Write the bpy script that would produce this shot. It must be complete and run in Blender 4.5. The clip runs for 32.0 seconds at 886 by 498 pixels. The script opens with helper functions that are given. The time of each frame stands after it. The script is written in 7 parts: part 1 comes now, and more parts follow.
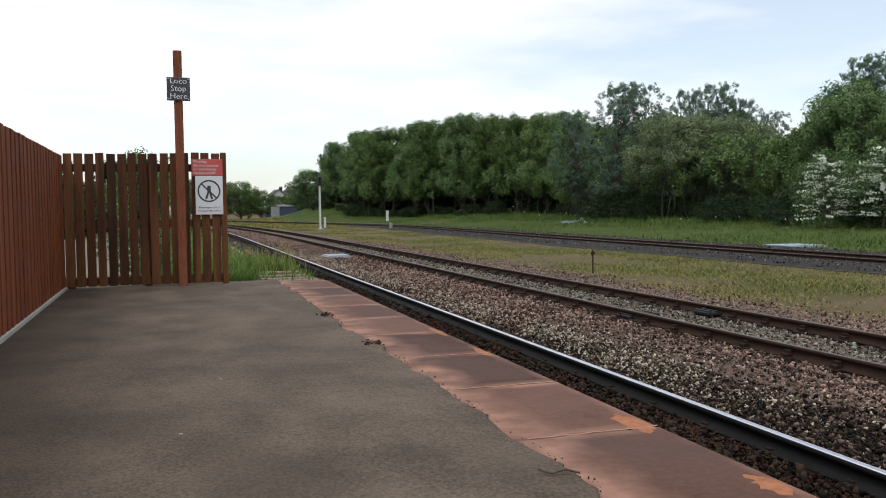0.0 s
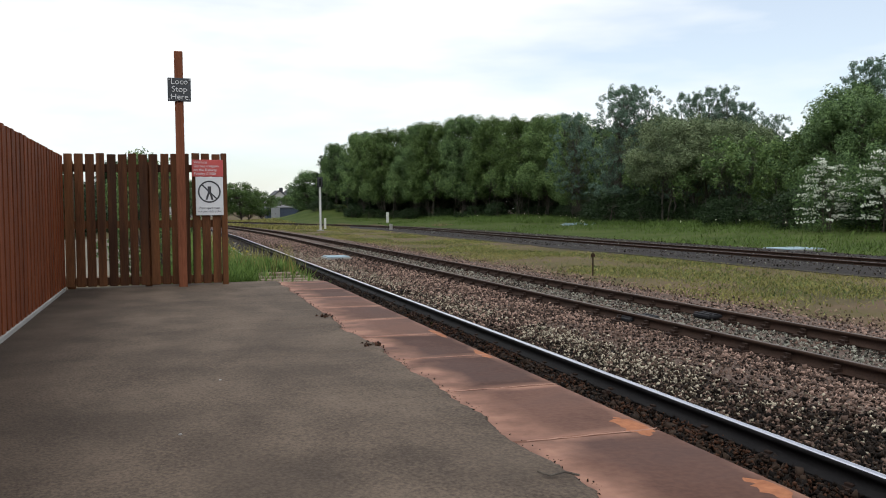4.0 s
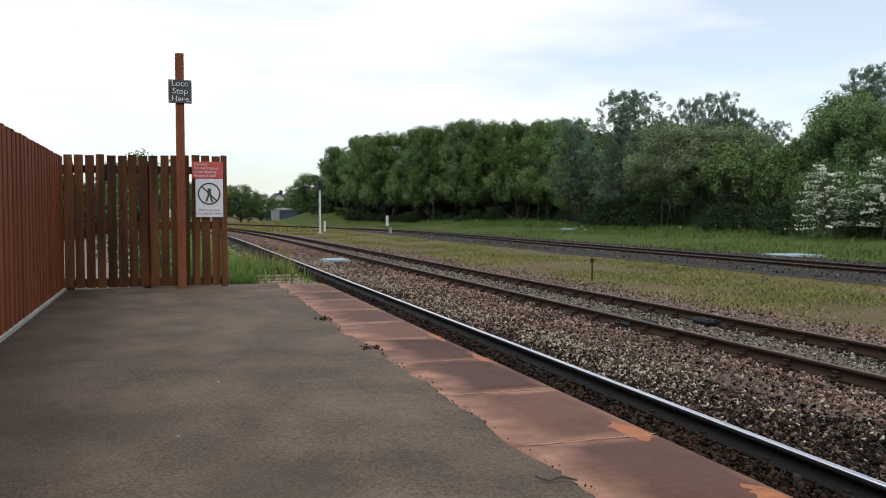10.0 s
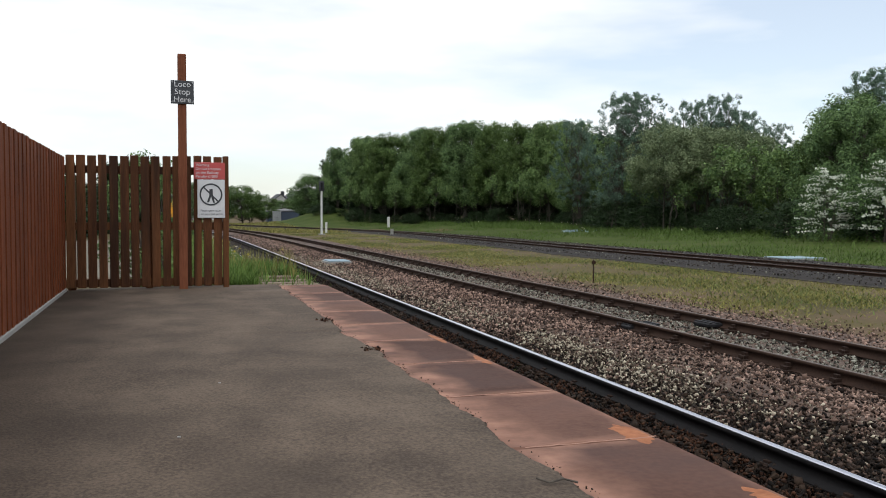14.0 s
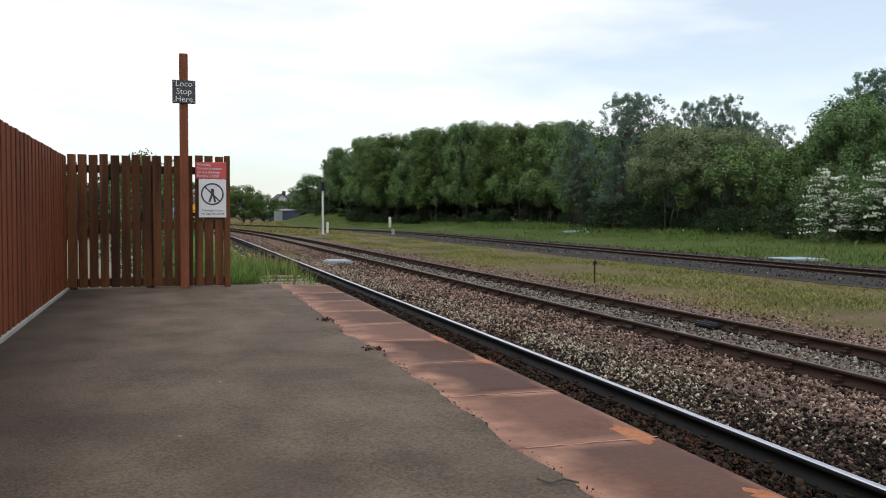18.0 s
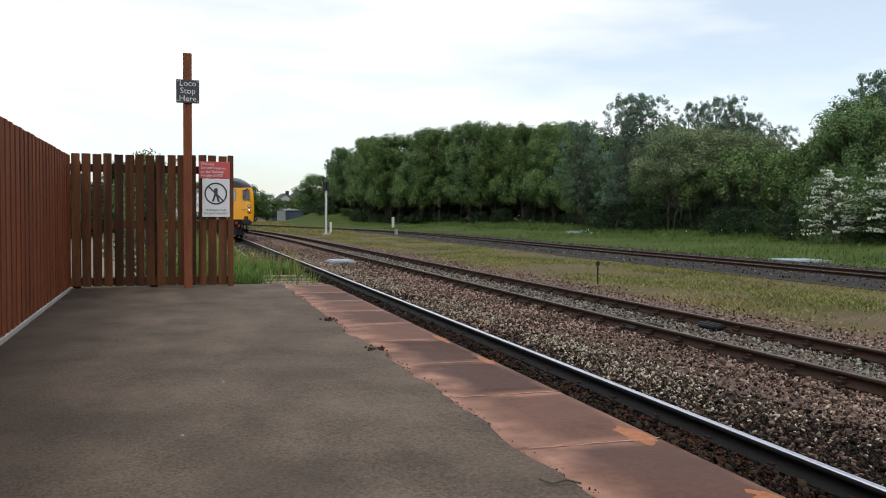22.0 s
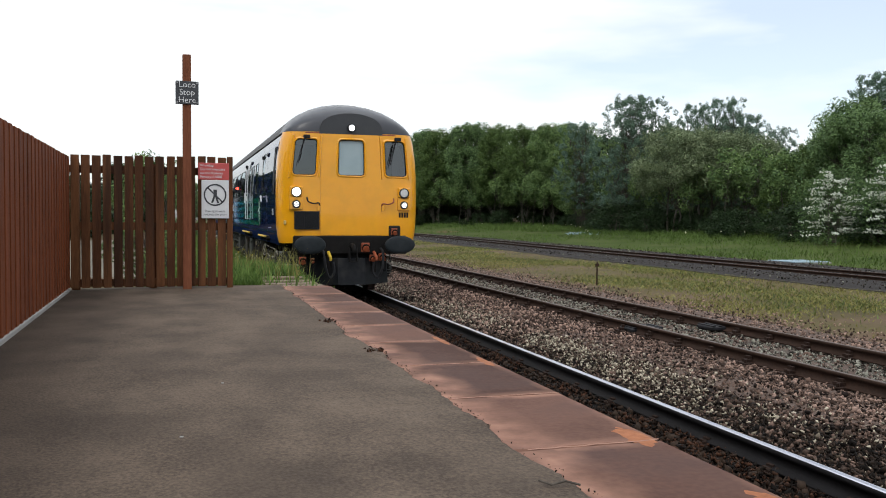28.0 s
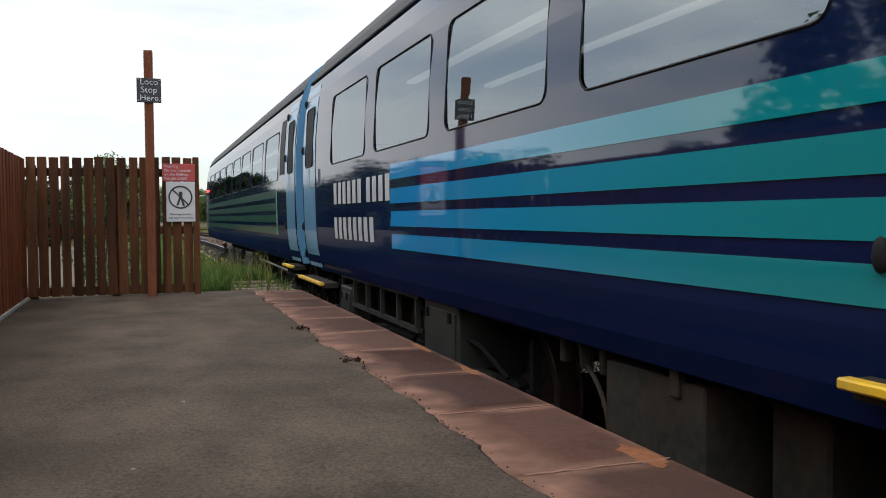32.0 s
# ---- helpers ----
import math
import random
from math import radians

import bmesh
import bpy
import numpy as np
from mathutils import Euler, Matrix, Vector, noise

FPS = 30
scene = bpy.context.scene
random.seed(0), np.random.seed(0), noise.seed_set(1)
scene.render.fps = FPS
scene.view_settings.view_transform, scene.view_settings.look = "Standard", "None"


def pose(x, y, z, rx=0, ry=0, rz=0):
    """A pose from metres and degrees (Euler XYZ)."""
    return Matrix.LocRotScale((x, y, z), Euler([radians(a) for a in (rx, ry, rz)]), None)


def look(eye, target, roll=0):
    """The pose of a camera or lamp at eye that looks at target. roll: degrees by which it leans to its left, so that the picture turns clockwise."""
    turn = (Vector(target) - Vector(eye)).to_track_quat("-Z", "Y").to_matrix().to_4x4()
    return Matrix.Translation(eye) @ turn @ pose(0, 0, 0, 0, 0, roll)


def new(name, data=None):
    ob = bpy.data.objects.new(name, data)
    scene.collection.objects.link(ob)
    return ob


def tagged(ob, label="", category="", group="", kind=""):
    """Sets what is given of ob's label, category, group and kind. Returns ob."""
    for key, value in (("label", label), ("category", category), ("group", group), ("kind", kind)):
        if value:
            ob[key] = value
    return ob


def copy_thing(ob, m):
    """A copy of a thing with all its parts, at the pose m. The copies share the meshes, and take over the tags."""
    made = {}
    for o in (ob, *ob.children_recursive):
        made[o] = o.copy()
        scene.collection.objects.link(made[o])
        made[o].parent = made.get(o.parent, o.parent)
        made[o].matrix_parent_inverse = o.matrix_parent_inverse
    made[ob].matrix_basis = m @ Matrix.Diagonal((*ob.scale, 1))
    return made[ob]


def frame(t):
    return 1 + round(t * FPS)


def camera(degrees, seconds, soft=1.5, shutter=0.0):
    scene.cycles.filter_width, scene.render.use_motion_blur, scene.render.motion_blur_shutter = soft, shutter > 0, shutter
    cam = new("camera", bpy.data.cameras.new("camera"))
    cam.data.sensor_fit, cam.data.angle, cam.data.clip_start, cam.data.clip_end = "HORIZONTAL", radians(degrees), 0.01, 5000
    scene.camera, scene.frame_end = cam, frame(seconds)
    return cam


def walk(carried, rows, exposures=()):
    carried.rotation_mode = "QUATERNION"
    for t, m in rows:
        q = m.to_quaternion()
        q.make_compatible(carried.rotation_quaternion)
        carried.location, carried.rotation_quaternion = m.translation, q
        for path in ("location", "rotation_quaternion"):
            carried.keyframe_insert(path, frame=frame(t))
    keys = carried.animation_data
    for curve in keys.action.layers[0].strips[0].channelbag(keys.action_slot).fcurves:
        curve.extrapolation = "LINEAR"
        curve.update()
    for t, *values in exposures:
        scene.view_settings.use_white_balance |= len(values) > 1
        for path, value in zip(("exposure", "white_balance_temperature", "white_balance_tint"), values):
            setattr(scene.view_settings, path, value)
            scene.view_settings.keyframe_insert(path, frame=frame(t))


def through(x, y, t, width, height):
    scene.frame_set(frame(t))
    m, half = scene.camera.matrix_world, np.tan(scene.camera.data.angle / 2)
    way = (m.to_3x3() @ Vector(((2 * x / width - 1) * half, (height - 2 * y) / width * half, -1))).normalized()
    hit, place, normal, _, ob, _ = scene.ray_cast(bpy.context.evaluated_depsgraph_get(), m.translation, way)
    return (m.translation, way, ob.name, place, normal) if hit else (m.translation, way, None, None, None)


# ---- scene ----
# World: x to the right of the platform, y along the track, z up from the rail tops of the near track.
cam = camera(54.57, 32.0, soft=1.0)
PATH = [
    (0, look((-3.278, -0.000, 1.618), (-0.258, 9.521, 1.133), -0.73)),
    (1, look((-3.279, 0.000, 1.617), (-0.257, 9.520, 1.132), -0.63)),
    (2, look((-3.279, 0.000, 1.618), (-0.255, 9.520, 1.134), -0.58)),
    (3, look((-3.278, -0.000, 1.618), (-0.255, 9.520, 1.144), -0.54)),
    (3.5, look((-3.278, 0.000, 1.618), (-0.257, 9.521, 1.150), -0.51)),
    (5.5, look((-3.278, -0.000, 1.618), (-0.258, 9.522, 1.158), -0.41)),
    (6, look((-3.279, -0.000, 1.617), (-0.257, 9.522, 1.161), -0.41)),
    (7, look((-3.278, -0.000, 1.617), (-0.257, 9.522, 1.166), -0.33)),
    (8, look((-3.279, -0.000, 1.617), (-0.256, 9.522, 1.177), -0.29)),
    (9, look((-3.278, -0.000, 1.618), (-0.252, 9.521, 1.185), -0.18)),
    (10, look((-3.278, -0.000, 1.617), (-0.251, 9.521, 1.197), -0.04)),
    (11, look((-3.279, 0.000, 1.618), (-0.252, 9.522, 1.201), -0.03)),
    (12, look((-3.279, 0.000, 1.617), (-0.257, 9.524, 1.204), 0.04)),
    (13, look((-3.278, 0.000, 1.617), (-0.259, 9.524, 1.204), 0.06)),
    (14, look((-3.279, 0.000, 1.618), (-0.267, 9.527, 1.215), 0.17)),
    (14.5, look((-3.279, 0.000, 1.617), (-0.272, 9.529, 1.218), 0.22)),
    (16.5, look((-3.278, -0.000, 1.617), (-0.277, 9.531, 1.226), 0.26)),
    (17, look((-3.278, -0.000, 1.617), (-0.277, 9.531, 1.226), 0.26)),
    (18, look((-3.279, -0.000, 1.617), (-0.280, 9.531, 1.216), 0.28)),
    (19, look((-3.279, 0.000, 1.617), (-0.288, 9.534, 1.212), 0.28)),
    (20, look((-3.279, 0.000, 1.617), (-0.293, 9.535, 1.209), 0.34)),
    (21, look((-3.279, -0.000, 1.617), (-0.302, 9.538, 1.211), 0.39)),
    (22, look((-3.279, -0.000, 1.617), (-0.314, 9.542, 1.218), 0.46)),
    (23, look((-3.278, -0.000, 1.617), (-0.318, 9.543, 1.219), 0.49)),
    (24, look((-3.278, -0.000, 1.617), (-0.321, 9.545, 1.221), 0.47)),
    (25, look((-3.278, -0.000, 1.617), (-0.318, 9.544, 1.225), 0.50)),
    (25.5, look((-3.279, 0.000, 1.617), (-0.318, 9.544, 1.226), 0.49)),
    (27.5, look((-3.278, 0.000, 1.617), (-0.309, 9.541, 1.230), 0.47)),
    (28, look((-3.279, 0.000, 1.617), (-0.306, 9.540, 1.234), 0.47)),
    (28.5, look((-3.279, 0.012, 1.617), (-0.284, 9.545, 1.239), 0.50)),
    (29, look((-3.280, 0.047, 1.612), (-0.258, 9.570, 1.185), 0.45)),
    (29.5, look((-3.280, 0.266, 1.574), (-0.278, 9.793, 1.098), 0.20)),
    (30, look((-3.279, 0.510, 1.570), (-0.148, 9.991, 1.008), 1.33)),
    (30.5, look((-3.273, 0.588, 1.583), (0.087, 9.993, 1.097), 1.77)),
    (31, look((-3.240, 0.640, 1.606), (0.090, 10.050, 1.190), 1.10)),
    (31.5, look((-3.225, 0.481, 1.580), (0.083, 9.860, 1.256), -0.50)),
    (32, look((-3.203, 0.349, 1.608), (0.055, 9.796, 1.228), -0.41)),
]
walk(cam, PATH, exposures=[(0.0, 0.0), (22.0, 0.0), (26.0, 0.1), (29.0, 0.1), (30.0, 0.0), (32.0, 0.0)])

# ---- sky and sun: bright overcast ----
world = bpy.data.worlds.new("overcast_sky")
scene.world = world
world.use_nodes = True
wn, wl = world.node_tree.nodes, world.node_tree.links
wn.clear()
w_out = wn.new("ShaderNodeOutputWorld")
w_bg = wn.new("ShaderNodeBackground")
w_sky = wn.new("ShaderNodeTexSky")
w_sky.sky_type, w_sky.sun_disc = "NISHITA", False
w_sky.sun_elevation, w_sky.sun_rotation = radians(52), radians(215)
w_gain = wn.new("ShaderNodeVectorMath")
w_gain.operation = "SCALE"
w_gain.inputs["Scale"].default_value = 0.15
wl.new(w_sky.outputs[0], w_gain.inputs[0])
w_co = wn.new("ShaderNodeTexCoord")
w_map = wn.new("ShaderNodeMapping")
w_map.inputs["Scale"].default_value = (1.6, 1.6, 7.0)
w_noise = wn.new("ShaderNodeTexNoise")
w_noise.inputs["Scale"].default_value = 1.3
w_noise.inputs["Detail"].default_value = 5
w_ramp = wn.new("ShaderNodeValToRGB")
w_ramp.color_ramp.elements[0].position, w_ramp.color_ramp.elements[1].position = 0.36, 0.56
w_ramp.color_ramp.elements[0].color = (0.4, 0.4, 0.4, 1)
w_ramp.color_ramp.elements[1].color = (1, 1, 1, 1)
w_mix = wn.new("ShaderNodeMixRGB")
w_mix.inputs[2].default_value = (1.07, 1.1, 1.12, 1)
wl.new(w_co.outputs["Generated"], w_map.inputs[0])
wl.new(w_map.outputs[0], w_noise.inputs["Vector"])
wl.new(w_noise.outputs[0], w_ramp.inputs[0])
wl.new(w_ramp.outputs[0], w_mix.inputs[0])
wl.new(w_gain.outputs[0], w_mix.inputs[1])
wl.new(w_mix.outputs[0], w_bg.inputs[0])
# an overcast sky grows brighter towards the zenith
w_sep = wn.new("ShaderNodeSeparateXYZ")
w_rise = wn.new("ShaderNodeMapRange")
w_rise.inputs["From Min"].default_value, w_rise.inputs["From Max"].default_value = 0.22, 1.0
w_rise.inputs["To Min"].default_value, w_rise.inputs["To Max"].default_value = 1.0, 2.4
wl.new(w_co.outputs["Generated"], w_sep.inputs[0])
wl.new(w_sep.outputs[2], w_rise.inputs[0])
wl.new(w_rise.outputs[0], w_bg.inputs[1])
wl.new(w_bg.outputs[0], w_out.inputs[0])

sun_data = bpy.data.lights.new("sun", "SUN")
sun_data.energy, sun_data.angle, sun_data.color = 0.7, radians(20), (1, 0.96, 0.9)
sun = new("sun", sun_data)
sun.matrix_world = look((-40, -50, 80), (0, 0, 0))

# ---- materials ----
def material(name, dark, light, rough=0.8, metal=0.0, fine=60.0, coarse=2.0, bump=0.3, spread=0.5, rnd=0.0, island=0.0, coat=0.0,
             spec=None, wear=None, wear_amount=0.5, wear_scale=1.0, stretch=(1, 1, 1), bump_dist=0.01, span=(0.3, 0.7)):
    """A surface between two colours with grain, large stains, relief and worn patches."""
    m = bpy.data.materials.new(name)
    m.use_nodes = True
    n, l = m.node_tree.nodes, m.node_tree.links
    b = n["Principled BSDF"]
    co = n.new("ShaderNodeTexCoord")
    mp = n.new("ShaderNodeMapping")
    mp.inputs["Scale"].default_value = stretch
    if rnd:
        own, far = n.new("ShaderNodeObjectInfo"), n.new("ShaderNodeVectorMath")
        far.operation = "MULTIPLY_ADD"
        far.inputs[1].default_value, = ((31.0, 17.0, 43.0),)
        l.new(own.outputs["Random"], far.inputs[0])
        l.new(co.outputs["Object"], far.inputs[2])
        l.new(far.outputs[0], mp.inputs[0])
    else:
        l.new(co.outputs["Object"], mp.inputs[0])
    n1, n2 = n.new("ShaderNodeTexNoise"), n.new("ShaderNodeTexNoise")
    n1.inputs["Scale"].default_value, n2.inputs["Scale"].default_value = fine, coarse
    n1.inputs["Detail"].default_value, n2.inputs["Detail"].default_value = 3, 5
    l.new(mp.outputs[0], n1.inputs["Vector"])
    l.new(mp.outputs[0], n2.inputs["Vector"])
    add = n.new("ShaderNodeMath")
    add.operation = "MULTIPLY_ADD"
    add.inputs[1].default_value = spread
    l.new(n1.outputs[0], add.inputs[0])
    sc = n.new("ShaderNodeMath")
    sc.operation = "MULTIPLY"
    sc.inputs[1].default_value = 1 - spread
    l.new(n2.outputs[0], sc.inputs[0])
    l.new(sc.outputs[0], add.inputs[2])
    value = add.outputs[0]
    for amount, node, out in ((rnd, "ShaderNodeObjectInfo", "Random"), (island, "ShaderNodeNewGeometry", "Random Per Island")):
        if amount:
            src = n.new(node)
            ma = n.new("ShaderNodeMath")
            ma.operation = "MULTIPLY_ADD"
            ma.inputs[1].default_value = amount
            l.new(src.outputs[out], ma.inputs[0])
            off = n.new("ShaderNodeMath")
            off.operation = "SUBTRACT"
            off.inputs[1].default_value = amount / 2
            l.new(value, off.inputs[0])
            l.new(off.outputs[0], ma.inputs[2])
            value = ma.outputs[0]
    ramp = n.new("ShaderNodeValToRGB")
    ramp.color_ramp.elements[0].position, ramp.color_ramp.elements[1].position = span
    ramp.color_ramp.elements[0].color, ramp.color_ramp.elements[1].color = (*dark, 1), (*light, 1)
    l.new(value, ramp.inputs[0])
    colour = ramp.outputs[0]
    if wear:
        n3 = n.new("ShaderNodeTexNoise")
        n3.inputs["Scale"].default_value, n3.inputs["Detail"].default_value = wear_scale, 6
        l.new(mp.outputs[0], n3.inputs["Vector"])
        r3 = n.new("ShaderNodeValToRGB")
        r3.color_ramp.elements[0].position, r3.color_ramp.elements[1].position = 0.46, 0.63
        r3.color_ramp.elements[1].color = (wear_amount,) * 3 + (1,)
        l.new(n3.outputs[0], r3.inputs[0])
        mx = n.new("ShaderNodeMixRGB")
        mx.inputs[2].default_value = (*wear, 1)
        l.new(r3.outputs[0], mx.inputs[0])
        l.new(colour, mx.inputs[1])
        colour = mx.outputs[0]
    l.new(colour, b.inputs["Base Color"])
    b.inputs["Roughness"].default_value, b.inputs["Metallic"].default_value = rough, metal
    b.inputs["Coat Weight"].default_value, b.inputs["Coat Roughness"].default_value = coat, 0.04
    # rough, porous surfaces hide most of their own gloss
    b.inputs["Specular IOR Level"].default_value = spec if spec is not None else 0.12 if rough >= 0.65 else 0.4
    if bump:
        bu = n.new("ShaderNodeBump")
        bu.inputs["Strength"].default_value, bu.inputs["Distance"].default_value = bump, bump_dist
        l.new(add.outputs[0], bu.inputs["Height"])
        l.new(bu.outputs[0], b.inputs["Normal"])
    return m


def glow(name, colour, strength):
    m = bpy.data.materials.new(name)
    m.use_nodes = True
    b = m.node_tree.nodes["Principled BSDF"]
    b.inputs["Base Color"].default_value = (*colour, 1)
    b.inputs["Emission Color"].default_value = (*colour, 1)
    b.inputs["Emission Strength"].default_value = strength
    return m


def leaf_material(name, dark, light, through=0.25):
    m = material(name, dark, light, rough=0.6, fine=3, coarse=0.35, bump=0, island=0.5, spread=0.4, spec=0.12)
    b = m.node_tree.nodes["Principled BSDF"]
    b.inputs["Subsurface Weight"].default_value = 0
    n, l = m.node_tree.nodes, m.node_tree.links
    tr, mix = n.new("ShaderNodeBsdfTranslucent"), n.new("ShaderNodeMixShader")
    mix.inputs[0].default_value = through
    src = b.inputs["Base Color"].links[0].from_socket
    l.new(src, tr.inputs[0])
    l.new(b.outputs[0], mix.inputs[1])
    l.new(tr.outputs[0], mix.inputs[2])
    l.new(mix.outputs[0], n["Material Output"].inputs[0])
    return m


ASPHALT = material("asphalt", (0.0437, 0.0321, 0.0241), (0.112, 0.0842, 0.0621), 0.9, fine=80, coarse=2.4, bump=0.45, spread=0.55, wear=(0.0325, 0.0245, 0.0188), wear_amount=0.42, wear_scale=1.5, span=(0.36, 0.64), stretch=(1.15, 0.85, 1))
COPING = material("red_concrete", (0.0445, 0.02, 0.0138), (0.114, 0.0576, 0.0411), 0.8, fine=40, coarse=2.2, bump=0.5, rnd=0.3, spread=0.25, wear=(0.0427, 0.0251, 0.0222), wear_amount=0.6, wear_scale=2.2, span=(0.34, 0.66))


def stain_coping(m):
    """Pale scuffs along the slab joints and beside the asphalt."""
    n, l = m.node_tree.nodes, m.node_tree.links
    b = n["Principled BSDF"]
    old = b.inputs["Base Color"].links[0].from_socket
    co, sep, ns = n.new("ShaderNodeTexCoord"), n.new("ShaderNodeSeparateXYZ"), n.new("ShaderNodeTexNoise")
    ns.inputs["Scale"].default_value, ns.inputs["Detail"].default_value = 5.0, 6
    l.new(co.outputs["Object"], sep.inputs[0])
    l.new(co.outputs["Object"], ns.inputs["Vector"])

    def op(kind, a, b0=0.0, c=0.0):
        q = n.new("ShaderNodeMath")
        q.operation = kind
        for i, v in enumerate((a, b0, c)):
            if hasattr(v, "links"):
                l.new(v, q.inputs[i])
            else:
                q.inputs[i].default_value = v
        return q.outputs[0]

    wob = op("MULTIPLY_ADD", ns.outputs[0], 0.12, -0.06)
    along = op("PINGPONG", op("ADD", op("SUBTRACT", sep.outputs[1], 2.88 - 0.91 * 40), wob), 0.455)
    joint = op("SUBTRACT", 1.0, op("MULTIPLY", along, 11.0))
    side = op("MULTIPLY", op("SUBTRACT", op("ADD", -1.84, wob), sep.outputs[0]), 5.0)
    outer = op("MULTIPLY", op("ADD", op("ADD", sep.outputs[0], 1.56), wob), 9.0)
    top = op("MAXIMUM", op("MAXIMUM", joint, side), outer)
    amount = op("MULTIPLY", op("MINIMUM", op("MAXIMUM", top, 0.0), 1.0), op("MULTIPLY_ADD", ns.outputs[0], 1.8, -0.45))
    mx = n.new("ShaderNodeMixRGB")
    mx.inputs[2].default_value = (0.31, 0.165, 0.115, 1)
    mx.use_clamp = True
    l.new(op("MINIMUM", op("MAXIMUM", amount, 0.0), 0.85), mx.inputs[0])
    l.new(old, mx.inputs[1])
    l.new(mx.outputs[0], b.inputs["Base Color"])


stain_coping(COPING)
COPING_WORN = material("worn_orange_concrete", (0.1796, 0.067, 0.0316), (0.3142, 0.1279, 0.0632), 0.85, fine=40, coarse=9, bump=0.4)
COPING_PALE = material("pale_joint_mortar", (0.2058, 0.1083, 0.079), (0.3032, 0.1733, 0.13), 0.9, fine=40, coarse=6, bump=0.4)
PLATFORM_WALL = material("platform_brick", (0.036, 0.0252, 0.0216), (0.0864, 0.054, 0.0432), 0.9, fine=30, coarse=3)
FENCE = material("stained_boards", (0.0508, 0.0198, 0.0088), (0.1309, 0.0538, 0.0223), 0.75, fine=25, coarse=2.5, bump=0.4, rnd=0.35, stretch=(4, 4, 0.35), wear=(0.02, 0.0099, 0.0063), wear_amount=0.8, wear_scale=1.5)
FENCE_RED = material("red_stained_boards", (0.0627, 0.0162, 0.006), (0.1518, 0.0425, 0.0162), 0.7, fine=25, coarse=2.5, bump=0.4, rnd=0.16, stretch=(4, 4, 0.35))
POST_WOOD = material("red_brown_post", (0.0994, 0.0323, 0.0158), (0.1904, 0.0688, 0.0347), 0.7, fine=25, coarse=3, bump=0.3, stretch=(4, 4, 0.4))
KERB = material("pale_kerb", (0.171, 0.1653, 0.1539), (0.285, 0.2736, 0.2565), 0.85)
RUST = material("rusty_rail", (0.0163, 0.0093, 0.0065), (0.0442, 0.0241, 0.0163), 0.8, fine=40, coarse=4, bump=0.3)
CHAIR = material("dark_rusty_chair", (0.008, 0.005, 0.004), (0.03, 0.017, 0.012), 0.85, fine=40, coarse=4, bump=0.4)
RUST_TOP = material("dull_rail_top", (0.0342, 0.0228, 0.0171), (0.0912, 0.0598, 0.0427), 0.55, metal=0.4, fine=30, coarse=3, bump=0.1)
DARK_RAIL = material("oily_rail", (0.0035, 0.003, 0.0035), (0.011, 0.0095, 0.0095), 0.7, fine=40, coarse=4, spec=0.15)
STEEL_TOP = material("polished_rail_top", (0.42, 0.42, 0.47), (0.56, 0.56, 0.61), 0.34, metal=1.0, fine=60, coarse=3, bump=0.03, stretch=(6, 0.3, 1))
TIMBER = material("weathered_timber", (0.1037, 0.0757, 0.0559), (0.2234, 0.1715, 0.1277), 0.9, fine=30, coarse=3, stretch=(0.5, 4, 1))
SLEEPER = material("weathered_sleeper", (0.0228, 0.0182, 0.0154), (0.0684, 0.0541, 0.0445), 0.9, fine=30, coarse=3, rnd=0.3, stretch=(0.5, 4, 1))
BALLAST = material("brown_ballast", (0.0393, 0.0275, 0.0223), (0.1311, 0.093, 0.0753), 0.95, fine=24, coarse=1.2, bump=1.0, bump_dist=0.04, spread=0.7)
BALLAST_OILY = material("oily_ballast", (0.0057, 0.004, 0.0031), (0.0228, 0.0148, 0.0108), 0.95, fine=24, coarse=1.2, bump=1.0, bump_dist=0.04, spread=0.7)
BALLAST_DARK = material("grey_ballast", (0.0125, 0.0108, 0.0103), (0.037, 0.0331, 0.0308), 0.95, fine=24, coarse=1.2, bump=1.0, bump_dist=0.04, spread=0.7)
STONE = material("ballast_stone", (0.0103, 0.0066, 0.0048), (0.1254, 0.0815, 0.0627), 0.9, fine=30, coarse=0.5, bump=0.4, island=0.9, spread=0.3)
STONE_PALE = material("pale_ballast_stone", (0.0741, 0.057, 0.0399), (0.3762, 0.3306, 0.2508), 0.85, fine=30, coarse=0.5, bump=0.4, island=1.0, spread=0.3)
STONE_GREY = material("grey_ballast_stone", (0.028, 0.0266, 0.021), (0.238, 0.231, 0.189), 0.9, fine=30, coarse=0.5, bump=0.4, island=0.9, spread=0.3)
STONE_PINK = material("pinkish_ballast_stone", (0.0355, 0.0222, 0.0168), (0.2845, 0.1912, 0.1512), 0.9, fine=30, coarse=0.5, bump=0.4, island=0.9, spread=0.3)
LITTER = material("rusty_leaf_litter", (0.0057, 0.0034, 0.0023), (0.0485, 0.0217, 0.012), 0.9, fine=30, coarse=0.5, bump=0, island=1.0, spread=0.3)
YARD = material("pale_gravel", (0.0912, 0.0826, 0.0627), (0.1539, 0.1368, 0.1054), 0.95, fine=20, coarse=0.8, bump=0.5)
STONE_DARK = material("dark_ballast_stone", (0.0051, 0.0037, 0.0028), (0.0285, 0.0182, 0.0125), 0.9, fine=30, coarse=0.5, bump=0.4, island=0.9, spread=0.3)
SOIL_GRASS = material("rough_grass_ground", (0.0371, 0.032, 0.0109), (0.096, 0.0736, 0.032), 0.95, fine=9, coarse=0.25, bump=0.6, bump_dist=0.05, spread=0.4, wear=(0.096, 0.0621, 0.041), wear_amount=0.85, wear_scale=0.45)
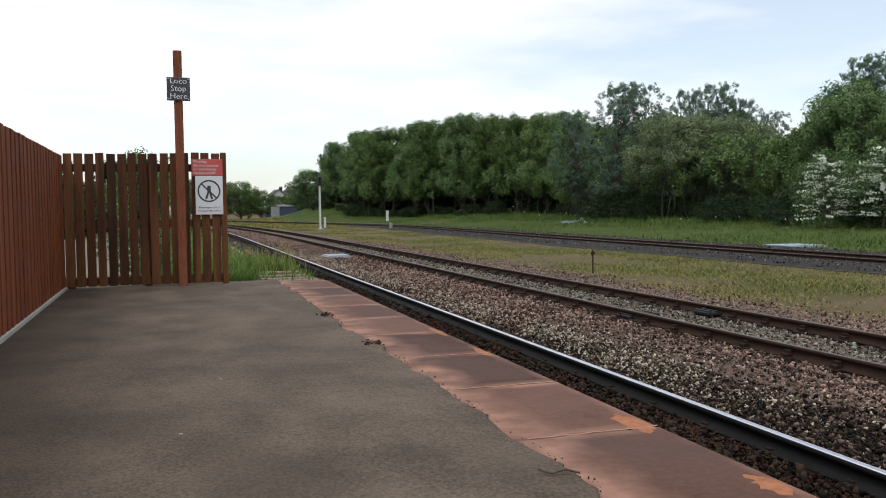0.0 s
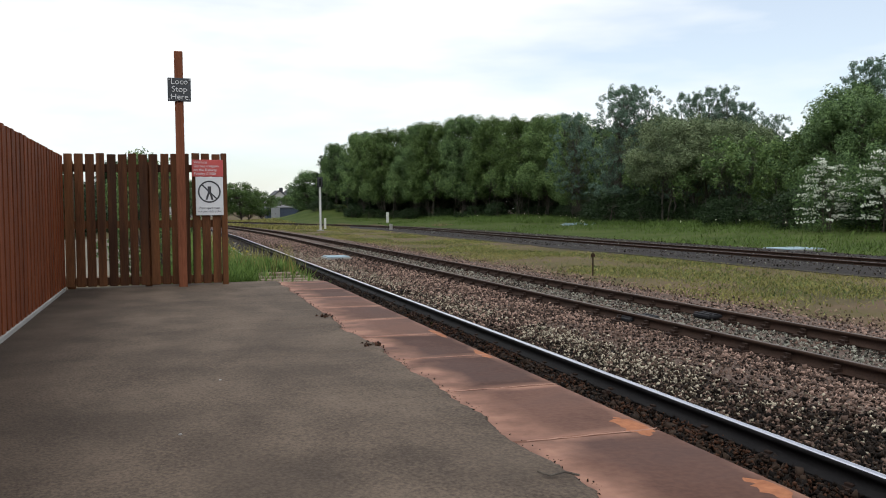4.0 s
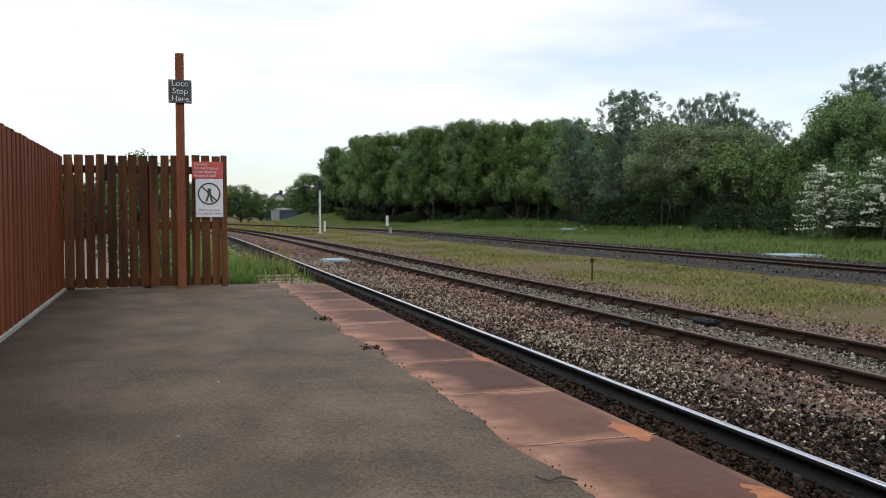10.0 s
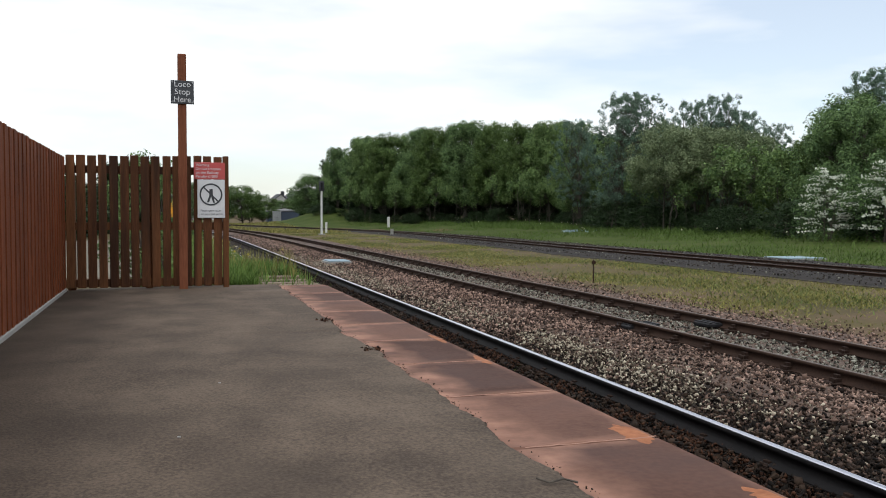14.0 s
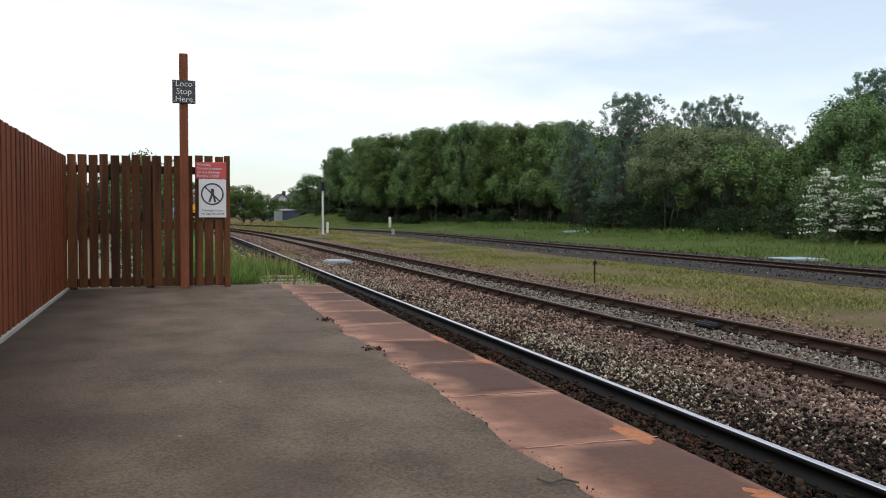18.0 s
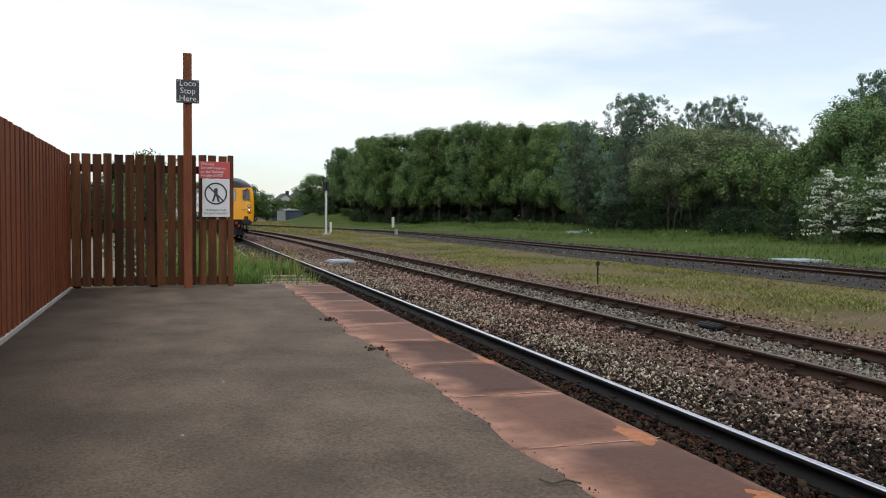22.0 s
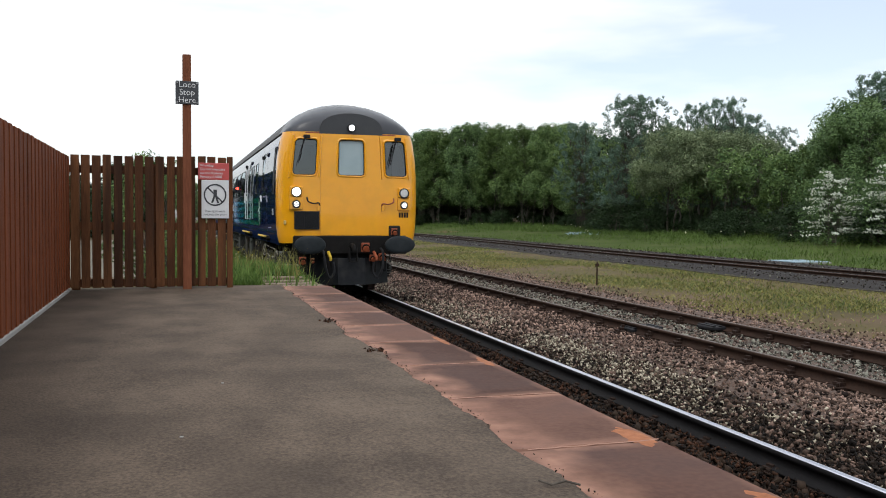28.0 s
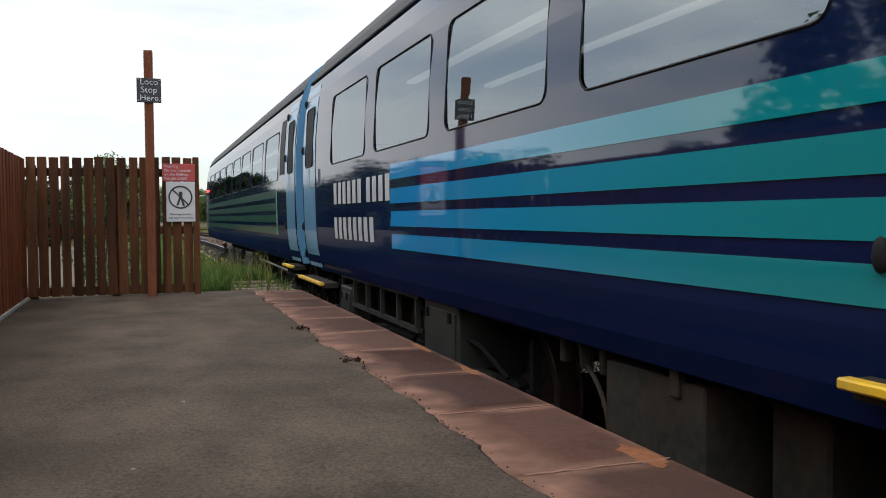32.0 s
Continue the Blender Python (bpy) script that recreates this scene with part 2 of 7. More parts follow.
VERGE = material("green_verge", (0.0165, 0.0291, 0.0031), (0.0468, 0.068, 0.0082), 0.95, fine=5, coarse=0.3, bump=0.6, bump_dist=0.05, spread=0.4, wear=(0.0496, 0.0581, 0.0165), wear_amount=0.6, wear_scale=0.3)
GRASS_DRY = leaf_material("dry_grass", (0.1016, 0.0961, 0.0269), (0.2541, 0.2359, 0.0792))
GRASS_GREEN = leaf_material("green_grass", (0.0396, 0.0638, 0.0158), (0.1122, 0.147, 0.0427))
GRASS_TALL = leaf_material("tall_grass_blades", (0.0544, 0.099, 0.0198), (0.1584, 0.2376, 0.0594))
# GRASS_TALL colours scaled down; shade below the trees is put into the blades.
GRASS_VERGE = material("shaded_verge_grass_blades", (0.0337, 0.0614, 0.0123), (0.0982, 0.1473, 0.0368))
PETAL = leaf_material("white_petals", (0.448, 0.4256, 0.3168), (0.5632, 0.535, 0.408))
BLOSSOM = leaf_material("hawthorn_petals", (0.6, 0.62, 0.54), (0.85, 0.86, 0.8))
PETAL_Y = leaf_material("yellow_petals", (0.363, 0.2772, 0.0198), (0.495, 0.396, 0.066))
PALE_BARK = material("pale_bark", (0.0389, 0.0356, 0.0292), (0.0972, 0.0875, 0.0713), 0.9, fine=20, coarse=3, bump=0.5, stretch=(3, 3, 0.6))
BARK = material("bark", (0.036, 0.0302, 0.0252), (0.1008, 0.0864, 0.072), 0.9, fine=20, coarse=3, bump=0.6, stretch=(3, 3, 0.6))
LEAF_WOOD = leaf_material("woodland_leaves", (0.0499, 0.0912, 0.0314), (0.1751, 0.2557, 0.0873))
LEAF_DARK = leaf_material("dark_leaves", (0.04, 0.0752, 0.028), (0.1361, 0.21, 0.0772))
# Near-black leaf green; the shade inside the wood is put into the colour.
LEAF_SHADED = leaf_material("shaded_leaves", (0.01, 0.021, 0.008), (0.034, 0.058, 0.022))
LEAF_LIGHT = leaf_material("fresh_leaves", (0.0355, 0.0659, 0.017), (0.1044, 0.158, 0.0456))
LEAF_GREY = leaf_material("willow_leaves", (0.0689, 0.0979, 0.0472), (0.1958, 0.2358, 0.1233))
LEAF_BLUE = leaf_material("airy_leaves", (0.0528, 0.0942, 0.0647), (0.1355, 0.2034, 0.1417))
WHITE_SIGN = material("white_enamel", (0.4896, 0.4968, 0.504), (0.5616, 0.5616, 0.5616), 0.35, fine=20, coarse=4, bump=0.02)
RED_SIGN = material("red_enamel", (0.36, 0.0432, 0.0432), (0.432, 0.072, 0.0648), 0.35, fine=20, coarse=4, bump=0.02)
BLACK_SIGN = material("black_enamel", (0.02, 0.022, 0.025), (0.04, 0.042, 0.048), 0.4, fine=20, coarse=4, bump=0.02)
GREY_STEEL = material("galvanised_steel", (0.1958, 0.202, 0.2081), (0.306, 0.3121, 0.3182), 0.55, metal=0.3, fine=30, coarse=4, bump=0.1)
WHITE_POST = material("white_painted_post", (0.396, 0.396, 0.3744), (0.54, 0.54, 0.5184), 0.6)
BLUE_LID = material("pale_blue_lid", (0.1425, 0.2052, 0.2394), (0.228, 0.2964, 0.3306), 0.7, fine=20, coarse=3)
BLACK_RUBBER = material("black_rubber", (0.008, 0.008, 0.009), (0.02, 0.02, 0.022), 0.6, fine=30, coarse=3, spec=0.12)

RED_GLOW = glow("red_aspect", (1.0, 0.05, 0.03), 14.0)


# ---- mesh helpers ----
def part(name, bm, mat, parent=None, label="", smooth=False):
    """One mesh object under a thing or under a part."""
    me = bpy.data.meshes.new(name)
    if smooth:
        for fc in bm.faces:
            fc.smooth = True
    bm.to_mesh(me)
    bm.free()
    me.materials.append(mat)
    ob = new(name, me)
    if parent:
        ob.parent = parent
    if label:
        ob["label"] = label
    return ob


def box(bm, x0, x1, y0, y1, z0, z1, bevel=0.0):
    r = bmesh.ops.create_cube(bm, size=1, matrix=Matrix.LocRotScale(((x0 + x1) / 2, (y0 + y1) / 2, (z0 + z1) / 2), None, (x1 - x0, y1 - y0, z1 - z0)))
    if bevel:
        edges = {ed for v in r["verts"] for ed in v.link_edges}
        bmesh.ops.bevel(bm, geom=list(edges), offset=bevel, segments=1, affect="EDGES")
    return bm


def boxed(*a, bevel=0.0):
    return box(bmesh.new(), *a, bevel=bevel)


def rod(bm, a, b, r0, r1=None, n=10, caps=True):
    a, b = Vector(a), Vector(b)
    d = b - a
    m = Matrix.Translation((a + b) / 2) @ d.to_track_quat("Z", "Y").to_matrix().to_4x4()
    bmesh.ops.create_cone(bm, cap_ends=caps, segments=n, radius1=r0, radius2=r0 if r1 is None else r1, depth=d.length, matrix=m)
    return bm


def tube(bm, pts, r, n=8):
    pts = [Vector(p) for p in pts]
    rings, up = [], None
    for i, p in enumerate(pts):
        d = (pts[min(i + 1, len(pts) - 1)] - pts[max(i - 1, 0)]).normalized()
        if up is None:
            up = d.orthogonal().normalized()
        up = (up - d * up.dot(d)).normalized()
        side = d.cross(up)
        rings.append([bm.verts.new(p + r * (math.cos(2 * math.pi * k / n) * up + math.sin(2 * math.pi * k / n) * side)) for k in range(n)])
    for a, b in zip(rings, rings[1:]):
        for k in range(n):
            bm.faces.new([a[k], a[(k + 1) % n], b[(k + 1) % n], b[k]])
    bm.faces.new(rings[0][::-1])
    bm.faces.new(rings[-1])
    return bm


def hose(bm, pts, r, n=8):
    """A tube that bends smoothly through its points."""
    p = [Vector(q) for q in pts]
    p = [p[0] * 2 - p[1], *p, p[-1] * 2 - p[-2]]
    out = []
    for a, b, c, d in zip(p, p[1:], p[2:], p[3:]):
        for k in range(9):
            t = k / 9
            out.append(0.5 * (2 * b + (c - a) * t + (2 * a - 5 * b + 4 * c - d) * t ** 2 + (3 * b - a - 3 * c + d) * t ** 3))
    return tube(bm, out + [p[-2]], r, n)


def mesh_from(name, verts, faces, mat):
    """A mesh object from numpy arrays of vertices and of equal-sized faces."""
    me = bpy.data.meshes.new(name)
    k = faces.shape[1]
    me.vertices.add(len(verts))
    me.vertices.foreach_set("co", np.ascontiguousarray(verts, dtype=np.float32).ravel())
    me.loops.add(faces.size)
    me.loops.foreach_set("vertex_index", np.ascontiguousarray(faces, dtype=np.int32).ravel())
    me.polygons.add(len(faces))
    me.polygons.foreach_set("loop_start", np.arange(0, faces.size, k, dtype=np.int32))
    me.update(calc_edges=True)
    me.materials.append(mat)
    return new(name, me)


def empty(name, x=0, y=0, z=0):
    ob = new(name)
    ob.location = (x, y, z)
    ob.empty_display_size = 0.2
    return ob


def letters(text, size, align="CENTER"):
    """Flat letters as a list of points (x, z) and faces."""
    cu = bpy.data.curves.new("letters", "FONT")
    cu.body, cu.size, cu.align_x, cu.align_y, cu.resolution_u = text, size, align, "CENTER", 3
    ob = bpy.data.objects.new("letters", cu)
    me = bpy.data.meshes.new_from_object(ob)
    pts = [(v.co.x, v.co.y) for v in me.vertices]
    fcs = [tuple(p.vertices) for p in me.polygons]
    bpy.data.objects.remove(ob)
    bpy.data.curves.remove(cu)
    bpy.data.meshes.remove(me)
    return pts, fcs


def placed(bm, pts, fcs, where):
    """Adds a flat figure through a map of its points to places."""
    vs = [bm.verts.new(where(x, z)) for x, z in pts]
    for fc in fcs:
        try:
            bm.faces.new([vs[i] for i in fc])
        except ValueError:
            pass
    return bm

# ---- plan ----
PZ = 0.77          # platform above the rail tops
EDGE = -1.50       # platform edge
GAUGE = 0.7525     # rail centre from track centre
T2 = 4.185         # second track's centre


def bend(y):
    """The sideways curve of the two near tracks beyond the straight."""
    return -max(0.0, y - 50.0) ** 2 / 1100.0


def spline(rows, y):
    for (y0, x0), (y1, x1) in zip(rows, rows[1:]):
        if y <= y1:
            s = max(0.0, (y - y0) / (y1 - y0))
            return x0 + (x1 - x0) * s
    return rows[-1][1]


T3_ROWS = [(-200, 16.6), (20, 16.4), (40, 16.5), (52, 16.8), (64, 17.1), (74, 17.0), (84, 16.0), (94, 14.0), (104, 11.8), (114, 9.4), (124, 6.8), (134, 4.0), (150, -1.0), (200, -20.0)]


def track_x(k, y):
    return bend(y) if k == 1 else T2 + bend(y) if k == 2 else spline(T3_ROWS, y)


def mound(x, y):
    """The grassy bank at the far end of the wood."""
    return 2.0 * math.exp(-((x - 21.5) / 5.5) ** 2 - ((y - 138) / 12) ** 2)


def bank(x, y):
    """The low bank under the far end of the wood."""
    low = 0.3 * min(1.0, max(0.0, (y - 70) / 25)) * min(1.0, max(0.0, (x - track_x(3, y) - 5) / 7)) if x > 8 and y < 145 else 0.0
    return low + mound(x, y)


def ground_z(x, y):
    """Height of the open ground."""
    z = -0.42 if -1.1 < x - bend(y) < 6.0 else -0.2
    if x < -1.2:
        side = min(1.0, max(0.0, ((-1.12 if y > 10.4 else -1.68) + bend(y) - x) / 0.45))
        ramp = 0.72 if y < 13 else max(0.36, 0.72 - (y - 13) * 0.045)
        z += side * (ramp + 0.16)
    if x > 22:
        z += min(1.0, (x - 22) / 14) * 0.7
    z += bank(x, y)
    d = math.hypot(x, y)
    if d > 60:
        z += 0.25 * noise.noise((x * 0.02, y * 0.02, 0)) * min(1, (d - 60) / 60)
    return z


def build_ground():
    xs = [-2500, -900, -400, -200, -100, -60, -40, -25, -16, -10, -7, -5, -4, -3, -2.5, -2.0, -2.15, -1.75, -1.68, -1.6, -1.5, -1.4, -1.3, -1.2, -1.1, 0, 2, 4, 6, 6.3, 7, 8, 9, 10, 11, 12, 13, 14, 16, 18, 20, 22, 25, 28, 32, 36, 42, 50, 70, 110, 200, 400, 900, 2500]
    ys = [-2500, -900, -400, -150, -60, -25, -10, 0, 4, 8, 10, 10.6, 11.2, 12, 13, 14, 15, 16, 18, 20, 23, 26, 30, 35, 40, 45, 50, 55, 60, 66, 72, 80, 90, 100, 110, 115, 120, 125, 130, 135, 140, 145, 150, 155, 160, 170, 200, 260, 400, 900, 2500]
    v = np.array([(x, y, ground_z(x, y)) for y in ys for x in xs])
    w = len(xs)
    f = np.array([(j * w + i, j * w + i + 1, (j + 1) * w + i + 1, (j + 1) * w + i) for j in range(len(ys) - 1) for i in range(w - 1)])
    ob = mesh_from("ground", v, f, SOIL_GRASS)
    tagged(ob, "rough grassy ground with bare soil round the tracks", "ground", kind="structure")


def strip(name, x_left, x_right, z_left, z_right, k, y0, y1, mat, label, shoulder=0.35, step=3.0, rough=0.0):
    """A bed that follows a track, with sloping shoulders."""
    ys = np.arange(y0, y1 + step, step)
    rows = []
    for y in ys:
        c = track_x(k, y)
        wob = rough * noise.noise((0, y * 0.6, k)), rough * noise.noise((9, y * 0.6, k))
        rows.append([(c + x_left - shoulder + wob[0], y, z_left - 0.16), (c + x_left + wob[0], y, z_left), (c + (x_left + x_right) / 2, y, (z_left + z_right) / 2), (c + x_right + wob[1], y, z_right), (c + x_right + shoulder + wob[1], y, z_right - 0.16)])
    v = np.array(rows).reshape(-1, 3)
    f = np.array([(j * 5 + i, j * 5 + i + 1, (j + 1) * 5 + i + 1, (j + 1) * 5 + i) for j in range(len(ys) - 1) for i in range(4)])
    ob = mesh_from(name, v, f, mat)
    return tagged(ob, label, "ballast", kind="structure")


RAIL_PROFILE = [(-0.07, -0.145), (0.07, -0.145), (0.07, -0.128), (0.012, -0.11), (0.012, -0.045), (0.036, -0.034), (0.036, -0.004), (0.03, 0.0), (-0.03, 0.0), (-0.036, -0.004), (-0.036, -0.034), (-0.012, -0.045), (-0.012, -0.11), (-0.07, -0.128)]


def rail_mesh(k, side, y0, y1, profile, dz=0.0):
    ys = [y0] + [y for y in np.arange(-10, 200, 4.0) if y0 < y < y1] + [y1]
    n = len(profile)
    v = np.array([(track_x(k, y) + side * GAUGE + px, y, pz + dz) for y in ys for px, pz in profile])
    f = np.array([(j * n + i, j * n + (i + 1) % n, (j + 1) * n + (i + 1) % n, (j + 1) * n + i) for j in range(len(ys) - 1) for i in range(n)])
    return v, f


def build_track(k, y0, y1, pitch, bed_z, side_mat, top_mat, label, sleeper_to, chair=True):
    track = tagged(empty("railway_track", track_x(k, y0), y0, 0), label, "railway track")
    inv = Matrix.Translation((-track_x(k, y0), -y0, 0))
    for side in (-1, 1):
        v, f = rail_mesh(k, side, y0, y1, RAIL_PROFILE)
        rail = mesh_from("rail", v, f, side_mat)
        rail.parent, rail.matrix_parent_inverse = track, inv
        for a, b in ((-0.03, 0.012), (0.017, 0.031)):
            v, f = rail_mesh(k, side, y0, y1, [(a, -0.003), (b, -0.003), (b, 0.002), (a, 0.002)])
            top = mesh_from("running_surface", v, f, top_mat)
            top.parent = rail
            top["label"] = "worn band on top of the rail head"
    sl = part("sleeper", boxed(-1.3, 1.3, -0.125, 0.125, -0.29, -0.165, bevel=0.012), SLEEPER)
    bm = bmesh.new()
    box(bm, -0.17, 0.17, -0.1, 0.1, -0.168, -0.125, bevel=0.006)
    for o in (-1, 1):
        box(bm, o * 0.075 - 0.04, o * 0.075 + 0.04, -0.055, 0.055, -0.14, -0.085, bevel=0.004)
        box(bm, o * 0.058 - 0.022, o * 0.058 + 0.022, -0.04, 0.04, -0.09, -0.048, bevel=0.004)
        rod(bm, (o * 0.14, 0.055 * o, -0.13), (o * 0.14, 0.055 * o, -0.085), 0.02, n=6)
    if k == 1:
        bmesh.ops.scale(bm, vec=(0.7, 0.8, 0.5), space=Matrix.Translation((0, 0, 0.165)), verts=bm.verts)
    ch = part("chair", bm, CHAIR)
    sink = -0.085 if k == 1 else 0.0
    y, first = y0 + 0.3, True
    while y < sleeper_to:
        a = sl if first else new("sleeper", sl.data)
        a.parent = track
        ang = math.atan2(track_x(k, y) - track_x(k, y + 1), 1)
        a.matrix_local = Matrix.Translation((track_x(k, y) - track_x(k, y0), y - y0, sink)) @ Matrix.Rotation(ang, 4, "Z")
        if chair:
            for side in (-1, 1):
                b = ch if first and side < 0 else new("chair", ch.data)
                b.parent, b.location = a, (side * GAUGE, 0, -sink)
        first = False
        y += pitch
    if not chair:
        bpy.data.objects.remove(ch)
    return track


build_ground()
strip("ballast_bed_1", -1.15, 2.05, -0.27, -0.165, 1, -12, 190, BALLAST_OILY, "dark oily ballast under the near track", 0.3, rough=0.1)
strip("ballast_bed_2", -1.95, 2.3, -0.155, -0.175, 2, -12, 190, BALLAST, "brown and grey stone ballast under the second track", 0.6, rough=0.35)
strip("ballast_bed_3", -2.6, 3.4, -0.10, -0.10, 3, -60, 200, BALLAST_DARK, "grey stone ballast under the far track", 0.8, rough=0.5)


def build_verge():
    ys = list(range(-20, 164, 4))
    xs = (3.9, 4.4, 6, 8, 10, 12, 14, 16, 18, 20, 22, 24, 26, 28, 31, 34)
    v = np.array([(track_x(3, y) + x + 0.4 * noise.noise((y * 0.3, 4, 0)) * (x < 4), y, ground_z(track_x(3, y) + x, y) + (0.012 if x > 4 else -0.05) + 0.25 * mound(track_x(3, y) + x, y)) for y in ys for x in xs])
    w = len(xs)
    f = np.array([(j * w + i, j * w + i + 1, (j + 1) * w + i + 1, (j + 1) * w + i) for j in range(len(ys) - 1) for i in range(w - 1)])
    tagged(mesh_from("verge", v, f, VERGE), "green grass verge between the far track and the wood", "verge", kind="structure")


build_verge()
yard = part("yard", boxed(-9.5, -3.5, 10.8, 34, 0.2, 0.62), YARD)
tagged(yard, "pale gravel yard behind the platform fence", "yard", kind="structure")
build_track(1, -12, 190, 0.76, -0.15, DARK_RAIL, STEEL_TOP, "straight near railway track with polished steel rail tops", 95)
build_track(2, -12, 190, 0.76, -0.15, RUST, RUST_TOP, "rusty second railway track with chairs on old sleepers", 95)
build_track(3, -40, 198, 0.76, -0.15, RUST, RUST_TOP, "rusty far railway track beyond the grass", 130, chair=False)

# ---- platform ----
def asphalt_edge(y):
    return -2.09 + 0.05 * noise.noise((y * 0.9, 3, 0)) + 0.035 * noise.noise((y * 2.6, 7, 0)) + 0.02 * noise.noise((y * 9, 1, 0)) + 0.012 * noise.noise((y * 23, 5, 0))


PY0, PY1 = -12.0, 10.35
WALL_X = -4.33


def wall_x(y):
    return -4.312 - 0.0065 * y


def build_platform():
    # core of the platform under the surface
    core = tagged(part("platform_wall", boxed(-4.6, EDGE - 0.10, PY0, PY1 - 0.02, -0.35, PZ - 0.09), PLATFORM_WALL), "dark brick platform face below the coping", "platform", kind="structure")
    ys = np.concatenate([np.arange(PY0, 0.5, 0.1), np.arange(0.5, PY1 + 0.001, 0.025)])
    v, f = [], []
    for y in ys:
        x = asphalt_edge(y)
        v += [(-4.5, y, PZ - 0.02), (-4.5, y, PZ + 0.004), (-3.3, y, PZ + 0.012), (x - 0.02, y, PZ + 0.010), (x, y, PZ + 0.002), (x, y, PZ - 0.02)]
    n = len(ys)
    f = np.array([(j * 6 + i, j * 6 + i + 1, (j + 1) * 6 + i + 1, (j + 1) * 6 + i) for j in range(n - 1) for i in range(5)])
    tagged(mesh_from("platform_surface", np.array(v), f[:, ::-1], ASPHALT), "grey-brown asphalt platform surface with a ragged edge", "platform", kind="structure")
    tagged(part("platform_base", boxed(-4.6, -2.0, PY0, PY1, PZ - 0.09, PZ - 0.021), PLATFORM_WALL), "concrete bed under the asphalt", "platform", kind="structure")
    cope = tagged(empty("coping", EDGE, 0, PZ), "row of red-stained concrete coping slabs along the platform edge", "platform edge", kind="structure")
    rng = random.Random(4)
    y = 2.88 - 0.91 * 17
    while y < PY1 - 0.05:
        ln = min(0.91, PY1 - y)
        dz, dx = 0.0, rng.uniform(-0.008, 0.006)
        bm = boxed(-2.2, EDGE + dx, y + 0.004, y + ln - 0.004, PZ - 0.088, PZ - 0.006 + dz, bevel=0.012)
        ob = part("slab", bm, COPING, cope)
        ob.matrix_parent_inverse = Matrix.Translation((-EDGE, 0, -PZ))
        if y > PY0:
            pts = [(-2.05 + 0.55 * k / 12, y + 0.012 * noise.noise((k * 0.9, y, 5))) for k in range(13)]
            bm = bmesh.new()
            up = [bm.verts.new((a, b + 0.006 + 0.008 * noise.noise((a * 9, y, 1)), PZ - 0.005)) for a, b in pts]
            dn = [bm.verts.new((a, b - 0.006 - 0.008 * noise.noise((a * 9, y, 2)), PZ - 0.005)) for a, b in pts]
            for i in range(12):
                bm.faces.new([dn[i], dn[i + 1], up[i + 1], up[i]])
            mo = part("mortar", bm, COPING_PALE, cope, "pale uneven joint")
            mo.matrix_parent_inverse = Matrix.Translation((-EDGE, 0, -PZ))
        y += ln
    for k, (yc, ln, wd) in enumerate(((2.15, 0.2, 0.08), (2.95, 0.3, 0.1), (4.72, 0.3, 0.05), (5.6, 0.4, 0.045))):
        bm = bmesh.new()
        n = 30
        bm.faces.new([bm.verts.new((EDGE - 0.02 - wd * (0.5 + 0.5 * math.cos(a)) * (1 + 0.55 * noise.noise((math.cos(a) * 3, math.sin(a) * 3, k))), yc + ln * 0.5 * math.sin(a) * (1 + 0.4 * noise.noise((math.cos(a), math.sin(a) * 3, k + 9))), PZ - 0.0055)) for a in (2 * math.pi * i / n for i in range(n))])
        wo = part("worn_patch", bm, COPING_WORN, cope, "worn orange patch of the coping")
        wo.matrix_parent_inverse = Matrix.Translation((-EDGE, 0, -PZ))


build_platform()


# ---- fences ----
def board(width, height, thick=0.02):
    return boxed(-width / 2, width / 2, -thick / 2, thick / 2, 0, height, bevel=0.004)


def build_side_fence():
    fence = tagged(empty("wooden_wall", WALL_X, 0, PZ), "tall red-brown stained fence of close vertical boards", "fence")
    rng = random.Random(8)
    meshes = [part("board", board(0.088, 1.455, 0.022), FENCE_RED, fence)]
    base = meshes[0]
    y, first, odd = -8.0, True, False
    h = 1.455
    while y < 10.13:
        ob = base if first else new("board", base.data)
        first = False
        ob.parent = fence
        off = 0.007 if (odd := not odd) else 0.0
        ob.matrix_local = Matrix.Translation((wall_x(y) - WALL_X - 0.012 + off, y, rng.uniform(-0.004, 0.004))) @ Matrix.Rotation(radians(90), 4, "Z")
        y += 0.098
    for z in (0.3, 1.2):
        part("rail", boxed(-0.17, -0.115, -8, 9.95, z, z + 0.09), FENCE_RED, fence)
    for y in (-6, -4, -2, 0, 2, 4, 6, 8):
        part("post", boxed(-0.25, -0.17, y, y + 0.09, -0.3, 1.42), FENCE_RED, fence)
    ob = part("gravel_board", boxed(-0.03, 0.034, -8, 10.02, -0.01, 0.04, bevel=0.006), KERB, fence, "pale concrete strip at the foot of the fence")
    ob.rotation_euler = (0, 0, math.atan(0.0065))
    return fence


